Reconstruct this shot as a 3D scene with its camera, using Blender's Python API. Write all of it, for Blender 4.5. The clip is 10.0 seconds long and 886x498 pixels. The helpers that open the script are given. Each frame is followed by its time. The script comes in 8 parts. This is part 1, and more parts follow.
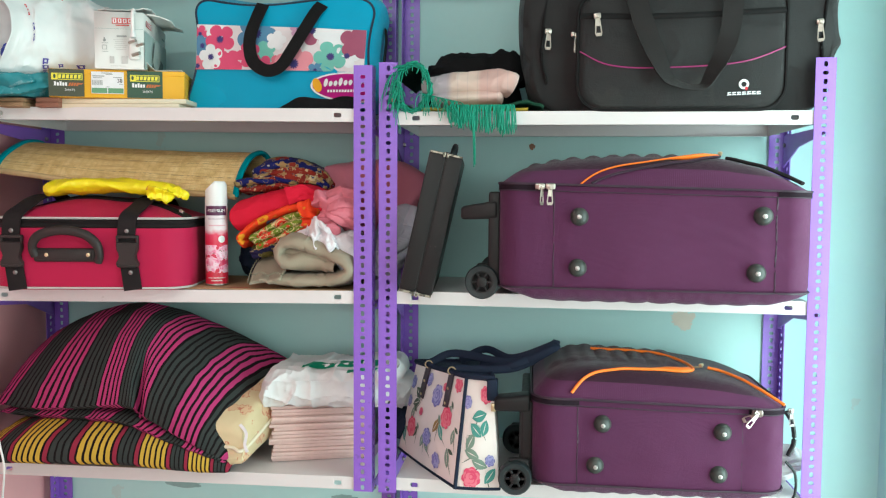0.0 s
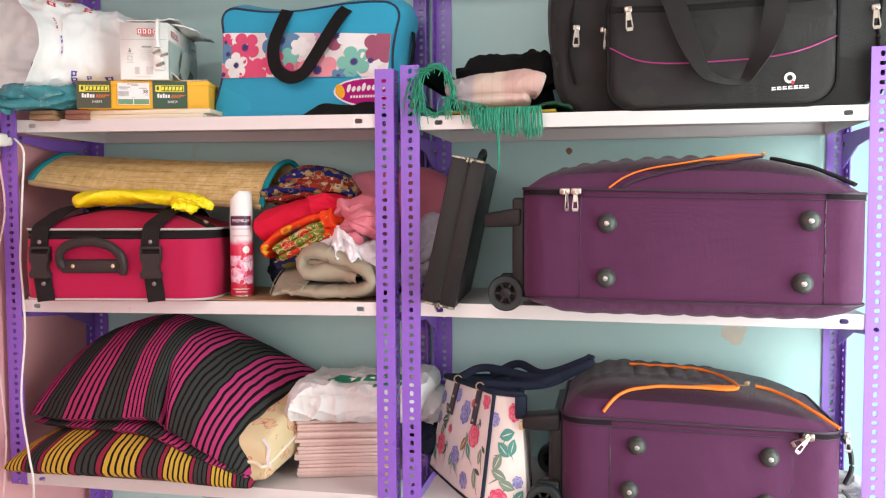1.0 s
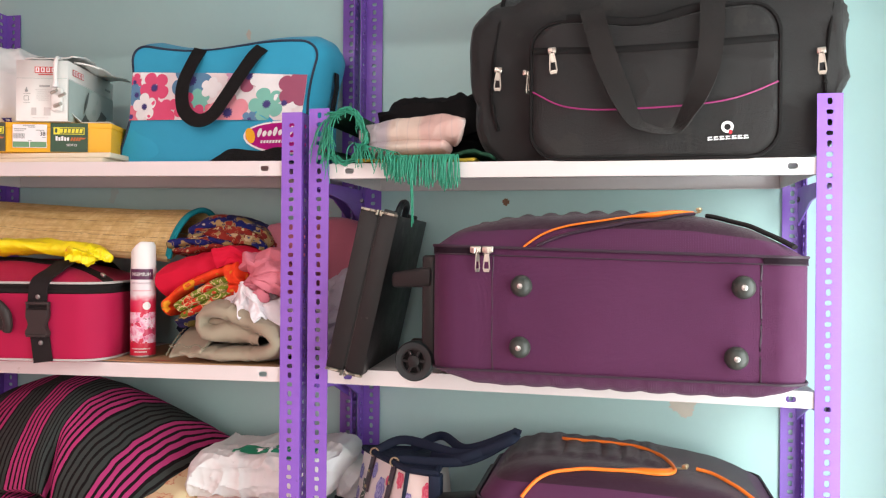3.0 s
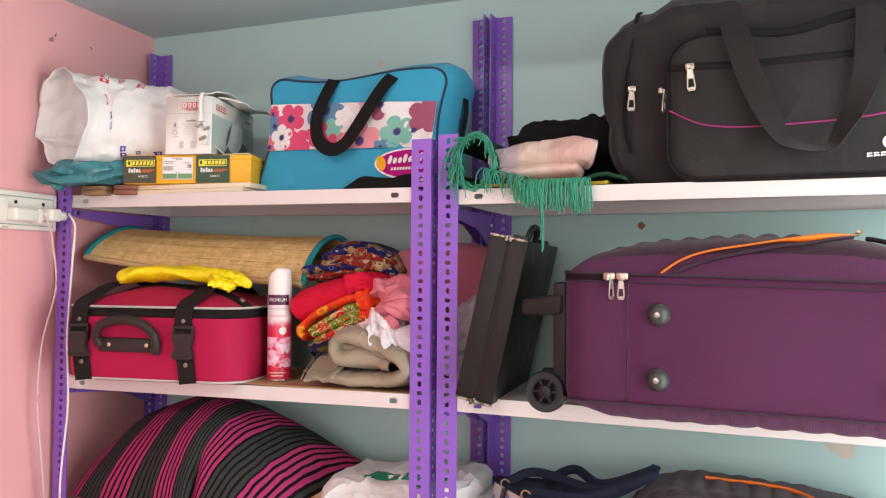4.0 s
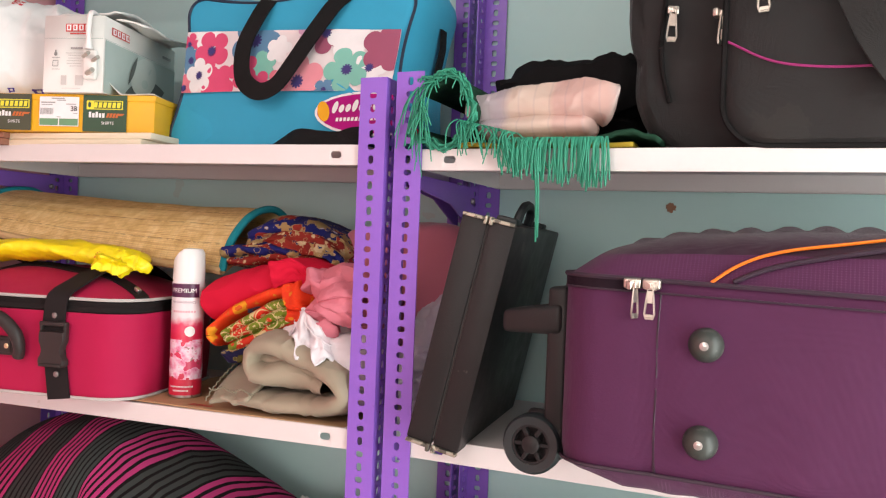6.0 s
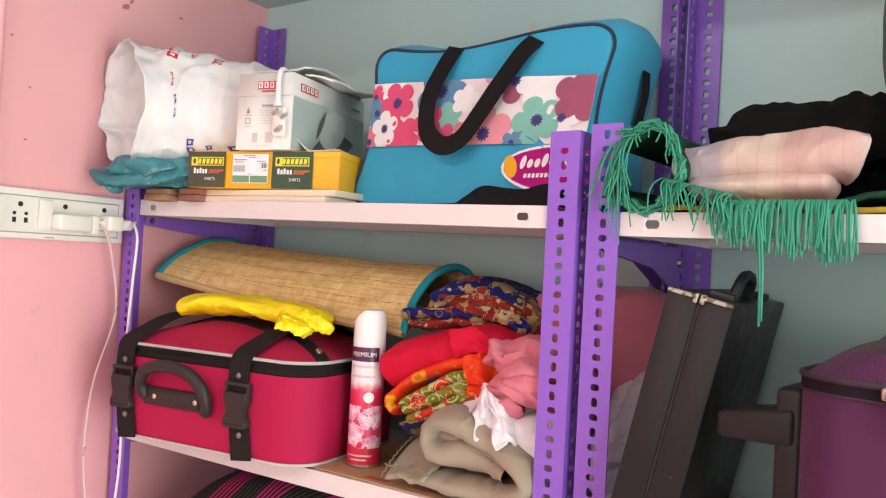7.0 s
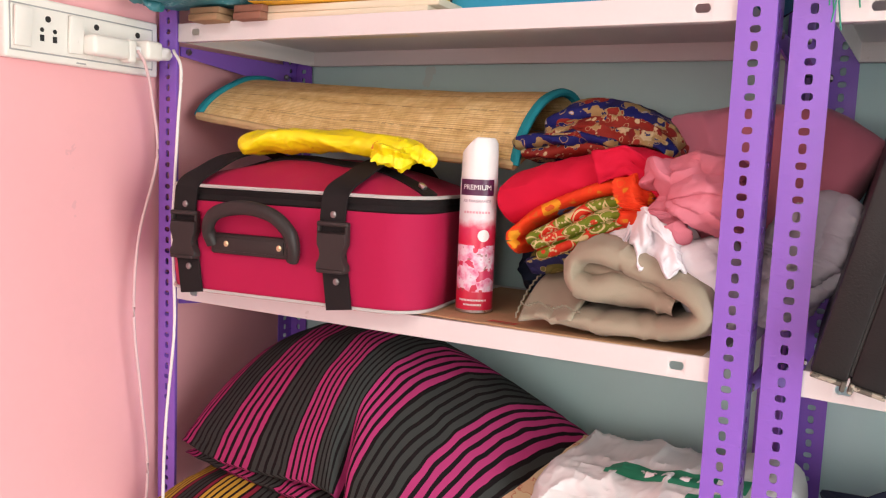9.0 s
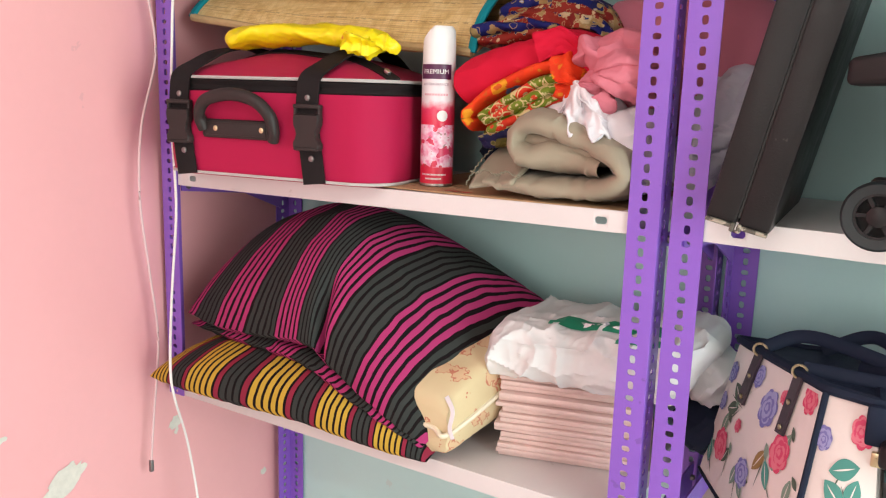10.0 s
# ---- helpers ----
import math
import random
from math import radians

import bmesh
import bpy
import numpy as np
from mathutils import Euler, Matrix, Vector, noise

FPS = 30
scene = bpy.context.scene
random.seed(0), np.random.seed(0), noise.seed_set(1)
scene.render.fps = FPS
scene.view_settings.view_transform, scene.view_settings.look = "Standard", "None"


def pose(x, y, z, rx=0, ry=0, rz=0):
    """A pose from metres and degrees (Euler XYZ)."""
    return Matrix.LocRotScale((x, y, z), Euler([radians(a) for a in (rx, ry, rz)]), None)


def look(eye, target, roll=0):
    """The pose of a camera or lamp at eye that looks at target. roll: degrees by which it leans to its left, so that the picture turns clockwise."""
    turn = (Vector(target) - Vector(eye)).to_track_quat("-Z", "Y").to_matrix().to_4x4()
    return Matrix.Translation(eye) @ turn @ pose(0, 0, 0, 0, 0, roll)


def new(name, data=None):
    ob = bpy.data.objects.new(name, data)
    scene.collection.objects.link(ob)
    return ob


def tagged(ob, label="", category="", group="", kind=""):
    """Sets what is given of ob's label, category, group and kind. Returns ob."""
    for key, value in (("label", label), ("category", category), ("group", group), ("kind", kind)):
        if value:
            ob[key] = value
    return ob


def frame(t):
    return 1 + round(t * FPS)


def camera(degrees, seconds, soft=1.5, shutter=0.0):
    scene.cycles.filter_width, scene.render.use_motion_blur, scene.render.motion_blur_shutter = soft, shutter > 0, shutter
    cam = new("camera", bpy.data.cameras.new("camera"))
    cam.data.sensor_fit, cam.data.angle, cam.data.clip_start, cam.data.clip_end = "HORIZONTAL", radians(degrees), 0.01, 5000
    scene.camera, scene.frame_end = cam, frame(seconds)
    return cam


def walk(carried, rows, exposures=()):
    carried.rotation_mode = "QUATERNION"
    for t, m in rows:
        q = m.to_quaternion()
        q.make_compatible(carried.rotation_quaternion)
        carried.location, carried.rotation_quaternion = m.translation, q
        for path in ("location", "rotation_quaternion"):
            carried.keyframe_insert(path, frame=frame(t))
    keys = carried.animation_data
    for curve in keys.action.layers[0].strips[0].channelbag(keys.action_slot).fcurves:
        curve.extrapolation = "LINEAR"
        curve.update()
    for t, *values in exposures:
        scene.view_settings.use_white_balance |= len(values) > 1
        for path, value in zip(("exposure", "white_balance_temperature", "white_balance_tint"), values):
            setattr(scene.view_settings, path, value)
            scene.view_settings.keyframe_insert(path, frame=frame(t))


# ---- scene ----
cam = camera(57.2, 10.0, soft=1.2)
PATH = [
    (0, (0.343, -1.803, 1.434), (0.131, 0.182, 1.306), 0.4),
    (0.5, (0.423, -1.713, 1.431), (0.099, 0.258, 1.341), 0.3),
    (1, (0.448, -1.707, 1.426), (0.045, 0.25, 1.325), -0.2),
    (1.5, (0.445, -1.761, 1.433), (0.081, 0.199, 1.27), -1.2),
    (2, (0.429, -1.792, 1.427), (0.166, 0.178, 1.211), -0.9),
    (2.2, (0.448, -1.753, 1.446), (0.202, 0.218, 1.211), -0.8),
    (3.3, (0.628, -1.478, 1.467), (0.11, 0.452, 1.553), 0.7),
    (3.5, (0.622, -1.487, 1.485), (0.05, 0.427, 1.589), 0.4),
    (4, (0.601, -1.478, 1.463), (-0.136, 0.38, 1.518), 0.4),
    (4.5, (0.582, -1.459, 1.448), (-0.193, 0.384, 1.388), 0.5),
    (5, (0.559, -1.385, 1.413), (-0.078, 0.506, 1.28), -0.2),
    (6.3, (0.492, -0.967, 1.524), (-0.36, 0.842, 1.556), 4.2),
    (6.5, (0.491, -0.944, 1.54), (-0.494, 0.795, 1.597), 4.3),
    (7, (0.452, -0.926, 1.55), (-0.719, 0.696, 1.582), 3.1),
    (7.5, (0.3, -0.889, 1.56), (-0.864, 0.737, 1.551), 1.9),
    (8, (0.109, -0.887, 1.54), (-0.935, 0.819, 1.507), 2.0),
    (8.5, (0.089, -0.913, 1.484), (-0.901, 0.822, 1.377), 2.3),
    (9, (0.145, -0.952, 1.434), (-0.865, 0.761, 1.216), 2.4),
    (9.5, (0.216, -0.983, 1.394), (-0.844, 0.688, 1.103), 2.1),
    (10, (0.312, -1.023, 1.367), (-0.744, 0.633, 0.988), 1.7),
]
EXPOSURES = [(0.0, 0.05, 5850, -17), (0.5, 0.10, 6250, -6), (1.0, 0.13, 6550, 4), (2.0, 0.13, 6600, 5), (3.5, 0.07, 6700, 6), (4.0, 0.02, 6800, 9), (5.0, 0.08, 6900, 11), (6.5, 0.22, 6750, 6), (7.5, 0.10, 6900, 11), (9.0, 0.22, 6850, 10), (10.0, 0.20, 6550, 0)]
walk(cam, [(t, look(eye, target, roll)) for t, eye, target, roll in PATH], EXPOSURES)

# ---- world and light ----
world = bpy.data.worlds.new("world")
scene.world = world
world.use_nodes = True
sky = world.node_tree.nodes.new("ShaderNodeTexSky")
sky.sky_type, sky.sun_disc, sky.sun_elevation, sky.sun_rotation = "NISHITA", False, radians(40), radians(60)
world.node_tree.links.new(sky.outputs[0], world.node_tree.nodes["Background"].inputs[0])
world.node_tree.nodes["Background"].inputs[1].default_value = 0.1


def area(name, eye, target, w, h, watts, colour):
    d = bpy.data.lights.new(name, "AREA")
    d.shape, d.size, d.size_y, d.energy, d.color = "RECTANGLE", w, h, watts, colour
    ob = new(name, d)
    ob.matrix_world = look(eye, target)
    return ob


# daylight in the doorway, and a tube lamp high on the wall behind
area("doorway_daylight", (1.30, -0.55, 1.2), (0.2, -0.5, 1.2), 1.08, 1.9, 40, (0.93, 1.0, 1.0))
# soft fill added behind the camera to lift the front; no window there
area("window_daylight", (0.3, -3.3, 1.6), (0.2, 0, 1.35), 1.7, 1.2, 18.5, (1.0, 0.97, 0.95))
area("tube_glow", (-0.2, -2.2, 2.62), (-0.3, 0.0, 1.3), 1.2, 0.06, 9.5, (1.0, 0.97, 0.93))


# ---- materials ----
def node(nt, kind, **vals):
    n = nt.nodes.new(kind)
    for k, v in vals.items():
        if k in n.inputs:
            n.inputs[k].default_value = v
    return n


def base_mat(name, rough=0.6, metal=0.0):
    m = bpy.data.materials.new(name)
    m.use_nodes = True
    b = m.node_tree.nodes["Principled BSDF"]
    b.inputs["Roughness"].default_value, b.inputs["Metallic"].default_value = rough, metal
    return m, m.node_tree, b


def rgba(c):
    return (c[0], c[1], c[2], 1.0)


def mixed(nt, fac, a, b):
    n = nt.nodes.new("ShaderNodeMix")
    n.data_type = "RGBA"
    for sock, v in ((0, fac), (6, a), (7, b)):
        if hasattr(v, "is_linked"):
            nt.links.new(v, n.inputs[sock])
        else:
            n.inputs[sock].default_value = rgba(v) if isinstance(v, tuple) else v
    return n.outputs[2]


def maths(nt, op, a, b=0.0, c=0.0):
    n = nt.nodes.new("ShaderNodeMath")
    n.operation = op
    for i, v in enumerate((a, b, c)):
        if hasattr(v, "is_linked"):
            nt.links.new(v, n.inputs[i])
        else:
            n.inputs[i].default_value = v
    return n.outputs[0]


def coords(nt, which="Object"):
    return nt.nodes.new("ShaderNodeTexCoord").outputs[which]


def noisy(nt, co, scale, detail=3.0, rough=0.55):
    n = node(nt, "ShaderNodeTexNoise", Scale=scale, Detail=detail, Roughness=rough)
    nt.links.new(co, n.inputs["Vector"])
    return n.outputs["Fac"]


def ramp(nt, fac, stops, flat=False):
    n = nt.nodes.new("ShaderNodeValToRGB")
    r = n.color_ramp
    r.interpolation = "CONSTANT" if flat else "LINEAR"
    while len(r.elements) < len(stops):
        r.elements.new(0.5)
    for e, (p, c) in zip(r.elements, stops):
        e.position, e.color = p, rgba(c)
    nt.links.new(fac, n.inputs[0])
    return n.outputs[0]


def bumped(nt, bsdf, height, strength, dist=0.001):
    n = node(nt, "ShaderNodeBump", Strength=strength, Distance=dist)
    nt.links.new(height, n.inputs["Height"])
    nt.links.new(n.outputs[0], bsdf.inputs["Normal"])


def weave(nt, co, scale):
    outs = []
    for axis in ("X", "Z", "Y"):
        w = node(nt, "ShaderNodeTexWave", Scale=scale, Distortion=0.6, Detail=1.0)
        w.bands_direction = axis
        nt.links.new(co, w.inputs["Vector"])
        outs.append(w.outputs["Fac"])
    return maths(nt, "ADD", maths(nt, "MULTIPLY", outs[0], outs[1]), maths(nt, "MULTIPLY", outs[2], 0.5))


def plain(name, col, rough=0.5, metal=0.0, var=0.12, vscale=9.0, bump=0.15, bscale=140.0, woven=0.0, sheen=0.0, dirt=None, spec=None, wrinkle=0.0):
    """One colour with stains and grain at two scales; woven: threads per metre of cloth."""
    m, nt, b = base_mat(name, rough, metal)
    co = coords(nt)
    lo, hi = tuple(v * (1 - var) for v in col), tuple(min(1, v * (1 + var)) for v in col)
    c = mixed(nt, noisy(nt, co, vscale, 4), lo, hi)
    fine = noisy(nt, co, bscale, 2)
    c = mixed(nt, maths(nt, "MULTIPLY", fine, 0.5 * var + 0.05), c, tuple(v * 0.6 for v in col))
    if dirt:
        spot = maths(nt, "GREATER_THAN", noisy(nt, co, dirt[1], 5, 0.6), dirt[2])
        c = mixed(nt, maths(nt, "MULTIPLY", spot, dirt[3] if len(dirt) > 3 else 0.6), c, dirt[0])
    nt.links.new(c, b.inputs["Base Color"])
    nt.links.new(maths(nt, "MULTIPLY_ADD", noisy(nt, co, vscale * 3, 3), 0.25, rough - 0.12), b.inputs["Roughness"])
    h = weave(nt, co, woven) if woven else fine
    if wrinkle:
        big = maths(nt, "ABSOLUTE", maths(nt, "SUBTRACT", noisy(nt, co, wrinkle, 2), 0.5))
        h = maths(nt, "ADD", h, maths(nt, "MULTIPLY", big, 22.0))
    if woven or spec is not None:
        b.inputs["Specular IOR Level"].default_value = 0.09 if spec is None else spec
    bumped(nt, b, h, bump, 0.0006 if woven else 0.001)
    if sheen:
        b.inputs["Sheen Weight"].default_value = sheen
        b.inputs["Sheen Roughness"].default_value = 0.4
    return m


M = {}
M["teal_wall"] = plain("teal_wall", (0.49, 0.70, 0.69), 0.55, var=0.05, vscale=3, bump=0.25, bscale=60, dirt=((0.50, 0.56, 0.53), 7, 0.70, 0.5))
M["pink_wall"] = plain("pink_wall", (0.88, 0.43, 0.455), 0.5, var=0.05, vscale=3, bump=0.2, bscale=50, dirt=((0.66, 0.34, 0.37), 9, 0.71, 0.4))
M["ceiling"] = plain("ceiling_paint", (0.50, 0.60, 0.62), 0.7, var=0.05, vscale=2.5, bump=0.3, bscale=40)
M["white_wall"] = plain("white_wall", (0.78, 0.76, 0.74), 0.7, var=0.04, vscale=3)
M["floor"] = plain("floor_tile", (0.55, 0.5, 0.46), 0.25, var=0.1, vscale=5)
M["plaster"] = plain("bare_plaster", (0.74, 0.69, 0.63), 0.85, var=0.2, vscale=60, bump=0.6, bscale=150)
M["purple"] = plain("purple_powder_coat", (0.25, 0.11, 0.55), 0.33, var=0.08, vscale=14, bump=0.12, bscale=260, dirt=((0.14, 0.07, 0.3), 40, 0.70, 0.5))
M["shelf"] = plain("white_powder_coat", (0.72, 0.665, 0.67), 0.38, var=0.05, vscale=8, bump=0.08, bscale=200, dirt=((0.5, 0.44, 0.40), 30, 0.71, 0.4))
M["steel"] = plain("zinc_bolt", (0.26, 0.24, 0.24), 0.35, 0.9, var=0.15, vscale=80)
M["chrome"] = plain("chrome", (0.52, 0.50, 0.49), 0.30, 0.95, var=0.1, vscale=90, bump=0.05)
M["brass"] = plain("brass", (0.7, 0.58, 0.36), 0.3, 0.9, var=0.1, vscale=90, bump=0.05)
M["wood"] = plain("brown_wood", (0.26, 0.12, 0.06), 0.5, var=0.25, vscale=14)
M["crimson"] = plain("crimson_nylon", (0.430, 0.0140, 0.068), 0.45, var=0.07, vscale=7, bump=0.3, woven=420, sheen=0.03, dirt=((0.58, 0.2, 0.22), 26, 0.74, 0.35))
M["charcoal"] = plain("charcoal_webbing", (0.020, 0.016, 0.017), 0.6, var=0.18, vscale=30, bump=0.4, woven=380)
M["dark_plastic"] = plain("dark_plastic", (0.016, 0.0135, 0.0145), 0.42, spec=0.25, var=0.15, vscale=25, bump=0.1, bscale=300)
M["brown_plastic"] = plain("brown_black_plastic", (0.030, 0.021, 0.021), 0.45, spec=0.3, var=0.2, vscale=30, bump=0.12, bscale=300)
M["rubber"] = plain("black_rubber", (0.010, 0.014, 0.016), 0.5, var=0.2, vscale=40)
M["grey_piping"] = plain("grey_piping", (0.5, 0.47, 0.46), 0.5, var=0.1, vscale=50)
M["plum"] = plain("plum_polyester", (0.088, 0.024, 0.069), 0.50, var=0.14, vscale=6, bump=0.5, woven=330, sheen=0.07)


def dotted(m, pitch, tint, much):
    """Adds rows of small pale stitches to a woven cloth."""
    nt = m.node_tree
    b = nt.nodes["Principled BSDF"]
    sep = nt.nodes.new("ShaderNodeSeparateXYZ")
    nt.links.new(coords(nt), sep.inputs[0])
    across = maths(nt, "ADD", sep.outputs[1], sep.outputs[2])
    ws = [maths(nt, "SINE", maths(nt, "MULTIPLY", maths(nt, op, sep.outputs[0], across), math.tau / pitch)) for op in ("ADD", "SUBTRACT")]
    dot = maths(nt, "GREATER_THAN", maths(nt, "MULTIPLY", ws[0], ws[1]), 0.72)
    old = b.inputs["Base Color"].links[0].from_socket
    nt.links.new(mixed(nt, maths(nt, "MULTIPLY", dot, much), old, tint), b.inputs["Base Color"])
    return m


M["plum_border"] = dotted(plain("stitched_plum_polyester", (0.088, 0.024, 0.069), 0.50, var=0.14, vscale=6, bump=0.5, woven=330, sheen=0.10), 0.0080, (0.24, 0.13, 0.22), 0.28)
M["plum_zip"] = plain("plum_zip_tape", (0.016, 0.008, 0.014), 0.5, var=0.15, vscale=40, bump=0.5, woven=500)
# top cloth: grazing-light shade painted into the plum, plus dusty grey patches
M["plum_shaded"] = plain("shaded_plum_top", (0.040, 0.016, 0.030), 0.5, var=0.2, vscale=8, bump=0.5, woven=330, sheen=0.16, dirt=((0.070, 0.040, 0.050), 6, 0.56, 0.2))
M["plum_edge"] = plain("plum_binding", (0.030, 0.011, 0.026), 0.5, var=0.1, vscale=30)
M["orange"] = plain("orange_piping", (0.95, 0.20, 0.015), 0.45, var=0.06, vscale=30)
M["foot_grey"] = plain("dusty_black_plastic", (0.035, 0.037, 0.033), 0.45, var=0.25, vscale=60, bump=0.1, dirt=((0.10, 0.10, 0.085), 70, 0.62, 0.5))
M["worn_edge"] = plain("worn_metal_edge", (0.42, 0.37, 0.30), 0.5, 0.6, var=0.35, vscale=70, bump=0.3, bscale=200, dirt=((0.05, 0.045, 0.04), 60, 0.52, 0.8))
M["nickel"] = plain("nickel", (0.52, 0.46, 0.41), 0.32, 1.0, var=0.12, vscale=90, bump=0.05)
M["black_nylon"] = plain("black_nylon", (0.0155, 0.0130, 0.0137), 0.44, spec=0.26, wrinkle=9, var=0.3, vscale=6, bump=0.6, woven=400, sheen=0.11, dirt=((0.03, 0.026, 0.024), 9, 0.62, 0.45))
M["black_web"] = plain("black_webbing", (0.013, 0.0115, 0.012), 0.6, var=0.2, vscale=30, bump=0.5, woven=420)
M["strap_web"] = plain("handle_webbing", (0.021, 0.018, 0.018), 0.5, var=0.2, vscale=20, bump=0.5, woven=420, sheen=0.15)
M["magenta_piping"] = plain("magenta_piping", (0.30, 0.02, 0.14), 0.4, var=0.1, vscale=40)
M["leatherette"] = plain("dark_leatherette", (0.0165, 0.0138, 0.0148), 0.42, spec=0.25, var=0.2, vscale=12, bump=0.3, bscale=420, dirt=((0.10, 0.085, 0.08), 22, 0.68, 0.4))
M["cream"] = plain("cream", (0.78, 0.68, 0.52), 0.6, var=0.08, vscale=12)
M["switch_white"] = plain("switch_plastic", (0.80, 0.77, 0.72), 0.32, var=0.04, vscale=12, bump=0.03, dirt=((0.55, 0.48, 0.42), 28, 0.72, 0.4))
M["dark_gap"] = plain("dark_gap", (0.02, 0.018, 0.018), 0.8)
M["cap_white"] = plain("cap_white", (0.83, 0.81, 0.81), 0.35, var=0.04, vscale=20, bump=0.03)
M["cable"] = plain("white_cable", (0.83, 0.78, 0.77), 0.4, var=0.05, vscale=40)


# ---- builders ----
def finish(me, mat, sharp=38):
    if mat:
        me.materials.append(mat)
    if sharp == 0:
        me.shade_flat()
        return
    me.shade_smooth()
    me.set_sharp_from_angle(angle=radians(sharp))


def mesh_of(name, bm, mat, sharp=38):
    bmesh.ops.recalc_face_normals(bm, faces=bm.faces)
    me = bpy.data.meshes.new(name)
    bm.to_mesh(me)
    bm.free()
    finish(me, mat, sharp)
    return me


def part(name, bm, material, parent, label="", sharp=38):
    ob = new(name, mesh_of(name, bm, material, sharp))
    ob.parent = parent
    return tagged(ob, label)


def thing(name, label, category, m=None, group="", kind=""):
    ob = new(name)
    ob.empty_display_size = 0.05
    ob.matrix_world = m if m else Matrix()
    return tagged(ob, label, category, group, kind)


def solo(name, bm, material, label, category, m=None, group="", kind="", sharp=38):
    ob = new(name, mesh_of(name, bm, material, sharp))
    ob.matrix_world = m if m else Matrix()
    return tagged(ob, label, category, group, kind)


def rbox(x0, x1, y0, y1, z0, z1, r=0.003, seg=2, bm=None):
    own = bmesh.new()
    bmesh.ops.create_cube(own, size=1)
    for v in own.verts:
        v.co = ((x0 + x1) / 2 + v.co.x * (x1 - x0), (y0 + y1) / 2 + v.co.y * (y1 - y0), (z0 + z1) / 2 + v.co.z * (z1 - z0))
    if r > 0:
        bmesh.ops.bevel(own, geom=list(own.edges), offset=r, segments=seg, profile=0.5, affect="EDGES")
    return merge(bm, own)


def merge(bm, own, m=None):
    if m is not None:
        own.transform(m)
    if bm is None:
        return own
    me = bpy.data.meshes.new("scratch")
    own.to_mesh(me)
    own.free()
    bm.from_mesh(me)
    bpy.data.meshes.remove(me)
    return bm


def smooth_line(pts, n=6):
    """A Catmull-Rom line through the points."""
    p = [Vector(q) for q in pts]
    p = [2 * p[0] - p[1]] + p + [2 * p[-1] - p[-2]]
    out = []
    for i in range(1, len(p) - 2):
        for k in range(n):
            t = k / n
            a, b, c, d = p[i - 1], p[i], p[i + 1], p[i + 2]
            out.append(0.5 * (2 * b + (c - a) * t + (2 * a - 5 * b + 4 * c - d) * t * t + (3 * b - a - 3 * c + d) * t ** 3))
    return out + [p[-2]]


def tube(pts, r, n=8, bm=None, closed=False, flat=1.0, up=(0, 0, 1)):
    """A round or flattened rod along the points; r may be one radius or one for each point."""
    bm = bm or bmesh.new()
    pts = [Vector(q) for q in pts]
    rings = []
    for i, q in enumerate(pts):
        a = pts[i - 1] if i or closed else q
        b = pts[(i + 1) % len(pts)] if i < len(pts) - 1 or closed else q
        t = (b - a).normalized()
        s = t.cross(Vector(up))
        s = s.normalized() if s.length > 1e-4 else t.orthogonal().normalized()
        w = s.cross(t)
        rr = r[i] if isinstance(r, (list, tuple)) else r
        rings.append([bm.verts.new(q + rr * (math.cos(k * math.tau / n) * s + flat * math.sin(k * math.tau / n) * w)) for k in range(n)])
    m = len(rings)
    for i in range(m if closed else m - 1):
        for k in range(n):
            bm.faces.new((rings[i][k], rings[i][(k + 1) % n], rings[(i + 1) % m][(k + 1) % n], rings[(i + 1) % m][k]))
    if not closed:
        bm.faces.new(rings[0])
        bm.faces.new(rings[-1])
    return bm


def strap(pts, width, side, th=0.003, bm=None):
    """A flat band along the points; side: the direction of its width."""
    bm = bm or bmesh.new()
    pts = [Vector(q) for q in pts]
    side = Vector(side).normalized()
    rings = []
    for i, q in enumerate(pts):
        t = (pts[min(i + 1, len(pts) - 1)] - pts[max(i - 1, 0)]).normalized()
        s = (side - side.dot(t) * t).normalized()
        nrm = t.cross(s)
        rings.append([bm.verts.new(q + a * s * width / 2 + b * nrm * th / 2) for a, b in ((-1, -1), (1, -1), (1, 1), (-1, 1))])
    for i in range(len(rings) - 1):
        for k in range(4):
            bm.faces.new((rings[i][k], rings[i][(k + 1) % 4], rings[i + 1][(k + 1) % 4], rings[i + 1][k]))
    bm.faces.new(rings[0])
    bm.faces.new(rings[-1])
    return bm


def ribbon(pts, widths, sides, th=0.003, n=8):
    """A flat band through the points that may narrow and twist: a width and a direction across it for each point."""
    line = smooth_line(pts, n)
    m = len(line) - 1
    at = np.linspace(0, m, len(pts))
    ws = np.interp(range(m + 1), at, widths)
    across = [Vector([np.interp(i, at, [q[k] for q in sides]) for k in range(3)]) for i in range(m + 1)]
    bm, rings = bmesh.new(), []
    for i, q in enumerate(line):
        t = (line[min(i + 1, m)] - line[max(i - 1, 0)]).normalized()
        w = (across[i] - across[i].dot(t) * t).normalized()
        nrm = t.cross(w)
        rings.append([bm.verts.new(q + a * w * ws[i] / 2 + b * nrm * th / 2) for a, b in ((-1, -1), (1, -1), (1, 1), (-1, 1))])
    for a, b in zip(rings, rings[1:]):
        for k in range(4):
            bm.faces.new((a[k], a[(k + 1) % 4], b[(k + 1) % 4], b[k]))
    bm.faces.new(rings[0])
    bm.faces.new(rings[-1])
    return bm


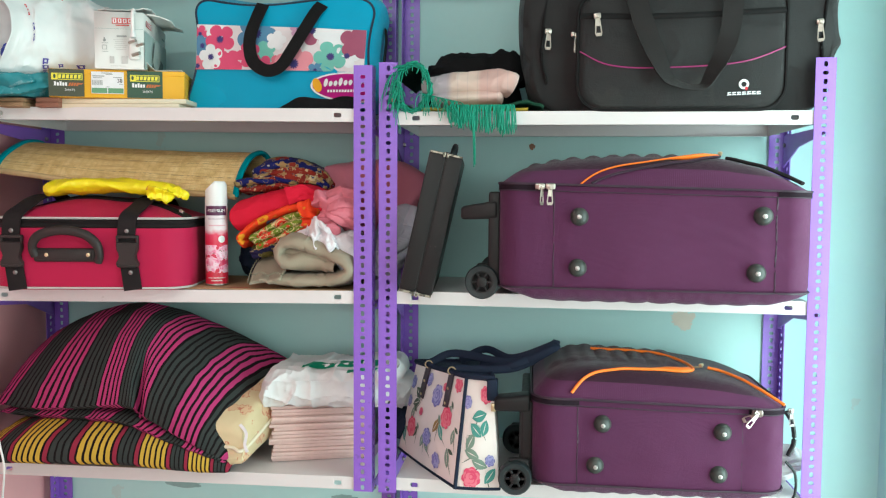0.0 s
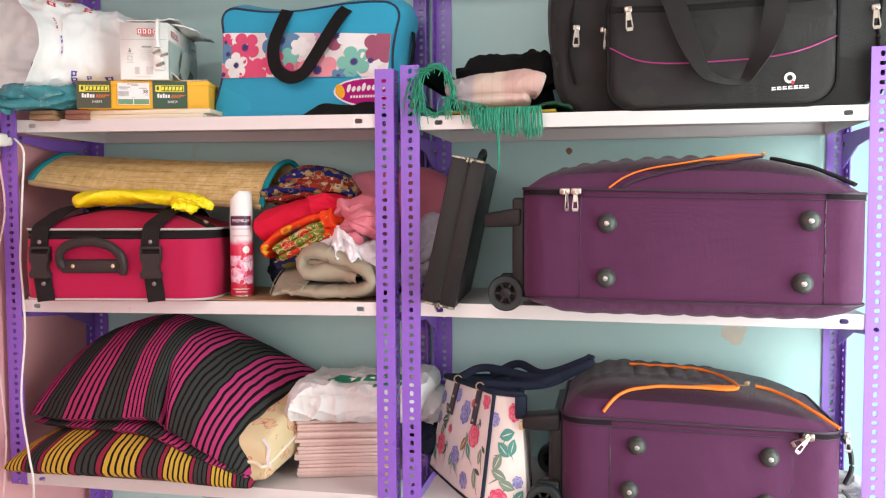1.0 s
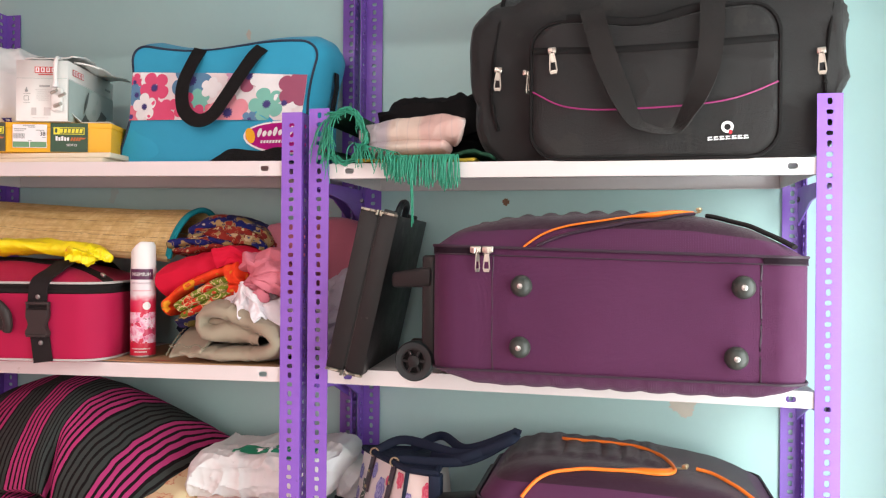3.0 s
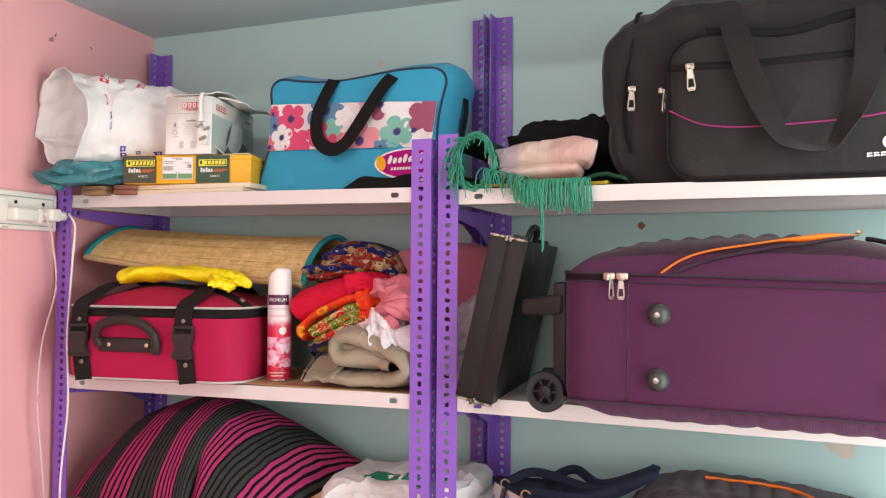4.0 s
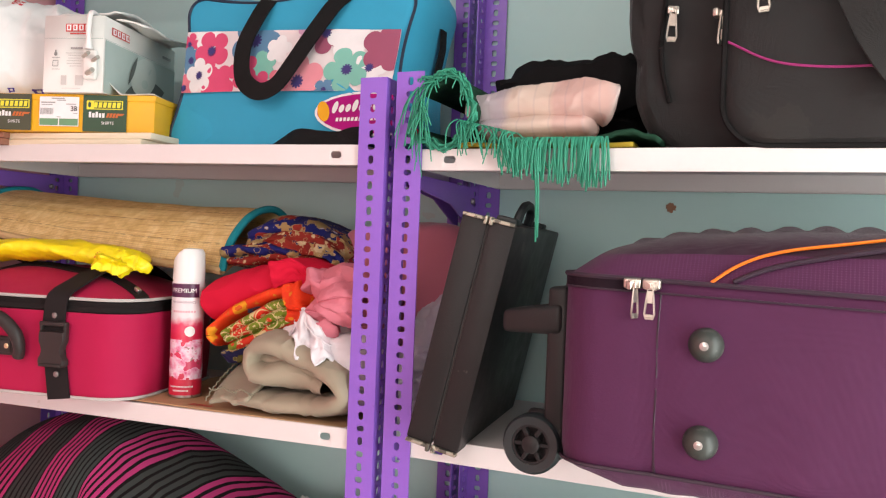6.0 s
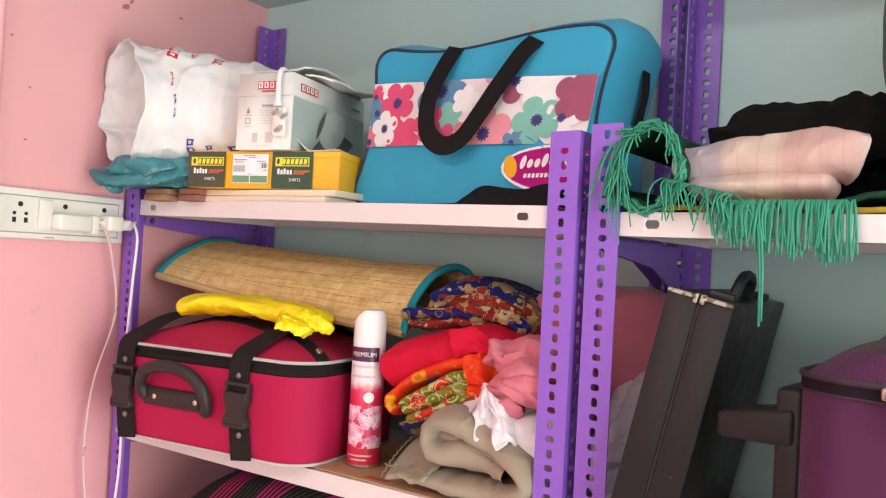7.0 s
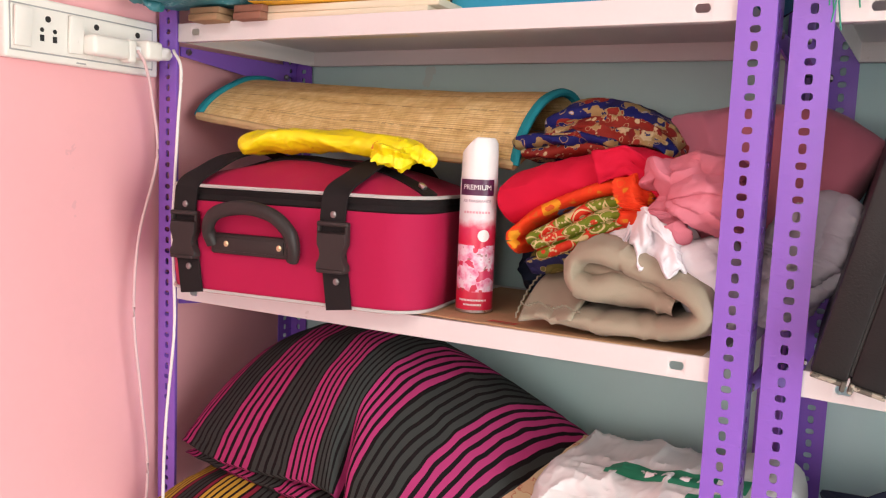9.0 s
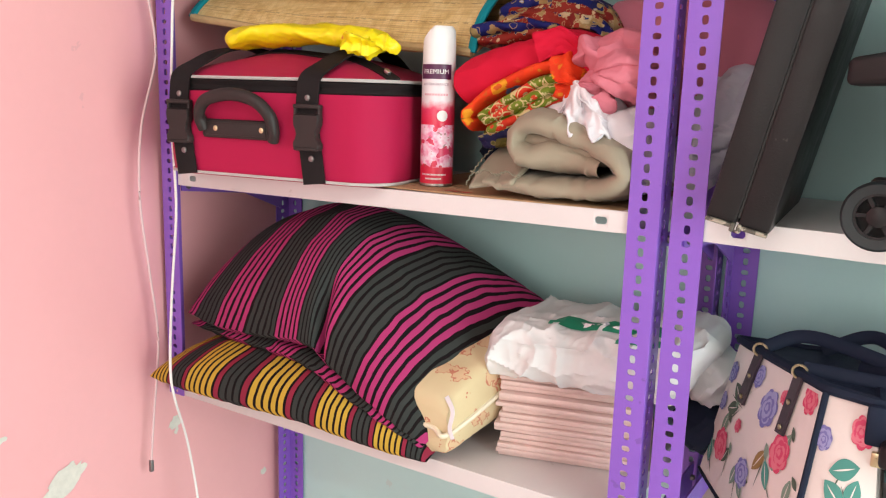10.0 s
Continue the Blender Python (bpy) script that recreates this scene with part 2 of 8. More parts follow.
def lathe(profile, n=28, bm=None, m=None):
    own = bmesh.new()
    rings = [[own.verts.new((r * math.cos(k * math.tau / n), r * math.sin(k * math.tau / n), z)) for k in range(n)] for r, z in profile]
    for a, b in zip(rings, rings[1:]):
        for k in range(n):
            own.faces.new((a[k], a[(k + 1) % n], b[(k + 1) % n], b[k]))
    own.faces.new(rings[0])
    own.faces.new(rings[-1])
    return merge(bm, own, m) if (bm is not None or m is not None) else own


def plan(x0, x1, y0, y1, r, n=6, side=5):
    """A rounded rectangle, as points seen from above."""
    out = []
    for cx, cy, a0 in ((x1 - r, y1 - r, 0), (x0 + r, y1 - r, 90), (x0 + r, y0 + r, 180), (x1 - r, y0 + r, 270)):
        arc = [(cx + r * math.cos(radians(a0 + 90 * k / n)), cy + r * math.sin(radians(a0 + 90 * k / n))) for k in range(n + 1)]
        if out:
            p = out[-1]
            out += [(p[0] + (arc[0][0] - p[0]) * k / side, p[1] + (arc[0][1] - p[1]) * k / side) for k in range(1, side)]
        out += arc
    p, q = out[-1], out[0]
    return out + [(p[0] + (q[0] - p[0]) * k / side, p[1] + (q[1] - p[1]) * k / side) for k in range(1, side)]


def loft(rings, bm=None, caps=True):
    bm = bm or bmesh.new()
    vs = [[bm.verts.new(p) for p in ring] for ring in rings]
    n = len(vs[0])
    for a, b in zip(vs, vs[1:]):
        for k in range(n):
            bm.faces.new((a[k], a[(k + 1) % n], b[(k + 1) % n], b[k]))
    if caps:
        bm.faces.new(vs[0])
        bm.faces.new(vs[-1])
    return bm


def dome(pl, z, height, rings=10, bm=None):
    """A lid over a plan: height(x, y, s) above z, where s runs from 1 at the rim to 0 in the middle."""
    cx, cy = sum(p[0] for p in pl) / len(pl), sum(p[1] for p in pl) / len(pl)
    out = []
    for k in range(rings):
        s = 1 - k / rings
        out.append([(cx + (x - cx) * s, cy + (y - cy) * s, z + height(cx + (x - cx) * s, cy + (y - cy) * s, s)) for x, y in pl])
    bm = loft(out, bm, caps=False)
    bm.verts.ensure_lookup_table()
    n = len(pl)
    last = [bm.verts[len(bm.verts) - n + k] for k in range(n)]
    mid = bm.verts.new((cx, cy, z + height(cx, cy, 0)))
    for k in range(n):
        bm.faces.new((last[k], last[(k + 1) % n], mid))
    return bm


def ridge(p, scale, seed=0.0):
    q = Vector(p) * scale + Vector((seed, seed * 0.7, -seed))
    return 1 - 2 * abs(noise.noise(q))


def slab(name, poly, z0, z1, mat, label, category):
    bm = loft([[(x, y, z0) for x, y in poly], [(x, y, z1) for x, y in poly]])
    return solo(name, bm, mat, label, category, kind="structure")


# ---- the room ----
def left_x(y):
    return -1.022 + (0.36 - y) * 0.07


slab("floor", [(-1.4, 0.5), (-1.4, -3.7), (1.5, -3.7), (1.5, 0.5)], -0.1, 0, M["floor"], "pale polished floor tiles of the store room", "floor")
slab("wall_back", [(-1.25, 0.36), (1.5, 0.36), (1.5, 0.5), (-1.25, 0.5)], 0, 2.9, M["teal_wall"], "pale teal painted plaster wall behind the racks", "wall")
slab("wall_left", [(left_x(0.36), 0.36), (left_x(-3.6), -3.6), (-1.4, -3.6), (-1.4, 0.36)], 0, 2.9, M["pink_wall"], "bright pink painted plaster wall with worn patches", "wall")
# the white walls and ceiling are unseen, added to close the room and bounce light
slab("wall_front", [(-1.3, -3.6), (1.5, -3.6), (1.5, -3.7), (-1.3, -3.7)], 0, 2.9, M["white_wall"], "unseen white plaster wall added to close the far end of the room", "wall")
slab("wall_right", [(1.245, 0.36), (1.5, 0.36), (1.5, 0.05), (1.245, 0.05)], 0, 2.9, M["teal_wall"], "pale teal plaster wall beside the doorway", "wall")
slab("wall_right_beyond", [(1.245, -1.15), (1.5, -1.15), (1.5, -3.6), (1.245, -3.6)], 0, 2.9, M["white_wall"], "unseen white plaster wall added past the doorway", "wall")
slab("wall_over_door", [(1.245, 0.05), (1.5, 0.05), (1.5, -1.15), (1.245, -1.15)], 2.1, 2.9, M["teal_wall"], "pale teal plaster above the doorway", "wall")
slab("ceiling", [(-1.4, 0.5), (-1.4, -3.7), (1.5, -3.7), (1.5, 0.5)], 2.9, 3.0, M["white_wall"], "unseen white room ceiling added to close the room", "ceiling")
slab("loft_slab", [(-1.04, 0.36), (-0.995, -0.32), (1.245, -0.32), (1.245, 0.36)], 2.123, 2.2, M["ceiling"], "grey-teal painted underside of a low loft slab", "ceiling")

frame_ob = thing("door_1", "open doorway with a brown wooden frame", "door", kind="structure")
part("frame_post", rbox(1.262, 1.315, -0.004, 0.048, 0, 2.1, 0.004), M["wood"], frame_ob)
part("frame_post", rbox(1.262, 1.315, -1.148, -1.10, 0, 2.1, 0.004), M["wood"], frame_ob)
part("frame_head", rbox(1.262, 1.315, -1.10, -0.004, 2.04, 2.098, 0.004), M["wood"], frame_ob)
solo("wall_bolt", rbox(1.222, 1.248, 0.225, 0.245, 1.005, 1.027, 0.003), M["wood"], "short rusty brown iron pin sticking out of the wall", "bolt")


# ---- racks of slotted steel angle ----
PITCH = 0.0183


def slot_strip(bm, place, length, width):
    """A strip with a row of slots, lying and standing by turns; place(u, v) gives a point."""
    n = int(length / PITCH)
    vs = {}

    def vert(u, v):
        key = (round(u, 5), round(v, 5))
        if key not in vs:
            vs[key] = bm.verts.new(place(u, v))
        return vs[key]

    for i in range(n + 1):
        v0, v1 = i * PITCH, min((i + 1) * PITCH, length)
        if v1 - v0 < PITCH * 0.9:
            if v1 - v0 > 0.001:
                bm.faces.new((vert(0, v0), vert(width / 2, v0), vert(width, v0), vert(width, v1), vert(0, v1)))
            break
        a, b = (0.0058, 0.0042) if i % 2 else (0.0042, 0.0058)
        cu, cv = width / 2, (v0 + v1) / 2
        d = (v1 - v0) / 4
        outer = [(width * i4 / 4, v0) for i4 in range(4)] + [(width, v0 + d * i4) for i4 in range(4)] + [(width - width * i4 / 4, v1) for i4 in range(4)] + [(0, v1 - d * i4) for i4 in range(4)]
        o = [vert(*p) for p in outer]
        q = []
        for k in range(16):
            t = radians(225 + 22.5 * k)
            ct, st = math.cos(t), math.sin(t)
            q.append(vert(cu + a * math.copysign(abs(ct) ** 0.7, ct), cv + b * math.copysign(abs(st) ** 0.7, st)))
        for k in range(16):
            bm.faces.new((o[k], o[(k + 1) % 16], q[(k + 1) % 16], q[k]))


def post(name, parent, x_web, x_edge, y_face, y_end, z0, z1):
    """A slotted angle: one flange across at y_face from x_web to x_edge, the other at x_web from y_face to y_end."""
    bm = bmesh.new()
    s = 1 if x_edge > x_web else -1
    slot_strip(bm, lambda u, v: (x_web + s * u, y_face, z0 + v), z1 - z0, abs(x_edge - x_web))
    d = 1 if y_end > y_face else -1
    slot_strip(bm, lambda u, v: (x_web, y_face + d * u, z0 + v), z1 - z0, abs(y_end - y_face))
    bmesh.ops.remove_doubles(bm, verts=bm.verts, dist=1e-5)
    ob = part(name, bm, M["purple"], parent, sharp=0)
    sol = ob.modifiers.new("thickness", "SOLIDIFY")
    sol.thickness, sol.offset = 0.0022, 0
    return ob


def lip_holes(bm, x0, x1, z, y=0.0):
    """The shelf's front lip with one oblong hole near each end."""
    h = 0.014
    xs = [x0]
    for hx in (x0 + 0.041, x1 - 0.041):
        xs += [hx - 0.012, hx + 0.012]
    xs.append(x1)
    rows = [[bm.verts.new((x, y, zz)) for x in xs] for zz in (z - h, z + h)]
    for i in (0, 2, 4):
        bm.faces.new((rows[0][i], rows[0][i + 1], rows[1][i + 1], rows[1][i]))
    for i, hx in ((1, x0 + 0.041), (3, x1 - 0.041)):
        ring = [bm.verts.new((hx + dx, y, z + dz)) for dx, dz in ((-0.0085, -0.002), (-0.006, -0.005), (0.006, -0.005), (0.0085, -0.002), (0.0085, 0.002), (0.006, 0.005), (-0.006, 0.005), (-0.0085, 0.002))]
        a, b, c, d = rows[0][i], rows[0][i + 1], rows[1][i + 1], rows[1][i]
        bm.faces.new((a, ring[1], ring[0]))
        bm.faces.new((a, b, ring[2], ring[1]))
        bm.faces.new((b, ring[3], ring[2]))
        bm.faces.new((b, c, ring[4], ring[3]))
        bm.faces.new((c, ring[5], ring[4]))
        bm.faces.new((c, d, ring[6], ring[5]))
        bm.faces.new((d, ring[7], ring[6]))
        bm.faces.new((d, a, ring[0], ring[7]))
    return rows


def shelf(parent, x0, x1, zl, zr):
    bm = bmesh.new()
    z, h, yb = 0.0, 0.014, 0.345
    rows = lip_holes(bm, x0, x1, z)
    top_f = rows[1]
    tb = [bm.verts.new((v.co.x, yb, h)) for v in top_f]
    for i in range(len(top_f) - 1):
        bm.faces.new((top_f[i], top_f[i + 1], tb[i + 1], tb[i]))
    bb = [bm.verts.new((v.co.x, yb, -h)) for v in top_f]
    for i in range(len(top_f) - 1):
        bm.faces.new((tb[i], tb[i + 1], bb[i + 1], bb[i]))
    for i in (0, -1):
        bm.faces.new((rows[0][i], rows[1][i], tb[i], bb[i]))
    # the lips are turned in underneath
    for a, b in ((rows[0], 0.012), (bb, -0.012)):
        inn = [bm.verts.new((v.co.x, v.co.y + b, -h)) for v in a]
        for i in range(len(a) - 1):
            bm.faces.new((a[i], a[i + 1], inn[i + 1], inn[i]))
    for v in bm.verts:
        v.co.z += zl + (zr - zl) * (v.co.x - x0) / (x1 - x0)
    ob = part("shelf", bm, M["shelf"], parent, "white powder-coated steel shelf", 30)
    sol = ob.modifiers.new("thickness", "SOLIDIFY")
    sol.thickness, sol.offset = 0.0012, 1
    ob.modifiers.new("edge", "BEVEL").width = 0.0012
    return ob


def bracket(parent, x, z):
    """The side plate that carries a shelf: deep at the wall, shallow in front."""
    out = [(0.035, z - 0.016), (0.035, z - 0.032), (0.20, z - 0.05), (0.312, z - 0.095), (0.312, z - 0.016)]
    bm = loft([[(x - 0.0015, y, zz) for y, zz in out], [(x + 0.0015, y, zz) for y, zz in out]])
    part("bracket", bm, M["purple"], parent)
    for y, zz in ((0.05, z - 0.024), (0.30, z - 0.04)):
        b = lathe([(0.0055, 0), (0.0055, 0.004), (0.004, 0.006)], 6, None, pose(x + (0.0015 if x < 0 or x < 0.1 else -0.0055), y, zz, 0, 90, 0))
        part("bolt", b, M["steel"], parent)


def rack(label, x0, x1, shelf_z, top):
    r = thing("storage_rack", label, "rack", pose(0, 0, 0), "slotted angle racks")
    for web, edge in ((x0, x0 + 0.041), (x1, x1 - 0.041)):
        post("front_post", r, web, edge, -0.0035, 0.036, 0.757, top)
        post("back_post", r, web - (0.012 if web < -0.5 else -0.01 if web > 0.5 else 0), edge - (0.012 if web < -0.5 else -0.01 if web > 0.5 else 0), 0.354, 0.314, 0.0, 2.067)
    for zl, zr in shelf_z:
        shelf(r, x0 + 0.041, x1 - 0.038, zl, zr)
        bracket(r, x0 + 0.006, zl)
        bracket(r, x1 - 0.006, zr)
    return r


rack("purple slotted steel angle rack with white shelves beside the pink wall", -0.981, -0.011, ((1.624, 1.615), (1.194, 1.205), (0.772, 0.774)), 1.725)
rack("purple slotted steel angle rack with white shelves full of luggage", 0.006, 0.976, ((1.608, 1.607), (1.207, 1.201), (0.777, 0.770)), 1.731)
L1, L2, L3, R1, R2, R3 = 1.634, 1.216, 0.789, 1.624, 1.220, 0.790


# ---- purple soft suitcases ----
def pull(parent, m, mat, size=1.0, name="zip_pull"):
    """A zip slider with a long pull that has a slot."""
    s = size
    bm = rbox(-0.0065 * s, 0.0065 * s, -0.003 * s, 0.004 * s, -0.002 * s, 0.008 * s, 0.0022 * s)
    rbox(-0.0022 * s, 0.0022 * s, -0.0062 * s, -0.002 * s, -0.001 * s, 0.006 * s, 0.001 * s, 2, bm)
    ring = [(-0.0026 * s, -0.005 * s, 0.000 * s), (-0.0040 * s, -0.0045 * s, -0.012 * s), (-0.0054 * s, -0.004 * s, -0.028 * s), (-0.0040 * s, -0.004 * s, -0.033 * s), (0.0040 * s, -0.004 * s, -0.033 * s), (0.0054 * s, -0.004 * s, -0.028 * s), (0.0040 * s, -0.0045 * s, -0.012 * s), (0.0026 * s, -0.005 * s, 0.000 * s)]
    tube(ring, 0.0013 * s, 6, bm, closed=True, up=(0, 1, 0))
    rbox(-0.0032 * s, 0.0032 * s, -0.0052 * s, -0.0034 * s, -0.016 * s, -0.002 * s, 0.0005, 1, bm)
    rbox(-0.0044 * s, 0.0044 * s, -0.0050 * s, -0.0034 * s, -0.032 * s, -0.028 * s, 0.0005, 1, bm)
    ob = part(name, bm, mat, parent, "shiny metal zip pull")
    ob.matrix_local = m
    return ob


def wheel(parent, m, r=0.033):
    tyre = part("wheel", lathe([(r * 0.66, -0.011), (r * 0.92, -0.012), (r, -0.008), (r, 0.008), (r * 0.92, 0.012), (r * 0.66, 0.011), (r * 0.62, 0.0)], 36), M["rubber"], parent, "black rubber wheel")
    tyre.matrix_local = m
    hub = lathe([(r * 0.22, -0.010), (r * 0.30, -0.006), (r * 0.30, 0.012), (r * 0.22, 0.014)], 16)
    for k in range(6):
        spoke = rbox(r * 0.25, r * 0.68, -r * 0.075, r * 0.075, 0.0, 0.009, 0.001, 1)
        spoke.transform(pose(0, 0, 0, 0, 0, 60 * k))
        part("spoke", spoke, M["dark_plastic"], tyre)
    part("rim", lathe([(r * 0.68, 0.002), (r * 0.68, 0.010), (r * 0.58, 0.010), (r * 0.58, 0.002)], 36), M["dark_plastic"], tyre)
    part("hub", hub, M["dark_plastic"], tyre)
    return tyre


def soft_case(label, m, w, d, h, studs, rise, seams, drop, overhang, slope=(0.42, 0.55, 0.74, 0.90, 0.98, 0.98, 0.74, 0.36)):
    """A soft suitcase lying flat: its foot side faces the front, at y = 0. drop: how far its edge sinks along its length;
    overhang: the depth that stands out past the shelf, where the padding sags; slope: the lid's height along its length."""
    c = thing("suitcase", label, "suitcase", m, "purple suitcases")
    pl = plan(0, w, 0, d, 0.052, 9, 26)
    cx, cy = w / 2, d / 2

    def settle(bm):
        for v in bm.verts:
            v.co.z *= 1 - drop * max(0, min(1, v.co.x / w)) * max(0, v.co.z / h) / h
        return bm

    def ring(z, inset):
        return [(cx + (x - cx) * (1 - 2 * inset / w), cy + (y - cy) * (1 - 2 * inset / d), z) for x, y in pl]

    def soft(x, z):
        """How far the front stands out: a broad bulge, dents beside the seams, and slack creases at the far end."""
        b = 0.007 * math.sin(math.pi * min(1, max(0, x / w))) ** 0.7 * math.sin(math.pi * min(1, max(0, z / h))) ** 0.8
        for u in seams:
            b -= 0.0035 * math.exp(-((x - u) / 0.010) ** 2)
        b += 0.0030 * noise.noise((x * 7, z * 9, w)) + 0.0012 * noise.noise((x * 24, z * 20, 2))
        return b + 0.004 * max(0, ridge((x * 0.6 + z * 1.2, 0, z - 0.5 * x), 14, 4)) ** 4 * max(0, min(1, (x / w - 0.80) * 8))

    def side(z, inset=0.0):
        return [(x, y - (soft(x, z) if y < 0.052 else 0) * max(0, min(1, (0.052 - y) / 0.03)), zz) for x, y, zz in ring(z, inset)]

    body = loft([side(0.030, 0.002)] + [side(0.03 + (h - 0.03) * k / 14) for k in range(1, 14)] + [side(h, 0.0015)], caps=False)
    part("body", settle(body), M["plum"], c, "plum purple woven polyester")
    fine = plan(0, w, 0, d, 0.052, 9, 64)

    def inset_plan(inset):
        return [(cx + (x - cx) * (1 - 2 * inset / w), cy + (y - cy) * (1 - 2 * inset / d)) for x, y in fine]

    def scallop(x):
        s = (x / w - 0.07) / 0.55
        return (abs(math.sin(s * math.pi * 8)) ** 0.8) * (0.13 if w > 0.6 else 0.085) * rise if 0 < s < 1 else 0.0

    def lid(x, y, s, ribs=1.0):
        lean = float(np.interp(x / w, (0.0, 0.06, 0.2, 0.4, 0.55, 0.72, 0.86, 1.0), slope))
        panel = max(0, min(1, (y / d - 0.30) * 14)) * max(0, min(1, (0.86 - y / d) * 14))
        dent = 0.0030 * noise.noise((x * 9, y * 9, 3)) + 0.0015 * noise.noise((x * 25, y * 25, 1))
        return rise * lean * (1 - max(0, s) ** 8) + (scallop(x) * panel * ribs + dent) * max(0, min(1, (0.97 - s) * 9))

    top = dome(inset_plan(0.003), h + 0.003, lid, 40)
    border = top.copy()

    outer = 4 * len(fine)
    for bm, keep in ((border, True), (top, False)):
        bm.faces.ensure_lookup_table()
        bmesh.ops.delete(bm, geom=[f for k, f in enumerate(bm.faces) if (k < outer) != keep], context="FACES")
    part("lid_border", settle(border), M["plum_border"], c, "plum padded border of the top")
    part("lid", settle(top), M["plum_shaded"], c, "plum padded top with quilted ribs, shade painted into its colour")
    under = dome(inset_plan(-0.001), 0.030, lambda x, y, s: -0.0275 * (1 - max(0, s) ** 5) if s < 1 else 0.0, 22)
    for v in under.verts:
        z = max(0.0005, v.co.z)
        hang = max(0, min(1, (overhang - 0.012 - v.co.y) / 0.03)) * max(0, min(1, v.co.y / 0.02)) * max(0, min(1, v.co.x / 0.08)) * max(0, min(1, (w - v.co.x) / 0.05))
        v.co.z = z - hang * (0.006 + 0.004 * abs(math.sin(v.co.x / w * math.pi * 12)) ** 0.7)
    part("underside", under, M["plum_border"], c, "plum quilted underside")
    for z, rr in ((h + 0.003, 0.0030), (h - 0.011, 0.0014), (0.031, 0.0022)):
        part("piping", settle(tube([(x, y - 0.0008, zz) for x, y, zz in side(z, -0.0008)], rr, 6, closed=True)), M["plum_edge"], c)
    # dark zip tape round both ends
    for lo, hi in ((-0.1, 0.100), (seams[1] + 0.006, w + 0.1)):
        tape = loft([[(x, y - 0.0006, z) for x, y, zz in side(z, -0.0012)] for z in (h - 0.010, h - 0.004, h + 0.001)], caps=False)
        bmesh.ops.delete(tape, geom=[f for f in tape.faces if not lo < f.calc_center_median().x < hi], context="FACES")
        part("zip_tape", settle(tape), M["plum_zip"], c, "dark zip tape")
    for u in seams:
        part("seam", settle(tube([(u + 0.0006 * math.sin(60 * z), -soft(u, z) - 0.0003, z) for z in np.linspace(0.033, h - 0.012, 16)], 0.0018, 5)), M["plum_edge"], c)
    for u, z in studs:
        st = part("foot_stud", lathe([(0.0185, -0.003), (0.0185, 0.002), (0.0162, 0.009), (0.0125, 0.0135), (0.0095, 0.0160), (0.004, 0.0172)], 24), M["foot_grey"], c, "black domed plastic foot")
        st.matrix_local = pose(u, -soft(u, z), z, 90, 0, 0)
        part("screw", lathe([(0.0048, 0.014), (0.0048, 0.0178), (0.003, 0.0186)], 10), M["chrome"], st, "bright screw head")
    return c, lambda x, y, s, ribs=0.0: (lid(x, y, s, ribs) + h + 0.003) * (1 - drop * max(0, min(1, x / w)) / h) - h - 0.003


def lid_line(lid, w, d, h, pts, n=8, lift=0.006):
    """A line over a lid, through points of its plan."""
    flat = smooth_line([(x, y, 0) for x, y in pts], n)
    return [(p.x, p.y, h + 0.003 + lift + lid(p.x, p.y, min(1, max(abs(2 * p.x / w - 1), abs(2 * p.y / d - 1))))) for p in flat]


def orange_line(c, line, rr, flat=1.0):
    part("orange_piping", tube(line, rr, 8, flat=flat), M["orange"], c, "bright orange piping")


def side_gear(c, h, grip_z, wheels):
    """The drawbar's housing and wheels at the case's foot end, x below 0."""
    part("drawbar_housing", rbox(-0.022, 0.004, 0.035, 0.33, 0.02, h - 0.015, 0.006, 3), M["dark_plastic"], c, "black plastic foot end")
    grip = rbox(-0.082, -0.002, 0.030, 0.085, grip_z - 0.016, grip_z + 0.019, 0.008, 3)
    for v in grip.verts:
        k = min(1, max(0, -v.co.x / 0.08))
        v.co.z = grip_z + 0.0035 * (1 - k) + (v.co.z - grip_z) * (1.12 - 0.30 * k) - 0.004 * k
        v.co.y += 0.010 * k
    part("drawbar_grip", grip, M["dark_plastic"], c, "tapered black plastic grip")
    part("wheel_arm", rbox(-0.026, -0.006, wheels[0] + 0.03, wheels[0] + 0.06, 0.03, grip_z - 0.01, 0.006, 3), M["rubber"], c)
    for y in wheels:
        wheel(c, pose(-0.034, y, 0.0365 if y == wheels[0] else 0.040, 90, 0, 0), 0.0365)
        part("wheel_fork", rbox(-0.050, -0.002, y + 0.013, y + 0.03, 0.026, 0.075, 0.008, 3), M["dark_plastic"], c)


A1 = pose(0.275, -0.122, R2 - 0.002, 0, 0, -3.6)
case_a, lid_a = soft_case("large plum soft suitcase lying flat with orange piping", A1, 0.622, 0.40, 0.243,
                          [(0.168, 0.178), (0.522, 0.183), (0.166, 0.074), (0.512, 0.071)], 0.074, (0.117, 0.548), 0.015, 0.122)
orange_line(case_a, lid_line(lid_a, 0.622, 0.40, 0.243, [(0.170, 0.0005), (0.202, 0.0125), (0.24, 0.0215), (0.335, 0.038), (0.398, 0.054), (0.446, 0.082)], 8, 0.0012), [0.0034 + 0.008 * max(0, math.sin(math.pi * (k / 40 - 0.62) / 0.40)) if k > 25 else 0.0034 for k in range(41)], 0.55)
part("lid_binding", tube(lid_line(lid_a, 0.622, 0.40, 0.243, [(0.192, 0.002), (0.225, 0.0095), (0.27, 0.017), (0.335, 0.027), (0.400, 0.041), (0.448, 0.068)], 8, 0.000), 0.0048, 8, flat=0.6), M["plum_edge"], case_a)
side_gear(case_a, 0.243, 0.185, (0.040, 0.30))
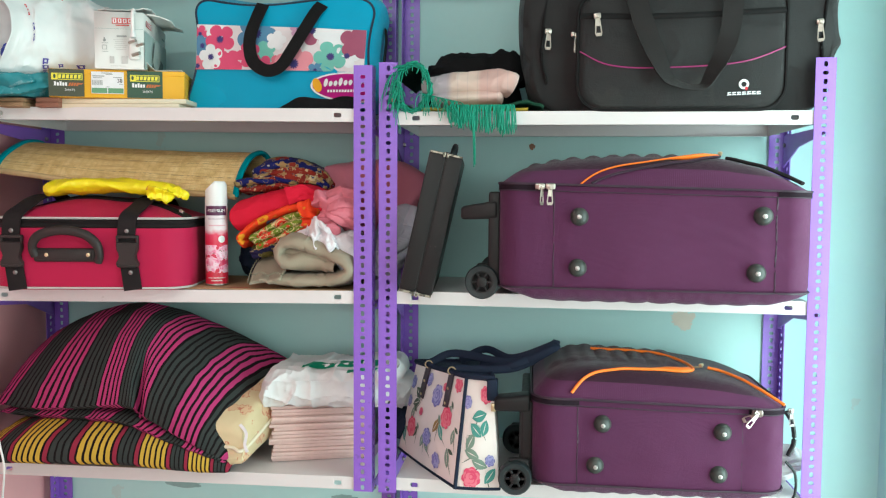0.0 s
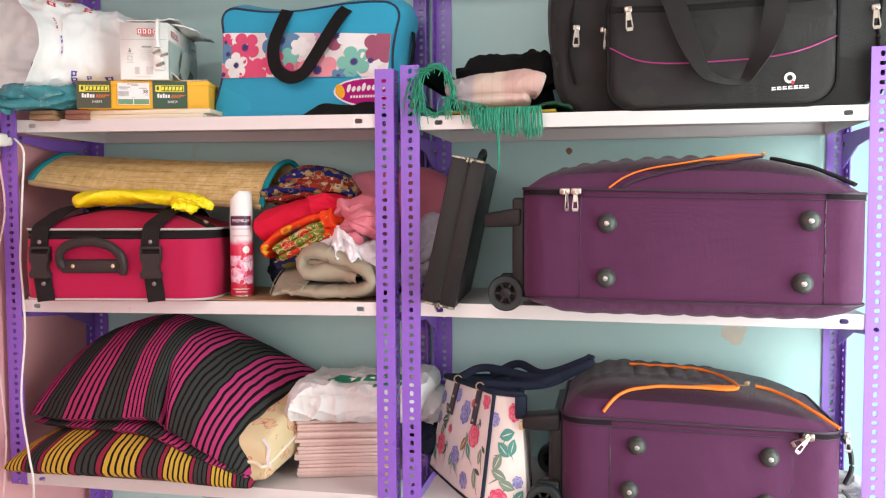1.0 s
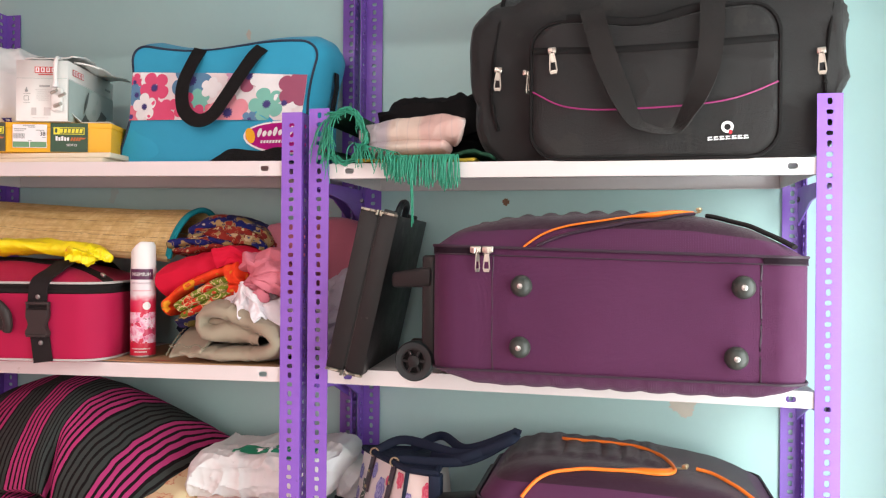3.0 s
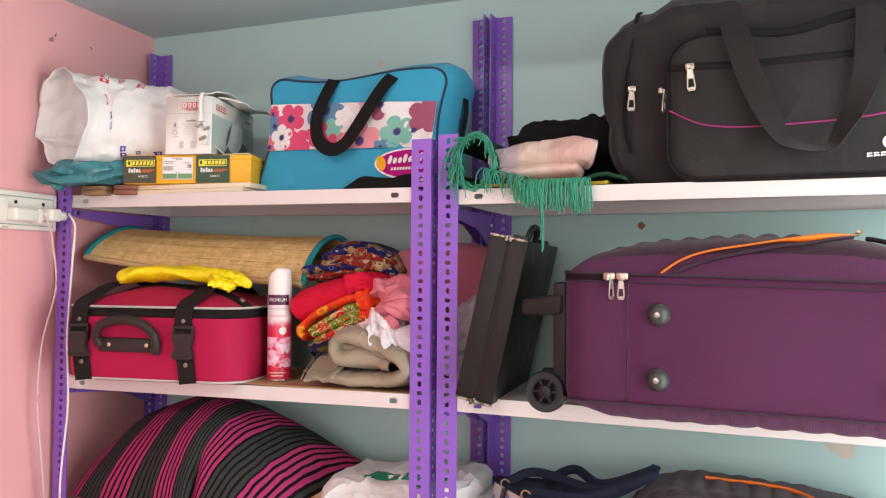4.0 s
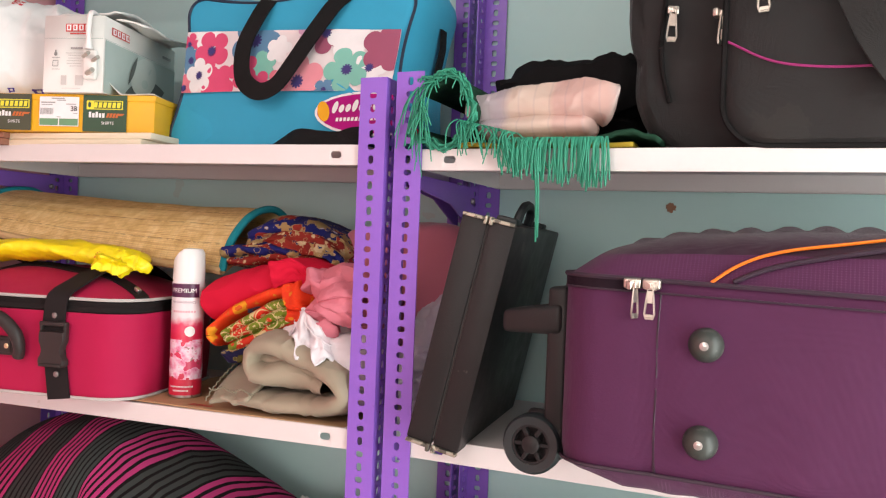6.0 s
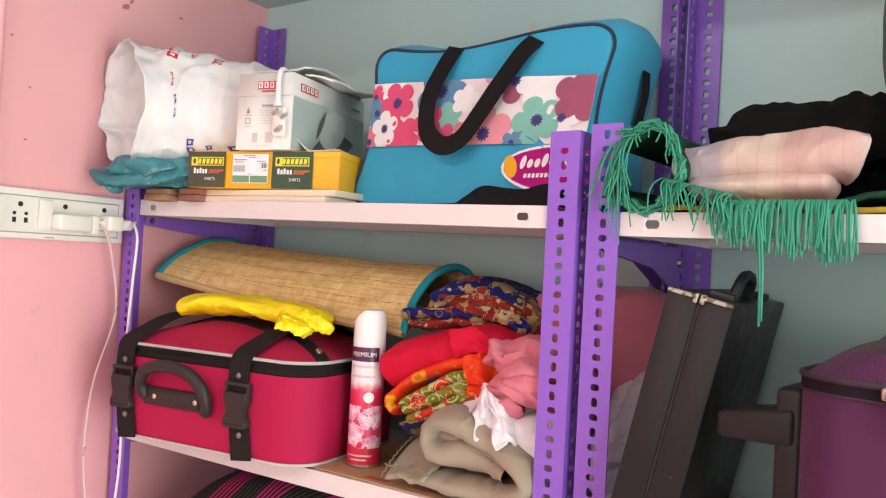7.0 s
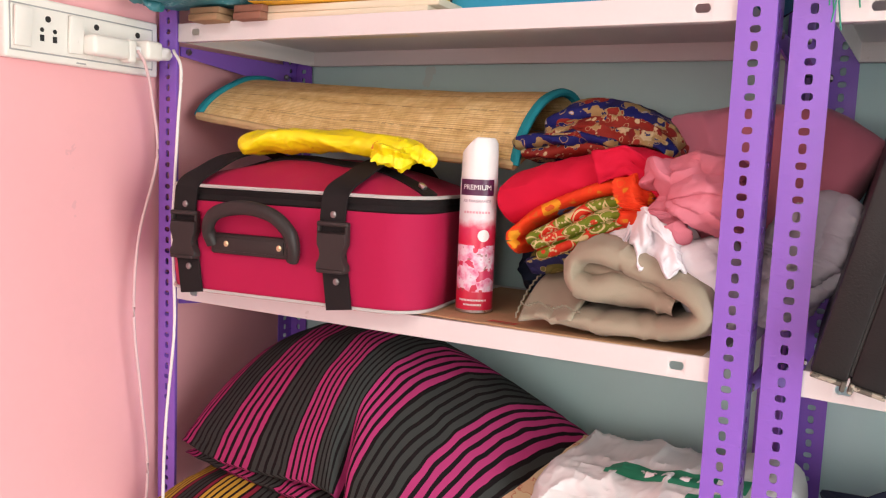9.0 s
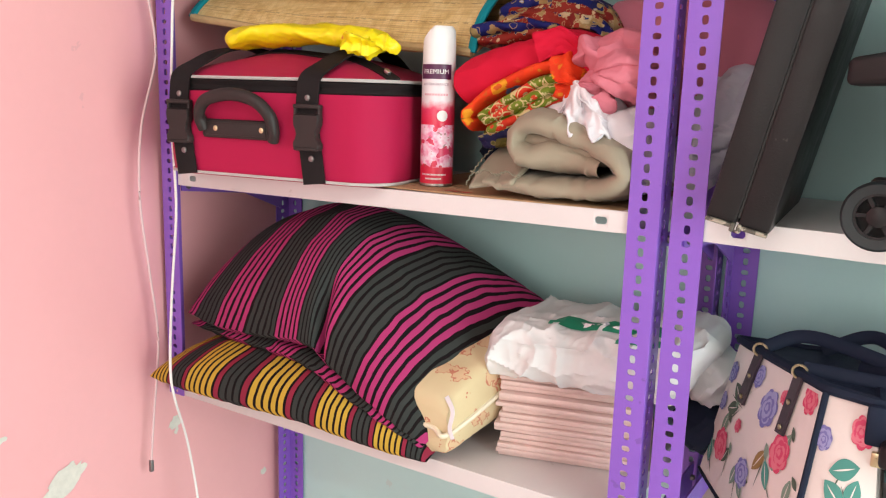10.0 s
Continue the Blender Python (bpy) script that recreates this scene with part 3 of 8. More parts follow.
for k, dx in enumerate((0.0, 0.021)):
    pull(case_a, pose(0.088 + dx, -0.008, 0.234, 0, 0, 0) @ pose(0, 0, 0, 0, 3 * k - 2, 62 * (1 - k)), M["nickel"], 0.98)
    part("zip_slider", rbox(0.078 + dx, 0.098 + dx, -0.010, 0.0, 0.233, 0.245, 0.003, 3), M["nickel"], case_a, "metal zip slider")

A2 = pose(0.352, -0.072, R3 - 0.002, 0, 0, 0.0)
case_b, lid_b = soft_case("smaller plum soft suitcase lying flat with orange piping", A2, 0.535, 0.37, 0.215,
                          [(0.150, 0.167), (0.398, 0.158), (0.136, 0.077), (0.392, 0.068)], 0.066, (0.098, 0.440), 0.010, 0.072, (0.74, 0.88, 0.99, 1.0, 0.98, 0.86, 0.64, 0.32))
side_gear(case_b, 0.215, 0.19, (0.012, 0.29))

# ---- crimson case ----
def crimson_case():
    m = pose(-0.551, -0.05, L2, 0, 0, 8.3)
    c = thing("suitcase", "crimson nylon suitcase with dark buckled straps, lying on the shelf", "suitcase", m)
    x0, x1, d, h = -0.325, 0.118, 0.30, 0.142
    pl = plan(x0, x1, 0, d, 0.062, 8, 8)
    cx, cy = (x0 + x1) / 2, d / 2

    def ring(z, inset):
        return [(cx + (x - cx) * (1 - 2 * inset / (x1 - x0)), cy + (y - cy) * (1 - 2 * inset / d), z) for x, y in pl]

    part("body", loft([ring(0.001, 0.010), ring(0.006, 0.002), ring(0.03, 0.0), ring(0.08, -0.002), ring(h, 0.0)]), M["crimson"], c)
    part("zip_band", loft([ring(h - 0.001, 0.003), ring(h + 0.003, 0.0005), ring(h + 0.010, 0.004), ring(h + 0.017, 0.0005), ring(h + 0.021, 0.004)], caps=False), M["charcoal"], c, "black zip tape")

    def lid(x, y, s):
        return 0.050 * (1 - max(0, s) ** 1.9) + 0.004 * noise.noise((x * 12, y * 12, 3))

    part("lid", dome([(x, y) for x, y, z in ring(h, 0.003)], h + 0.021, lid, 12), M["crimson"], c)
    part("piping", tube(ring(h + 0.0225, 0.0005), 0.0028, 6, closed=True), M["grey_piping"], c, "grey piping")
    part("piping", tube(ring(0.006, 0.0), 0.0026, 6, closed=True), M["grey_piping"], c, "grey piping")
    for u, tilt in ((-0.268, 0), (-0.012, 0)):
        line = [(u + 0.012, -0.004, 0.002), (u + 0.006, -0.005, 0.05), (u, -0.006, 0.10), (u, -0.005, h), (u + 0.004, 0.0, h + 0.028), (u + 0.016, 0.03, h + 0.049), (u + 0.024, 0.07, h + 0.067), (u + 0.026, 0.13, h + 0.075), (u + 0.026, 0.2, h + 0.070), (u + 0.024, 0.29, h + 0.03)]
        s = part("strap", strap(smooth_line(line, 5), 0.040, (1, 0, 0), 0.003), M["charcoal"], c, "dark woven strap")
        u2 = u + 0.003
        b = rbox(u2 - 0.025, u2 + 0.025, -0.015, -0.004, 0.1195, 0.1265, 0.0025, 3)
        rbox(u2 - 0.0245, u2 - 0.0195, -0.014, -0.004, 0.100, 0.123, 0.002, 2, b)
        rbox(u2 + 0.0195, u2 + 0.0245, -0.014, -0.004, 0.100, 0.123, 0.002, 2, b)
        # the socket, drawn in where the prongs are pressed
        half = [(0.0235, 0.112), (0.0245, 0.104), (0.0240, 0.095), (0.0205, 0.088), (0.0185, 0.080), (0.0205, 0.072), (0.0245, 0.066), (0.0250, 0.059), (0.0225, 0.055)]
        shape = [(u2 + x, z) for x, z in half] + [(u2 - x, z) for x, z in reversed(half)]
        wide = loft([[(x, -0.005, z) for x, z in shape], [(x, -0.013, z) for x, z in shape], [(u2 + (x - u2) * 0.90, -0.0175, 0.084 + (z - 0.084) * 0.92) for x, z in shape]])
        merge(b, wide)
        rbox(u2 - 0.021, u2 + 0.021, -0.0195, -0.010, 0.0545, 0.060, 0.002, 2, b)
        part("buckle", b, M["brown_plastic"], s, "dark plastic clip buckle")
        for zz in (0.136, 0.042):
            r = part("rivet", lathe([(0.0052, 0), (0.0048, 0.0018), (0.002, 0.003)], 12), M["steel"], s)
            r.matrix_local = pose(u + (0.001 if zz > 0.1 else 0.008), -0.0065, zz, 90, 0, 0)
    g = rbox(-0.218, -0.080, -0.011, 0.001, 0.066, 0.097, 0.0052, 4)
    rbox(-0.210, -0.088, -0.0125, -0.008, 0.071, 0.092, 0.002, 2, g)
    part("handle_plate", g, M["brown_plastic"], c, "dark plastic handle plate")
    arch = smooth_line([(-0.214, -0.008, 0.080), (-0.216, -0.018, 0.105), (-0.196, -0.024, 0.128), (-0.147, -0.026, 0.138), (-0.100, -0.026, 0.130), (-0.074, -0.022, 0.108), (-0.070, -0.014, 0.084), (-0.076, -0.008, 0.066)], 6)
    part("handle", tube(arch, 0.0092, 12, flat=1.15), M["brown_plastic"], c, "dark moulded carrying handle")
    # the lid's black binding, which runs across it from end to end, with a zip pull
    path = smooth_line([(x0 + 0.006, 0.13, 0), (-0.27, 0.118, 0), (-0.20, 0.110, 0), (-0.12, 0.108, 0), (-0.02, 0.092, 0), (0.05, 0.078, 0), (0.090, 0.062, 0), (x1 - 0.006, 0.048, 0)], 8)
    band = [(p.x, p.y, h + 0.0228 + lid(p.x, p.y, min(1, max(abs(2 * (p.x - cx) / (x1 - x0)), abs(2 * (p.y - cy) / d))))) for p in path]
    part("lid_binding", strap(band, 0.020, (0.15, 1, 0.3), 0.003), M["charcoal"], c, "black binding across the lid")
    part("zip_pull", rbox(-0.006, 0.006, -0.004, 0.004, 0, 0.007, 0.002, 2), M["chrome"], c, "small chrome zip pull").matrix_local = pose(0.092, 0.060, band[-8][2] + 0.002, 0, 28, -20)
    for u in (-0.188, -0.096):
        r = part("rivet", lathe([(0.005, 0), (0.0045, 0.002), (0.002, 0.0032)], 12), M["brass"], c)
        r.matrix_local = pose(u, -0.0105, 0.082, 90, 0, 0)
    return c


crimson_case()


# ---- briefcase ----
def briefcase():
    m = pose(0.055, -0.047, R2 + 0.0, 0, 0, 4) @ pose(0, 0, 0, 0, 12.5, 0)
    c = thing("briefcase", "worn dark grey leatherette briefcase standing leaned on its edge", "briefcase", m)
    for i, x in enumerate((0.0, 0.0385)):
        part("shell", rbox(x, x + 0.036, 0.004, 0.33, 0.012, 0.322, 0.003, 2), M["leatherette"], c)
        for z in (0.010, 0.322):
            s = rbox(x + 0.001, x + 0.035, 0.0, 0.010, z - 0.0025, z + 0.0025, 0.001, 1)
            rbox(x + (0.031 if i == 0 else 0.0), x + (0.036 if i == 0 else 0.005), -0.001, 0.010, z - 0.007, z + 0.004, 0.001, 1, s)
            part("metal_edge", s, M["worn_edge"], c, "tarnished brass edge")
    part("hinge", rbox(0.035, 0.0395, 0.006, 0.32, 0.02, 0.315, 0.001, 1), M["dark_gap"], c)
    part("handle", tube(smooth_line([(0.045, 0.13, 0.322), (0.047, 0.14, 0.345), (0.047, 0.17, 0.352), (0.047, 0.20, 0.345), (0.045, 0.21, 0.322)], 5), 0.007, 8), M["rubber"], c)
    for y in (0.08, 0.27):
        part("latch", rbox(0.030, 0.060, y - 0.014, y + 0.014, 0.320, 0.330, 0.003), M["rubber"], c)
    return c


briefcase()


# ---- cloth builders ----
def surf(fn, nu, nv, wrap_v=False, bm=None):
    """A sheet from fn(u, v), u and v from 0 to 1, with its u and v kept for printed patterns."""
    bm = bm or bmesh.new()
    uv = bm.loops.layers.uv.verify()
    rows = [[bm.verts.new(fn(i / nu, j / nv)) for j in range(nv if wrap_v else nv + 1)] for i in range(nu + 1)]
    for i in range(nu):
        for j in range(nv):
            jj = (j + 1) % nv if wrap_v else j + 1
            f = bm.faces.new((rows[i][j], rows[i + 1][j], rows[i + 1][jj], rows[i][jj]))
            for lp, (a, b) in zip(f.loops, ((i, j), (i + 1, j), (i + 1, j + 1), (i, j + 1))):
                lp[uv].uv = (a / nu, b / nv)
    return bm


def bundle(path, rx, rz, folds=0.006, scale=22.0, seed=1.0, nu=46, nv=30, squash=1.0, floor_z=None, ends=0.35, pleats=7, puff=False, taper=1.0, crumple=0.0):
    """Bunched cloth along a path, with an oval section and folds; ends: how fast it closes at its ends."""
    line = smooth_line(path, 12)

    def at(u):
        k = u * (len(line) - 1)
        i = min(int(k), len(line) - 2)
        return line[i].lerp(line[i + 1], k - i), (line[i + 1] - line[i]).normalized()

    def fn(u, v):
        c, t = at(u)
        s = t.cross(Vector((0, 0, 1)))
        s = s.normalized() if s.length > 0.05 else Vector((0, -1, 0))
        w = s.cross(t)
        e = min(1.0, (min(u, 1 - u) / ends)) if ends else 1.0
        k = max(0.02, math.sqrt(max(0.0, 1 - (1 - e) ** 2)))
        a = v * math.tau
        ca, sa = math.cos(a), math.sin(a)
        ca, sa = math.copysign(abs(ca) ** squash, ca), math.copysign(abs(sa) ** squash, sa)
        g = 1 + (taper - 1) * u
        p = c + k * g * (rx * ca * s + rz * sa * w)
        d = (ca * s + sa * w)
        wander = 3.0 * noise.noise(p * 10 + Vector((seed, 0, 0)))
        crease = 1 - 2 * abs(math.sin(0.5 * pleats * a + wander + 2.4 * u))
        if puff:
            crease = 2 * abs(math.sin(0.5 * pleats * a + 0.35 * wander)) ** 0.7 - 1
        if crumple:
            crease += crumple * (ridge(p, 30, seed) ** 3 + 0.7 * ridge(p, 58, seed + 7) ** 3)
        p = p + d * k * (folds * crease + 0.45 * folds * ridge(p, scale * 1.3, seed + 4) + 0.9 * folds * noise.noise(p * 9 + Vector((seed, 0, 0))))
        if floor_z is not None and p.z < floor_z:
            p.z = floor_z + 0.001
        return p

    bm = surf(fn, nu, nv, wrap_v=True)
    bm.verts.ensure_lookup_table()
    n = nv
    bm.faces.new([bm.verts[j] for j in range(n)])
    bm.faces.new([bm.verts[nu * n + j] for j in range(n)])
    return bm


def pillow(front, back, up, down, n=54, m=34, seam=0.004, wrinkle=0.004, seed=2.0, dent=None, plump=0.55):
    """A cushion between a front and a back edge line: up and down are its bulge above and below."""
    f, b = smooth_line(front, 12), smooth_line(back, 12)

    def on(line, u):
        k = u * (len(line) - 1)
        i = min(int(k), len(line) - 2)
        return line[i].lerp(line[i + 1], k - i)

    def face(sign, h):
        def fn(u, v):
            v = 0.5 - 0.5 * math.cos(math.pi * v)
            p = on(f, u).lerp(on(b, u), v)
            w = (max(0, 4 * u * (1 - u)) ** plump) * (max(0, 4 * v * (1 - v)) ** plump)
            near = min(u, 1 - u, v, 1 - v)
            p = p + Vector((0, -0.12 * w * h * (1 - v), sign * (h * w + seam * min(1, near * 30))))
            p.z += wrinkle * ridge((p.x * 0.7, p.y, p.z * 0.5), 16, seed) * w + 0.5 * wrinkle * ridge(p, 40, seed) * max(0, 1 - near * 6)
            if dent and sign > 0:
                g = math.exp(-((u - dent[0]) / dent[2]) ** 2 - ((v - dent[1]) / dent[3]) ** 2)
                p.z -= dent[4] * g
                p.y += dent[4] * 0.8 * g
            return p
        return fn

    bm = surf(face(1, up), n, m)
    surf(face(-1, down), n, m, bm=bm)
    bmesh.ops.remove_doubles(bm, verts=bm.verts, dist=0.0004)
    return bm


def uv_out(nt):
    sep = nt.nodes.new("ShaderNodeSeparateXYZ")
    nt.links.new(coords(nt, "UV"), sep.inputs[0])
    return sep.outputs[0], sep.outputs[1]


def stripes(name, seq, repeats, skew=0.0):
    """Woven stripes across u; seq: (width, colour) in order."""
    m, nt, b = base_mat(name, 0.8)
    b.inputs["Specular IOR Level"].default_value = 0.08
    u, v = uv_out(nt)
    wob = maths(nt, "MULTIPLY", maths(nt, "SUBTRACT", noisy(nt, coords(nt), 14, 2), 0.5), 0.012)
    lean = maths(nt, "MULTIPLY", v, maths(nt, "MULTIPLY_ADD", u, 0.55 * skew, -skew))
    s = maths(nt, "ADD", maths(nt, "ADD", u, lean), wob)
    fr = maths(nt, "FRACT", maths(nt, "MULTIPLY", maths(nt, "ADD", s, 3.0), repeats))
    total, at, stops = sum(w for w, c in seq), 0.0, []
    for w, c in seq:
        stops.append((at / total, c))
        at += w
    c = ramp(nt, fr, stops, True)
    fuzz = noisy(nt, coords(nt), 420, 2)
    c = mixed(nt, maths(nt, "MULTIPLY", fuzz, 0.12), c, (0.03, 0.026, 0.026))
    nt.links.new(c, b.inputs["Base Color"])
    bumped(nt, b, maths(nt, "ADD", fuzz, weave(nt, coords(nt), 260)), 0.5, 0.0008)
    return m


def printed(name, base, blobs, scale, rough=0.75, seed=0.0, lines=None):
    """Printed cotton: cells of several colours over a ground, with outlined petals."""
    m, nt, b = base_mat(name, rough)
    co = coords(nt)
    mp = node(nt, "ShaderNodeMapping")
    mp.inputs["Location"].default_value = (seed, seed * 1.3, seed * 0.6)
    nt.links.new(co, mp.inputs["Vector"])
    warp = nt.nodes.new("ShaderNodeTexNoise")
    warp.inputs["Scale"].default_value = scale * 0.8
    nt.links.new(mp.outputs[0], warp.inputs["Vector"])
    vec = nt.nodes.new("ShaderNodeVectorMath")
    vec.operation = "MULTIPLY_ADD"
    nt.links.new(warp.outputs["Color"], vec.inputs[0])
    vec.inputs[1].default_value = (0.7 / scale,) * 3
    nt.links.new(mp.outputs[0], vec.inputs[2])
    vo = node(nt, "ShaderNodeTexVoronoi", Scale=scale)
    nt.links.new(vec.outputs[0], vo.inputs["Vector"])
    hue = nt.nodes.new("ShaderNodeSeparateColor")
    nt.links.new(vo.outputs["Color"], hue.inputs[0])
    n = len(blobs)
    col = ramp(nt, hue.outputs[0], [(i / n, c) for i, c in enumerate(blobs)], True)
    c = mixed(nt, maths(nt, "LESS_THAN", vo.outputs["Distance"], 0.56), base, col)
    if lines:
        ring = maths(nt, "COMPARE", vo.outputs["Distance"], 0.54, 0.050)
        c = mixed(nt, ring, c, lines)
        core = maths(nt, "LESS_THAN", vo.outputs["Distance"], 0.14)
        c = mixed(nt, maths(nt, "MULTIPLY", core, 0.8), c, lines)
    nt.links.new(c, b.inputs["Base Color"])
    bumped(nt, b, noisy(nt, co, 500, 2), 0.25, 0.0006)
    return m


def batik(name, grounds, flower, heart, small, line, scale, seed, rough=0.7):
    """Batik cotton: drifting areas of ground colour, outlined flowers with a heart, and small sprigs between."""
    m, nt, b = base_mat(name, rough)
    mp = node(nt, "ShaderNodeMapping")
    mp.inputs["Location"].default_value = (seed, seed * 1.3, seed * 0.6)
    nt.links.new(coords(nt), mp.inputs["Vector"])
    co = mp.outputs[0]
    drift = noisy(nt, co, scale * 0.42, 1)
    n = len(grounds)
    c = ramp(nt, drift, [(0.0 if i == 0 else 0.38 + 0.32 * i / n, g) for i, g in enumerate(grounds)], True)
    wob = maths(nt, "MULTIPLY", maths(nt, "SUBTRACT", noisy(nt, co, scale * 4.5, 1), 0.5), 0.42)
    for sc, cut, cols, hr in ((scale * 2.1, 0.26, small, 0.0), (scale, 0.36, flower, 0.13)):
        vo = node(nt, "ShaderNodeTexVoronoi", Scale=sc)
        nt.links.new(co, vo.inputs["Vector"])
        hue = nt.nodes.new("ShaderNodeSeparateColor")
        nt.links.new(vo.outputs["Color"], hue.inputs[0])
        k = len(cols)
        col = ramp(nt, hue.outputs[0], [(i / k, q) for i, q in enumerate(cols)], True)
        dist = maths(nt, "ADD", vo.outputs["Distance"], wob)
        c = mixed(nt, maths(nt, "LESS_THAN", dist, cut + 0.05), c, line)
        c = mixed(nt, maths(nt, "LESS_THAN", dist, cut), c, col)
        if hr:
            c = mixed(nt, maths(nt, "COMPARE", dist, hr, 0.035), c, line)
            c = mixed(nt, maths(nt, "LESS_THAN", dist, hr), c, heart)
    nt.links.new(c, b.inputs["Base Color"])
    b.inputs["Specular IOR Level"].default_value = 0.25
    bumped(nt, b, weave(nt, coords(nt), 500), 0.25, 0.0006)
    return m


DK = (0.010, 0.007, 0.008)
MAG, GRY, YEL, MAR = (0.42, 0.040, 0.16), (0.043, 0.047, 0.045), (0.60, 0.38, 0.055), (0.27, 0.025, 0.055)
M["magenta_stripes"] = stripes("magenta_grey_stripes", [(1.25, MAG), (0.85, DK)] * 5 + [(1.2, GRY), (0.7, DK)] * 5, 4.78, 0.30)
M["yellow_stripes"] = stripes("yellow_maroon_stripes", [(1.3, YEL), (0.8, DK)] * 5 + [(1.4, MAR), (0.6, DK)] + [(1.3, GRY), (0.6, DK)] * 3 + [(1.4, MAR), (0.7, DK)], 5.0, 0.06)
NAVY, RUST, TAN, CREAM = (0.008, 0.012, 0.125), (0.26, 0.022, 0.014), (0.36, 0.24, 0.10), (0.58, 0.47, 0.28)
M["navy_flower"] = batik("navy_batik_cotton", [NAVY, (0.010, 0.012, 0.085), NAVY, RUST], [(0.30, 0.22, 0.09), RUST, TAN], (0.02, 0.022, 0.07), [NAVY, (0.45, 0.46, 0.55), NAVY, NAVY], (0.34, 0.24, 0.11), 24, 3)
M["rust_print"] = batik("rust_batik_cotton", [RUST, (0.20, 0.016, 0.014), TAN, NAVY], [CREAM, TAN, (0.30, 0.03, 0.02)], (0.02, 0.03, 0.14), [RUST, CREAM, (0.012, 0.018, 0.12)], (0.44, 0.33, 0.18), 38, 5)
M["orange_print"] = batik("orange_batik_cotton", [(0.80, 0.050, 0.010), (0.76, 0.045, 0.010), (0.72, 0.040, 0.010), (0.74, 0.16, 0.012)], [(0.80, 0.32, 0.02), (0.14, 0.17, 0.42), (0.78, 0.045, 0.012)], (0.62, 0.10, 0.02), [(0.78, 0.045, 0.010), (0.70, 0.24, 0.02), (0.78, 0.045, 0.010)], (0.70, 0.09, 0.012), 24, 8)
M["navy_olive"] = batik("olive_navy_batik_cotton", [(0.015, 0.016, 0.07), (0.10, 0.085, 0.018), (0.16, 0.13, 0.03), (0.012, 0.014, 0.05)], [(0.24, 0.19, 0.05), (0.42, 0.33, 0.16), (0.015, 0.02, 0.09)], (0.34, 0.26, 0.10), [(0.10, 0.09, 0.02), (0.40, 0.30, 0.14), (0.16, 0.02, 0.02)], (0.30, 0.24, 0.10), 34, 2)


def tile_print():
    """Cotton printed in rows of olive and red diamonds with cream leaves and small blue stars."""
    m, nt, b = base_mat("olive_red_tile_cotton", 0.7)
    co = coords(nt)
    mp = node(nt, "ShaderNodeMapping")
    mp.inputs["Rotation"].default_value = (0.0, radians(-30), 0.0)
    nt.links.new(co, mp.inputs["Vector"])
    warp = node(nt, "ShaderNodeTexNoise", Scale=26.0)
    nt.links.new(co, warp.inputs["Vector"])
    add = nt.nodes.new("ShaderNodeVectorMath")
    add.operation = "MULTIPLY_ADD"
    nt.links.new(warp.outputs["Color"], add.inputs[0])
    add.inputs[1].default_value = (0.010,) * 3
    nt.links.new(mp.outputs[0], add.inputs[2])
    vo = node(nt, "ShaderNodeTexVoronoi", Scale=44.0, Randomness=0.5)
    nt.links.new(add.outputs[0], vo.inputs["Vector"])
    hue = nt.nodes.new("ShaderNodeSeparateColor")
    nt.links.new(vo.outputs["Color"], hue.inputs[0])
    c = ramp(nt, hue.outputs[0], [(0.0, (0.14, 0.19, 0.012)), (0.38, (0.60, 0.035, 0.015)), (0.66, (0.58, 0.48, 0.24)), (0.80, (0.17, 0.22, 0.02))], True)
    d = vo.outputs["Distance"]
    c = mixed(nt, maths(nt, "COMPARE", d, 0.56, 0.04), c, (0.62, 0.50, 0.26))
    star = maths(nt, "LESS_THAN", d, 0.20)
    c = mixed(nt, star, c, ramp(nt, hue.outputs[1], [(0.0, (0.62, 0.52, 0.28)), (0.45, (0.03, 0.045, 0.22)), (0.75, (0.62, 0.05, 0.02))], True))
    dots = node(nt, "ShaderNodeTexVoronoi", Scale=170.0)
    nt.links.new(co, dots.inputs["Vector"])
    c = mixed(nt, maths(nt, "MULTIPLY", maths(nt, "LESS_THAN", dots.outputs["Distance"], 0.30), maths(nt, "GREATER_THAN", hue.outputs[2], 0.55)), c, (0.60, 0.50, 0.28))
    nt.links.new(c, b.inputs["Base Color"])
    b.inputs["Specular IOR Level"].default_value = 0.25
    bumped(nt, b, weave(nt, co, 500), 0.25, 0.0006)
    return m


M["green_print"] = tile_print()
M["teal_print"] = plain("teal_print_cloth", (0.035, 0.20, 0.235), 0.5, var=0.35, vscale=18, bump=0.3, bscale=200, dirt=((0.24, 0.38, 0.42), 42, 0.60, 0.5))
M["red_cotton"] = plain("red_cotton", (0.62, 0.012, 0.045), 0.75, var=0.1, vscale=20, bump=0.35, woven=500)
M["pink_cotton"] = plain("pink_cotton", (0.64, 0.19, 0.245), 0.75, var=0.08, vscale=18, bump=0.35, woven=450)
M["mauve"] = plain("mauve_satin", (0.50, 0.16, 0.22), 0.45, var=0.08, vscale=12, bump=0.2, woven=500, sheen=0.2)
M["white_cotton"] = plain("white_cotton", (0.80, 0.74, 0.78), 0.75, var=0.06, vscale=16, bump=0.35, woven=450)
M["lilac_cotton"] = plain("lilac_cotton", (0.60, 0.55, 0.62), 0.75, var=0.06, vscale=16, bump=0.35, woven=450)
M["khaki"] = plain("khaki_fleece", (0.33, 0.27, 0.20), 0.9, var=0.1, vscale=25, bump=0.5, bscale=600, sheen=0.08)
M["khaki_stitch"] = plain("olive_stitching", (0.20, 0.17, 0.12), 0.85)
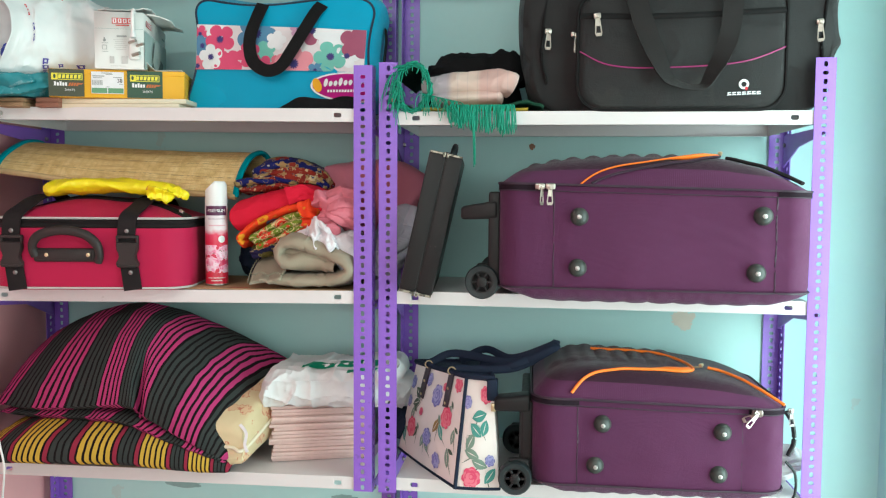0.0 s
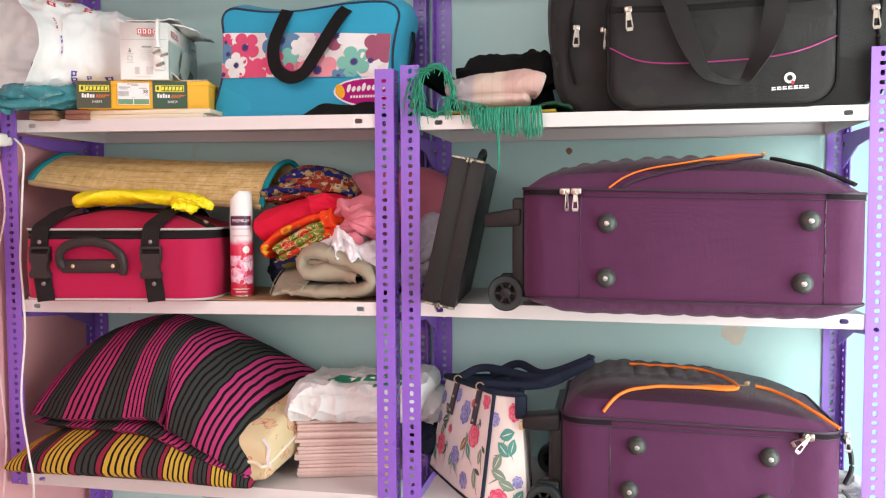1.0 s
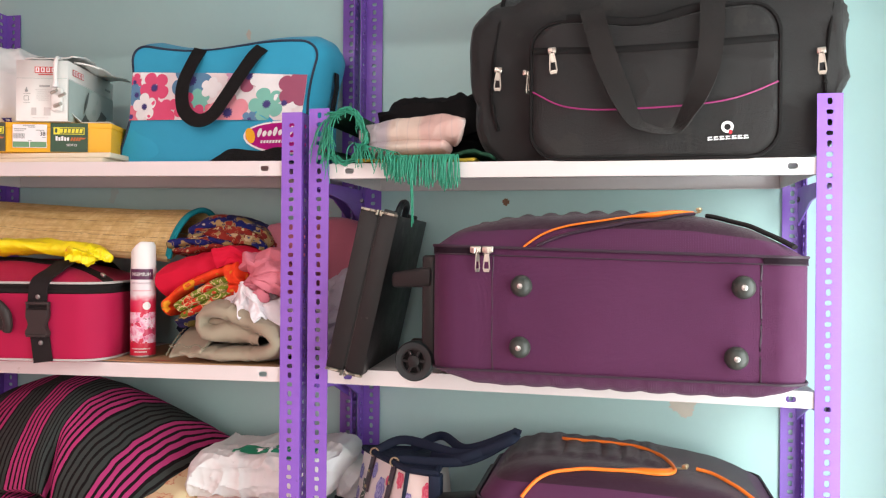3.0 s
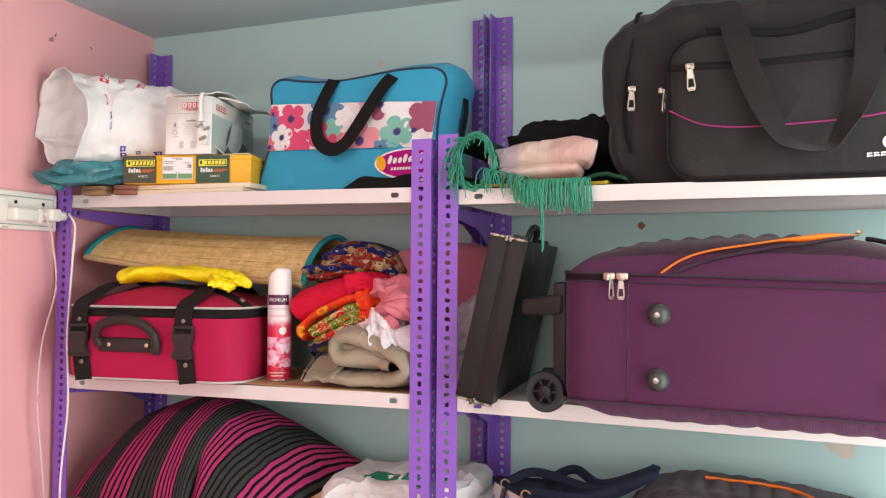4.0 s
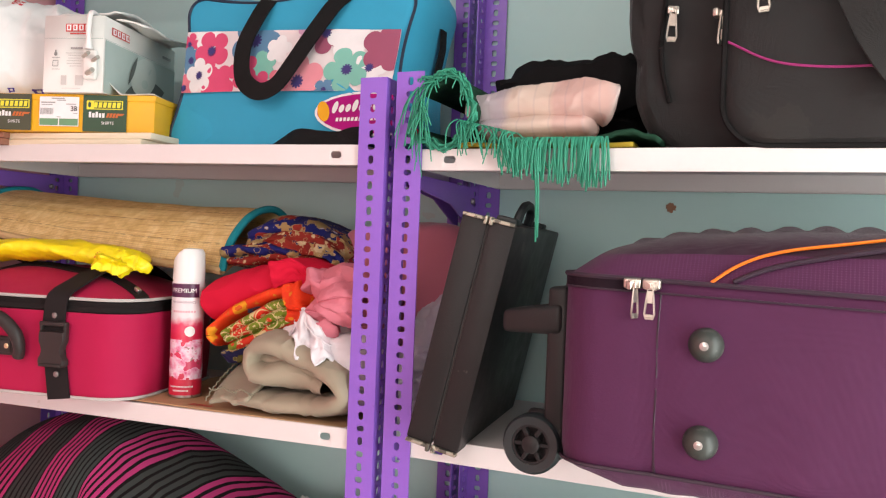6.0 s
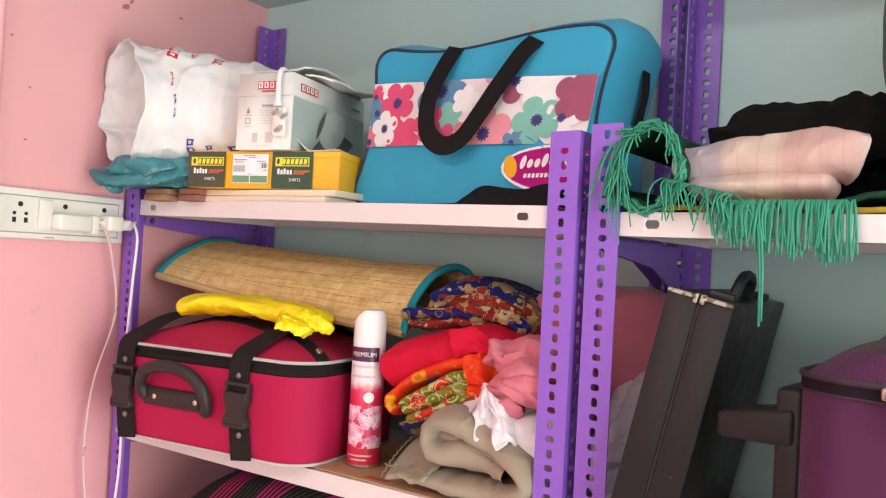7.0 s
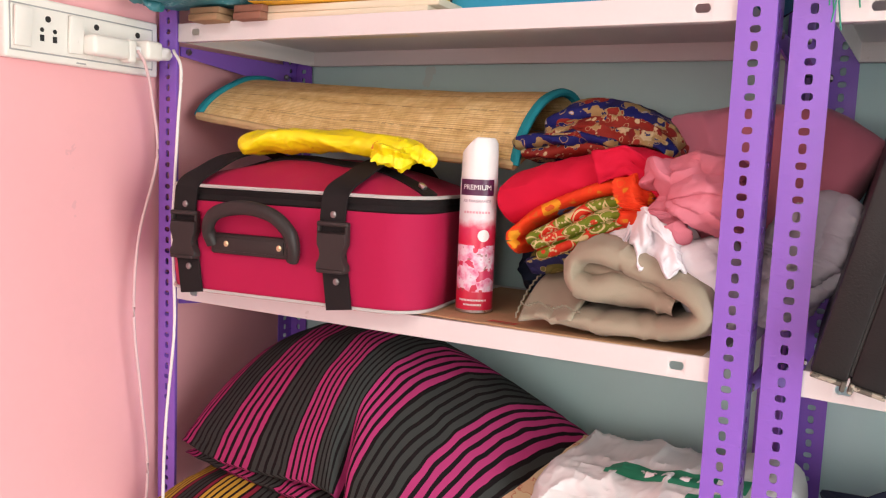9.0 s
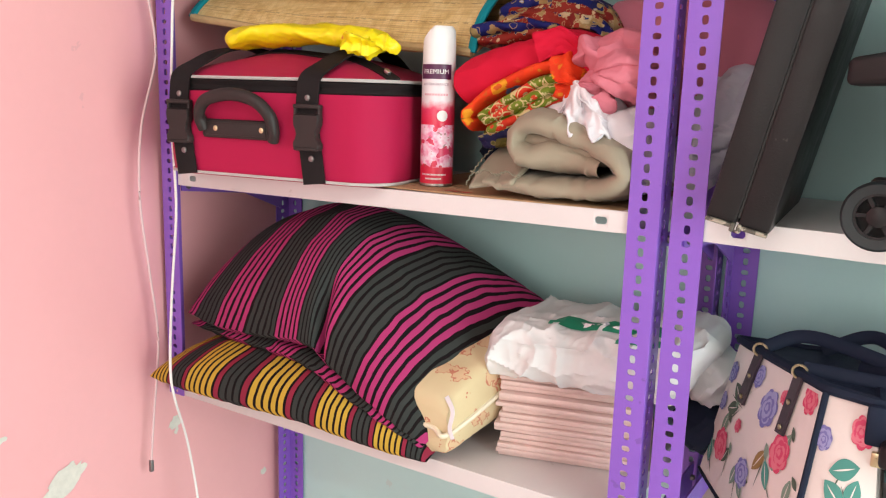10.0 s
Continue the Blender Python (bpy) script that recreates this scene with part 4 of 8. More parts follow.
M["cardboard"] = plain("cardboard", (0.46, 0.28, 0.15), 0.75, var=0.12, vscale=14, bump=0.2, bscale=120)
M["red_ink"] = plain("red_ink", (0.50, 0.05, 0.04), 0.6)
M["yellow_plastic"] = plain("yellow_plastic", (0.90, 0.72, 0.01), 0.38, var=0.07, vscale=18, bump=0.1, bscale=120, dirt=((0.62, 0.10, 0.02), 30, 0.67, 0.8))
M["white_plastic"] = plain("white_plastic_film", (0.74, 0.73, 0.74), 0.38, var=0.05, vscale=14, bump=0.25, bscale=70)
M["blue_ink"] = plain("violet_ink", (0.07, 0.05, 0.32), 0.5)
M["crimson_ink"] = plain("crimson_ink", (0.55, 0.02, 0.04), 0.5)
M["green_ink"] = plain("green_ink", (0.02, 0.23, 0.13), 0.5)
M["teal_binding"] = plain("teal_binding", (0.02, 0.27, 0.33), 0.7, var=0.1, vscale=40, bump=0.3, woven=500)
M["black_cotton"] = plain("black_cotton", (0.012, 0.011, 0.012), 0.85, var=0.2, vscale=20, bump=0.4, woven=400)
M["green_thread"] = plain("green_thread", (0.026, 0.26, 0.162), 0.65, var=0.22, vscale=60, bump=0.3, bscale=500)
M["mustard_mat"] = plain("mustard_mat", (0.35, 0.24, 0.03), 0.6, var=0.2, vscale=40, bump=0.4, woven=250)
M["dark_green"] = plain("dark_green_cloth", (0.015, 0.05, 0.03), 0.7, var=0.3, vscale=30, bump=0.3, woven=300)
M["cyan_nylon"] = plain("cyan_nylon", (0.045, 0.36, 0.57), 0.5, var=0.07, vscale=8, bump=0.25, woven=450, sheen=0.1)
M["cyan_dark"] = plain("navy_piping", (0.012, 0.02, 0.05), 0.5)


def straw():
    m, nt, b = base_mat("woven_straw", 0.6)
    u, v = uv_out(nt)
    st = maths(nt, "FRACT", maths(nt, "MULTIPLY", v, 78.0))
    fib = noisy(nt, coords(nt), 45, 3, 0.55)
    c = ramp(nt, fib, [(0.3, (0.60, 0.39, 0.15)), (0.5, (0.74, 0.52, 0.23)), (0.72, (0.84, 0.64, 0.32))])
    gap = maths(nt, "LESS_THAN", st, 0.16)
    warp = maths(nt, "LESS_THAN", maths(nt, "FRACT", maths(nt, "MULTIPLY", u, 46.0)), 0.16)
    dash = maths(nt, "LESS_THAN", maths(nt, "FRACT", maths(nt, "MULTIPLY", v, 7.0)), 0.07)
    c = mixed(nt, maths(nt, "MULTIPLY", gap, 0.36), c, (0.16, 0.085, 0.03))
    c = mixed(nt, maths(nt, "MULTIPLY", warp, 0.13), c, (0.28, 0.16, 0.07))
    streak = node(nt, "ShaderNodeTexNoise", Scale=1.0, Detail=3.0)
    mp = node(nt, "ShaderNodeMapping")
    mp.inputs["Scale"].default_value = (5.0, 70.0, 1.0)
    nt.links.new(coords(nt, "UV"), mp.inputs["Vector"])
    nt.links.new(mp.outputs[0], streak.inputs["Vector"])
    c = mixed(nt, maths(nt, "MULTIPLY", maths(nt, "GREATER_THAN", streak.outputs["Fac"], 0.56), 0.45), c, (0.44, 0.24, 0.085))
    dk = maths(nt, "MULTIPLY", maths(nt, "MULTIPLY", dash, 0.55), maths(nt, "GREATER_THAN", noisy(nt, coords(nt, "UV"), 60, 2), 0.48))
    c = mixed(nt, maths(nt, "MULTIPLY", dk, 0.75), c, (0.10, 0.05, 0.02))
    nt.links.new(c, b.inputs["Base Color"])
    bumped(nt, b, maths(nt, "SUBTRACT", maths(nt, "SINE", maths(nt, "MULTIPLY", st, 3.14)), maths(nt, "MULTIPLY", warp, 0.15)), 0.5, 0.0012)
    return m


M["straw"] = straw()


def fan(bm, pts, lift):
    """A flat printed shape as a fan of triangles; lift(x, y) gives its height."""
    n = len(pts)
    cx, cy = sum(p[0] for p in pts) / n, sum(p[1] for p in pts) / n
    mid = bm.verts.new((cx, cy, lift(cx, cy)))
    halfway = [bm.verts.new(((p[0] + cx) / 2, (p[1] + cy) / 2, lift((p[0] + cx) / 2, (p[1] + cy) / 2))) for p in pts]
    rim = [bm.verts.new((p[0], p[1], lift(*p))) for p in pts]
    for k in range(n):
        j = (k + 1) % n
        bm.faces.new((mid, halfway[k], halfway[j]))
        bm.faces.new((halfway[k], rim[k], rim[j], halfway[j]))


def petals(cx, cy, r, n=5, turn=0.0, depth=0.28, steps=40):
    return [(cx + r * (1 - depth + depth * abs(math.cos(n * (a - turn) / 2)) ** 0.5) * math.cos(a), cy + r * (1 - depth + depth * abs(math.cos(n * (a - turn) / 2)) ** 0.5) * math.sin(a)) for a in (k * math.tau / steps for k in range(steps))]


def ellipse(cx, cy, a, b, turn=0.0, steps=28):
    ct, st = math.cos(radians(turn)), math.sin(radians(turn))
    return [(cx + a * math.cos(t) * ct - b * math.sin(t) * st, cy + a * math.cos(t) * st + b * math.sin(t) * ct) for t in (k * math.tau / steps for k in range(steps))]


def leaf(cx, cy, length, width, turn):
    ct, st = math.cos(radians(turn)), math.sin(radians(turn))
    out = []
    for k in range(24):
        t = k / 12
        s = t if t <= 1 else 2 - t
        w = (1 if t <= 1 else -1) * width * math.sin(math.pi * s) ** 0.9
        x = (s - 0.5) * length
        out.append((cx + x * ct - w * st, cy + x * st + w * ct))
    return out


def bar(cx, cy, w, h, slant=0.0):
    return [(cx - w / 2 - slant, cy - h / 2), (cx + w / 2 - slant, cy - h / 2), (cx + w / 2 + slant, cy + h / 2), (cx - w / 2 + slant, cy + h / 2)]


def decal(name, shapes, lift, mat, parent, m, clip=None, label=""):
    for s in shapes:
        bm = bmesh.new()
        if clip:
            s = [(min(max(x, clip[0]), clip[1]), min(max(y, clip[2]), clip[3])) for x, y in s]
        fan(bm, s, lift)
        bm.transform(m)
        part(name, bm, mat, parent, label)


def words(text, size, bend=None):
    """The outline of a word as a mesh, centred; bend(x, y) gives each point's place."""
    cu = bpy.data.curves.new("scratch_text", "FONT")
    cu.body, cu.size, cu.align_x, cu.align_y = text, size, "CENTER", "CENTER"
    ob = bpy.data.objects.new("scratch_text", cu)
    scene.collection.objects.link(ob)
    me = bpy.data.meshes.new_from_object(ob.evaluated_get(bpy.context.evaluated_depsgraph_get()))
    bm = bmesh.new()
    bm.from_mesh(me)
    bpy.data.objects.remove(ob)
    bpy.data.curves.remove(cu)
    bpy.data.meshes.remove(me)
    if bend:
        for v in bm.verts:
            v.co = bend(v.co.x, v.co.y)
    return bm


UP = pose(0, 0, 0, 90, 0, 0)


# ---- cyan holdall on the top shelf ----
def holdall():
    m = pose(-0.452, 0.0, L1, 0, 0, 0)
    c = thing("holdall", "cyan nylon holdall with a flower-printed band and black handles", "bag", m)
    x0, x1, h, d = -0.026, 0.428, 0.283, 0.16
    pl = plan(x0, x1, 0.002, h - 0.004, 0.045, 8, 16)

    def shape(p):
        x, y = p
        k = y / h
        sag = (0.012 * math.sin(math.pi * (x - x0) / (x1 - x0) * 2.0 - 0.6) + 0.006) * k * k
        return (x - 0.018 * (1 - k) ** 2.4 * (1 if x < 0.2 else -1) - 0.020 * math.sin(math.pi * min(1, k * 1.05)) * (-1 if x < 0.2 else 1) * min(1, abs(x - 0.2) / 0.15), y - sag)

    pl = [shape(p) for p in pl]

    def fb(x, y):
        return 0.014 * max(0, 1 - ((2 * x - x0 - x1) / (x1 - x0)) ** 2) * max(0, 1 - ((2 * y - h) / h) ** 2) + 0.004 * noise.noise((x * 13, y * 13, 1))

    front = dome(pl, 0, lambda x, y, s: fb(x, y) if s < 1 else 0, 30)
    front.transform(UP)
    part("front_panel", front, M["cyan_nylon"], c)
    cx, cy = (x0 + x1) / 2, h / 2
    rings = []
    for y, k in ((0.0, 1.0), (0.02, 1.012), (0.06, 1.0), (0.11, 1.005), (0.15, 1.012), (d, 1.0)):
        rings.append([(cx + (px - cx) * k, y + 0.004 * noise.noise((px * 8, pz * 8, y * 20)), max(0.001, cy + (pz - cy) * (k - 0.02 * math.sin(math.pi * y / d) + 0.010 * noise.noise((px * 14, y * 18, 5)) * (pz > cy)))) for px, pz in pl])
    for y, ring in zip((0.0, 0.02, 0.06, 0.11, 0.15, d), rings):
        hump = math.sin(math.pi * min(1, 0.85 * y / d))
        ring[:] = [(x + 0.012 * hump * (x > cx + 0.15) * min(1, z / 0.1), yy, z + 0.036 * hump * max(0, (z - cy) / cy) ** 1.5) for x, yy, z in ring]
    body = loft(rings)
    part("body", body, M["cyan_nylon"], c)
    for y in (0.0, d):
        part("piping", tube([(px, y - 0.001, max(0.003, pz)) for px, pz in pl], 0.0029, 6, closed=True, up=(0, 1, 0)), M["cyan_dark"], c, "dark navy piping")
    lo, hi, left, right = 0.096, 0.205, -0.012, 0.405
    grid = bmesh.new()
    xs, ys = np.linspace(left, right, 40), np.linspace(lo, hi, 14)
    vs = [[grid.verts.new((x, y, fb(x, y) + 0.0044)) for y in ys] for x in xs]
    for i in range(39):
        for j in range(13):
            grid.faces.new((vs[i][j], vs[i + 1][j], vs[i + 1][j + 1], vs[i][j + 1]))
    tilt = UP @ Matrix(((1, 0, 0, 0), (-0.034, 1, 0, 0.007), (0, 0, 1, 0), (0, 0, 0, 1)))
    grid.transform(tilt)
    part("printed_band", grid, M["band_white"], c, "white band printed with flowers")
    flowers = ((-0.003, 0.182, 0.020, "hot_pink"), (0.004, 0.153, 0.026, "dusty_blue"), (0.036, 0.194, 0.026, "petal_white"), (0.049, 0.169, 0.036, "hot_pink"), (-0.007, 0.104, 0.024, "rose"), (0.072, 0.108, 0.036, "hot_pink"), (0.027, 0.126, 0.030, "petal_white"),
               (0.140, 0.186, 0.048, "dusty_blue"), (0.163, 0.139, 0.028, "mint"), (0.163, 0.104, 0.026, "hot_pink"), (0.124, 0.133, 0.030, "hot_pink"), (0.190, 0.170, 0.024, "petal_white"), (0.276, 0.198, 0.036, "plum_rose"), (0.242, 0.200, 0.020, "lilac"),
               (0.200, 0.112, 0.022, "rose"), (0.238, 0.112, 0.046, "salmon"), (0.290, 0.098, 0.018, "dusty_blue"), (0.317, 0.190, 0.036, "petal_white"), (0.363, 0.136, 0.030, "petal_white"), (0.324, 0.133, 0.038, "mint"), (0.386, 0.172, 0.042, "plum_rose"))
    for k, (x, y, r, col) in enumerate(flowers):
        e = 0.0048 + 0.00006 * k
        decal("printed_flower", [petals(x, y, r * 1.06, 5, k * 0.7, 0.40, 60)], lambda a, b, e=e: fb(a, b) + e, M[col], c, tilt, (left, right, lo, hi))
        if k % 3 != 2:
            decal("flower_centre", [petals(x, y, r * 0.27, 11, k, 0.45, 44)], lambda a, b, e=e: fb(a, b) + 0.0063, M["indigo"], c, tilt, (left, right, lo, hi))
    hx = [(0.150, -0.007, 0.264), (0.144, -0.020, 0.236), (0.132, -0.032, 0.186), (0.132, -0.035, 0.146), (0.146, -0.038, 0.112), (0.180, -0.040, 0.092), (0.212, -0.040, 0.102), (0.234, -0.036, 0.140), (0.256, -0.032, 0.184), (0.282, -0.020, 0.240), (0.296, -0.007, 0.266)]
    turns = [(b[2] - a[2], 0, a[0] - b[0]) for a, b in zip([hx[0]] + hx, hx[1:] + [hx[-1]])]
    part("handle", ribbon(hx, [0.030] * len(hx), turns, 0.003), M["black_web"], c, "black webbing handle")
    part("handle", tube(smooth_line([(x, d + 0.01, z) for x, y, z in hx], 7), 0.0130, 10, flat=0.13, up=(0, -1, 0)), M["black_web"], c, "black webbing handle")
    for e, a, b, col in ((0.0055, 0.105, 0.0375, "petal_white"), (0.0062, 0.100, 0.033, "magenta_print")):
        decal("printed_badge", [ellipse(0.386, 0.052, a, b, -4)], lambda x, y, e=e: fb(x, y) + e, M[col], c, UP, (left, 0.432, 0.002, h))
    decal("printed_badge", [ellipse(0.298, 0.058, 0.010, 0.018, 25)], lambda x, y: fb(x, y) + 0.0069, M["amber"], c, UP)
    marks = [ellipse(0.318 + 0.0118 * k, 0.061 + 0.0006 * k + (0.003 if k in (0, 3, 6) else 0), 0.0046, 0.0068 + (0.0034 if k in (0, 3, 6) else 0), -8) for k in range(9)]
    marks += [bar(0.326 + 0.0068 * k, 0.0435, 0.0046, 0.0062) for k in range(13)]
    decal("printed_mark", marks, lambda x, y: fb(x, y) + 0.0070, M["petal_white"], c, UP)
    # the side pocket's dark strap and the shoulder strap lying in front
    part("side_strap", strap([(x1 + 0.004, d * 0.60, 0.225), (x1 + 0.007, d * 0.60, 0.19), (x1 + 0.004, d * 0.60, 0.13)], 0.022, (0, 1, 0), 0.003), M["black_web"], c, "black webbing")
    loop = smooth_line([(0.210, -0.014, -0.012), (0.235, -0.020, 0.000), (0.262, -0.024, 0.012), (0.30, -0.022, 0.008), (0.335, -0.018, 0.006), (0.362, -0.016, 0.013), (0.395, -0.012, 0.010)], 6)
    part("shoulder_strap", strap(loop, 0.036, (0, 0.35, 1), 0.003), M["black_web"], c, "black shoulder strap lying loose")
    # it leans back against the wall, its foot pushed forward at one end
    for ob in c.children:
        for v in ob.data.vertices:
            u, k = min(1, max(0, v.co.x / 0.43)), v.co.z / h
            v.co.y += 0.100 + 0.035 * k - 0.060 * u * max(0, 1 - k) ** 2.2
            v.co.z -= 0.016 * k * k * u


for key, col in (("band_white", (0.80, 0.72, 0.74)), ("petal_white", (0.84, 0.82, 0.84)), ("hot_pink", (0.70, 0.09, 0.20)), ("salmon", (0.78, 0.30, 0.36)), ("rose", (0.75, 0.20, 0.27)), ("dusty_blue", (0.13, 0.26, 0.42)), ("mint", (0.22, 0.52, 0.44)), ("lilac", (0.62, 0.36, 0.52)), ("plum_rose", (0.36, 0.10, 0.17)), ("indigo", (0.07, 0.055, 0.20)), ("magenta_print", (0.42, 0.01, 0.20)), ("amber", (0.85, 0.42, 0.03)),
                 ("leaf_teal", (0.10, 0.30, 0.26)), ("leaf_dark", (0.10, 0.13, 0.10)), ("leaf_grey", (0.22, 0.30, 0.24)), ("rose_red", (0.68, 0.08, 0.17)), ("iris", (0.22, 0.20, 0.48)), ("tan_leaf", (0.32, 0.20, 0.08)), ("navy", (0.018, 0.024, 0.045)), ("blush", (0.80, 0.66, 0.64))):
    M[key] = plain(key + "_print", col, 0.55, var=0.09, vscale=26, bump=0.2, woven=450)
holdall()


# ---- black travel bag ----
def travel_bag():
    m = pose(0.345, 0.022, R1 - 0.001, 0, 0, -1)
    c = thing("travel_bag", "large black nylon travel bag with metal zips and magenta piping", "bag", m)
    w, h, d = 0.62, 0.365, 0.30
    cx = w / 2

    def crown(x):
        """How high the bag stands along its length: lower at the two end pockets."""
        return float(np.interp(x, (-0.03, 0.0, 0.035, 0.055, 0.10, 0.20, 0.30, 0.40, 0.485, 0.515, 0.56, 0.61, 0.66), (0.318, 0.340, 0.350, 0.350, 0.378, 0.371, 0.366, 0.371, 0.386, 0.364, 0.368, 0.356, 0.322))) / 0.365

    def outline(k, z_top):
        out = []
        for x, y in plan(0, w, 0.0, z_top, 0.048, 9, 22):
            t = y / z_top
            bulge = -0.036 * math.sin(math.pi * min(1, t * 0.80)) ** 0.8 if x < cx else 0.030 * math.sin(math.pi * min(1, t * 0.85))
            xx = cx + (x + bulge - cx) * k
            out.append((xx, max(0.001, y * (1 + (crown(xx) - 1) * t ** 3))))
        return out

    rings = []
    ys = (0.000, 0.006, 0.025, 0.075, 0.14, 0.21, 0.27, 0.30)
    for y in (0.0, 0.003, 0.006, 0.012, 0.02, 0.03, 0.042, 0.055, 0.07, 0.085, 0.10, 0.115, 0.13, 0.15, 0.17, 0.19, 0.21, 0.23, 0.25, 0.27, 0.285, 0.30):
        k = float(np.interp(y, ys, (0.93, 0.965, 0.985, 1.0, 1.005, 1.0, 0.985, 0.93)))
        top = float(np.interp(y, ys, (0.290, 0.312, 0.328, 0.350, 0.366, 0.362, 0.33, 0.30)))
        ring = []
        for x, z in outline(k, top):
            end = abs(2 * x / w - 1) ** 2
            crease = max(0, ridge((x * 0.8, y, z * 0.6), 12, 7)) ** 3
            low = math.exp(-(z / 0.07) ** 2) * end
            ring.append((x + 0.010 * crease * end + 0.012 * low * noise.noise((x * 20, y * 12, z * 22)), y + 0.010 * noise.noise((x * 9, z * 9, y * 12)) + 0.008 * max(0, ridge((x, 0, z * 0.5), 13, 2)) ** 3 + 0.030 * low * noise.noise((x * 18, 3, z * 26)),
                         max(0.001, z + (0.006 * noise.noise((x * 6, y * 9, 2)) + 0.005 * crease) * (z / h) ** 2)))
        rings.append(ring)
    part("body", loft(rings), M["black_nylon"], c)
    px0, px1, ph = 0.096, 0.530, 0.262

    def fb(x, y):
        return 0.024 + 0.012 * max(0, 1 - ((2 * x - px0 - px1) / (px1 - px0)) ** 2) * max(0, 1 - ((2 * y - ph) / ph) ** 2) + 0.006 * noise.noise((x * 9, y * 9, 7)) + 0.0025 * max(0, ridge((x, y, 0), 11, 3)) ** 3

    def sag(x, y):
        """The pocket's mouth hangs open in the middle and rises towards one end."""
        up = max(0, (y - 0.19) / (ph - 0.19))
        return y + up * (0.010 * (x - 0.30) / 0.2 - 0.020 * math.exp(-((x - 0.295) / 0.075) ** 2))

    pl = plan(px0, px1, 0.001, ph, 0.052, 8, 14)
    pocket = dome(pl, 0, lambda x, y, s: fb(x, y) if s < 1 else 0.016, 18)
    loft([[(x, y, 0.018) for x, y in pl], [(x, y, -0.03) for x, y in pl]], pocket, caps=False)
    for v in pocket.verts:
        v.co.y = sag(v.co.x, v.co.y)
    pocket.transform(UP)
    part("front_pocket", pocket, M["black_nylon"], c)
    part("piping", tube([(x, -0.019, sag(x, y)) for x, y in pl], 0.0038, 6, closed=True, up=(0, 1, 0)), M["black_web"], c)
    mouth = [(x, -0.020, sag(x, ph) + 0.006) for x in np.linspace(0.16, 0.40, 24)]
    part("zip", tube(mouth, 0.0075, 8, flat=0.5, up=(0, -1, 0)), M["black_web"], c, "black zip along the pocket's sagging mouth")
    mg = smooth_line([(px0 + 0.004, 0, 0.126), (0.148, 0, 0.100), (0.197, 0, 0.090), (0.266, 0, 0.088), (0.360, 0, 0.091), (0.433, 0, 0.098), (0.478, 0, 0.110), (px1 - 0.004, 0, 0.130)], 8)
    part("magenta_piping", tube([(p.x, -fb(p.x, p.z) - 0.001, p.z) for p in mg], 0.0016, 6), M["magenta_piping"], c, "magenta piping")
    line = [(x, -fb(x, 0.198) - 0.001, 0.202 - 0.006 * math.sin((x - px0) * 9)) for x in np.linspace(px0 + 0.005, px1 - 0.005, 30)]
    part("zip", tube(line, 0.0062, 6, flat=0.35, up=(0, -1, 0)), M["black_web"], c, "black zip")
    for x in (0.022, w - 0.010):
        part("zip", tube(smooth_line([(x + 0.008, 0.004, 0.06), (x - 0.004, -0.001, 0.12), (x + 0.000, 0.000, 0.2), (x + 0.010, 0.010, 0.275), (x + 0.014, 0.030, 0.318), (x + 0.014, 0.07, 0.336)], 8), 0.0045, 6, flat=0.6), M["black_web"], c, "black zip")
    part("zip", tube(smooth_line([(0.075, 0.11, 0.350), (0.11, 0.10, 0.364), (0.2, 0.10, 0.359), (0.3, 0.10, 0.355), (0.4, 0.10, 0.360), (0.485, 0.10, 0.373), (0.512, 0.11, 0.356)], 8), 0.0055, 6), M["black_web"], c, "black zip")
    for x, y, z, s, turn, spin in ((0.032, -0.010, 0.170, 1.2, 2, 10), (0.086, -0.020, 0.160, 1.15, 2, 74), (0.136, -fb(0.136, 0.195) - 0.004, 0.196, 1.3, -5, 0), (0.598, -0.010, 0.180, 1.25, -3, -12)):
        pull(c, pose(x, y, z, 0, turn, spin), M["nickel"], s * 0.92)
    hp = ((0.205, 0.018, 0.275), (0.214, 0.0, 0.240), (0.232, -0.004, 0.180), (0.256, -0.006, 0.120), (0.282, -0.009, 0.066), (0.305, -0.012, 0.050), (0.334, -0.013, 0.043), (0.357, -0.012, 0.047), (0.372, -0.010, 0.072), (0.392, -0.007, 0.110), (0.408, -0.003, 0.160), (0.414, 0.0, 0.220), (0.416, 0.018, 0.276))
    sides = ((1, 0, 0.25), (1, 0, 0.3), (1, 0, 0.35), (1, 0.2, 0.4), (1, 0.8, 0.5), (0.6, 1, 0.6), (0, 1, 0.55), (-0.5, 1, 0.5), (-1, 0.9, 0.3), (-1, 0.3, 0.3), (-1, 0, 0.1), (-1, 0, 0), (-1, 0, 0))
    wide = (0.042, 0.042, 0.042, 0.040, 0.034, 0.030, 0.030, 0.030, 0.034, 0.036, 0.040, 0.042, 0.042)
    for y in (-0.044, 0.31):
        part("handle", ribbon([(a, y + b, z) for a, b, z in hp], wide, sides, 0.0028), M["strap_web"], c, "wide black webbing handle")
    lift = lambda x, y: fb(x, y) + 0.002
    bm = bmesh.new()
    for k in range(20):
        a, b = k * math.tau / 20, (k + 1) * math.tau / 20
        bm.faces.new([bm.verts.new((0.442 + r * math.cos(t), 0.052 + r * math.sin(t), lift(0.442, 0.052))) for r, t in ((0.0055, a), (0.0105, a), (0.0105, b), (0.0055, b))])
    bm.transform(UP)
    part("badge", bm, M["petal_white"], c, "white badge")
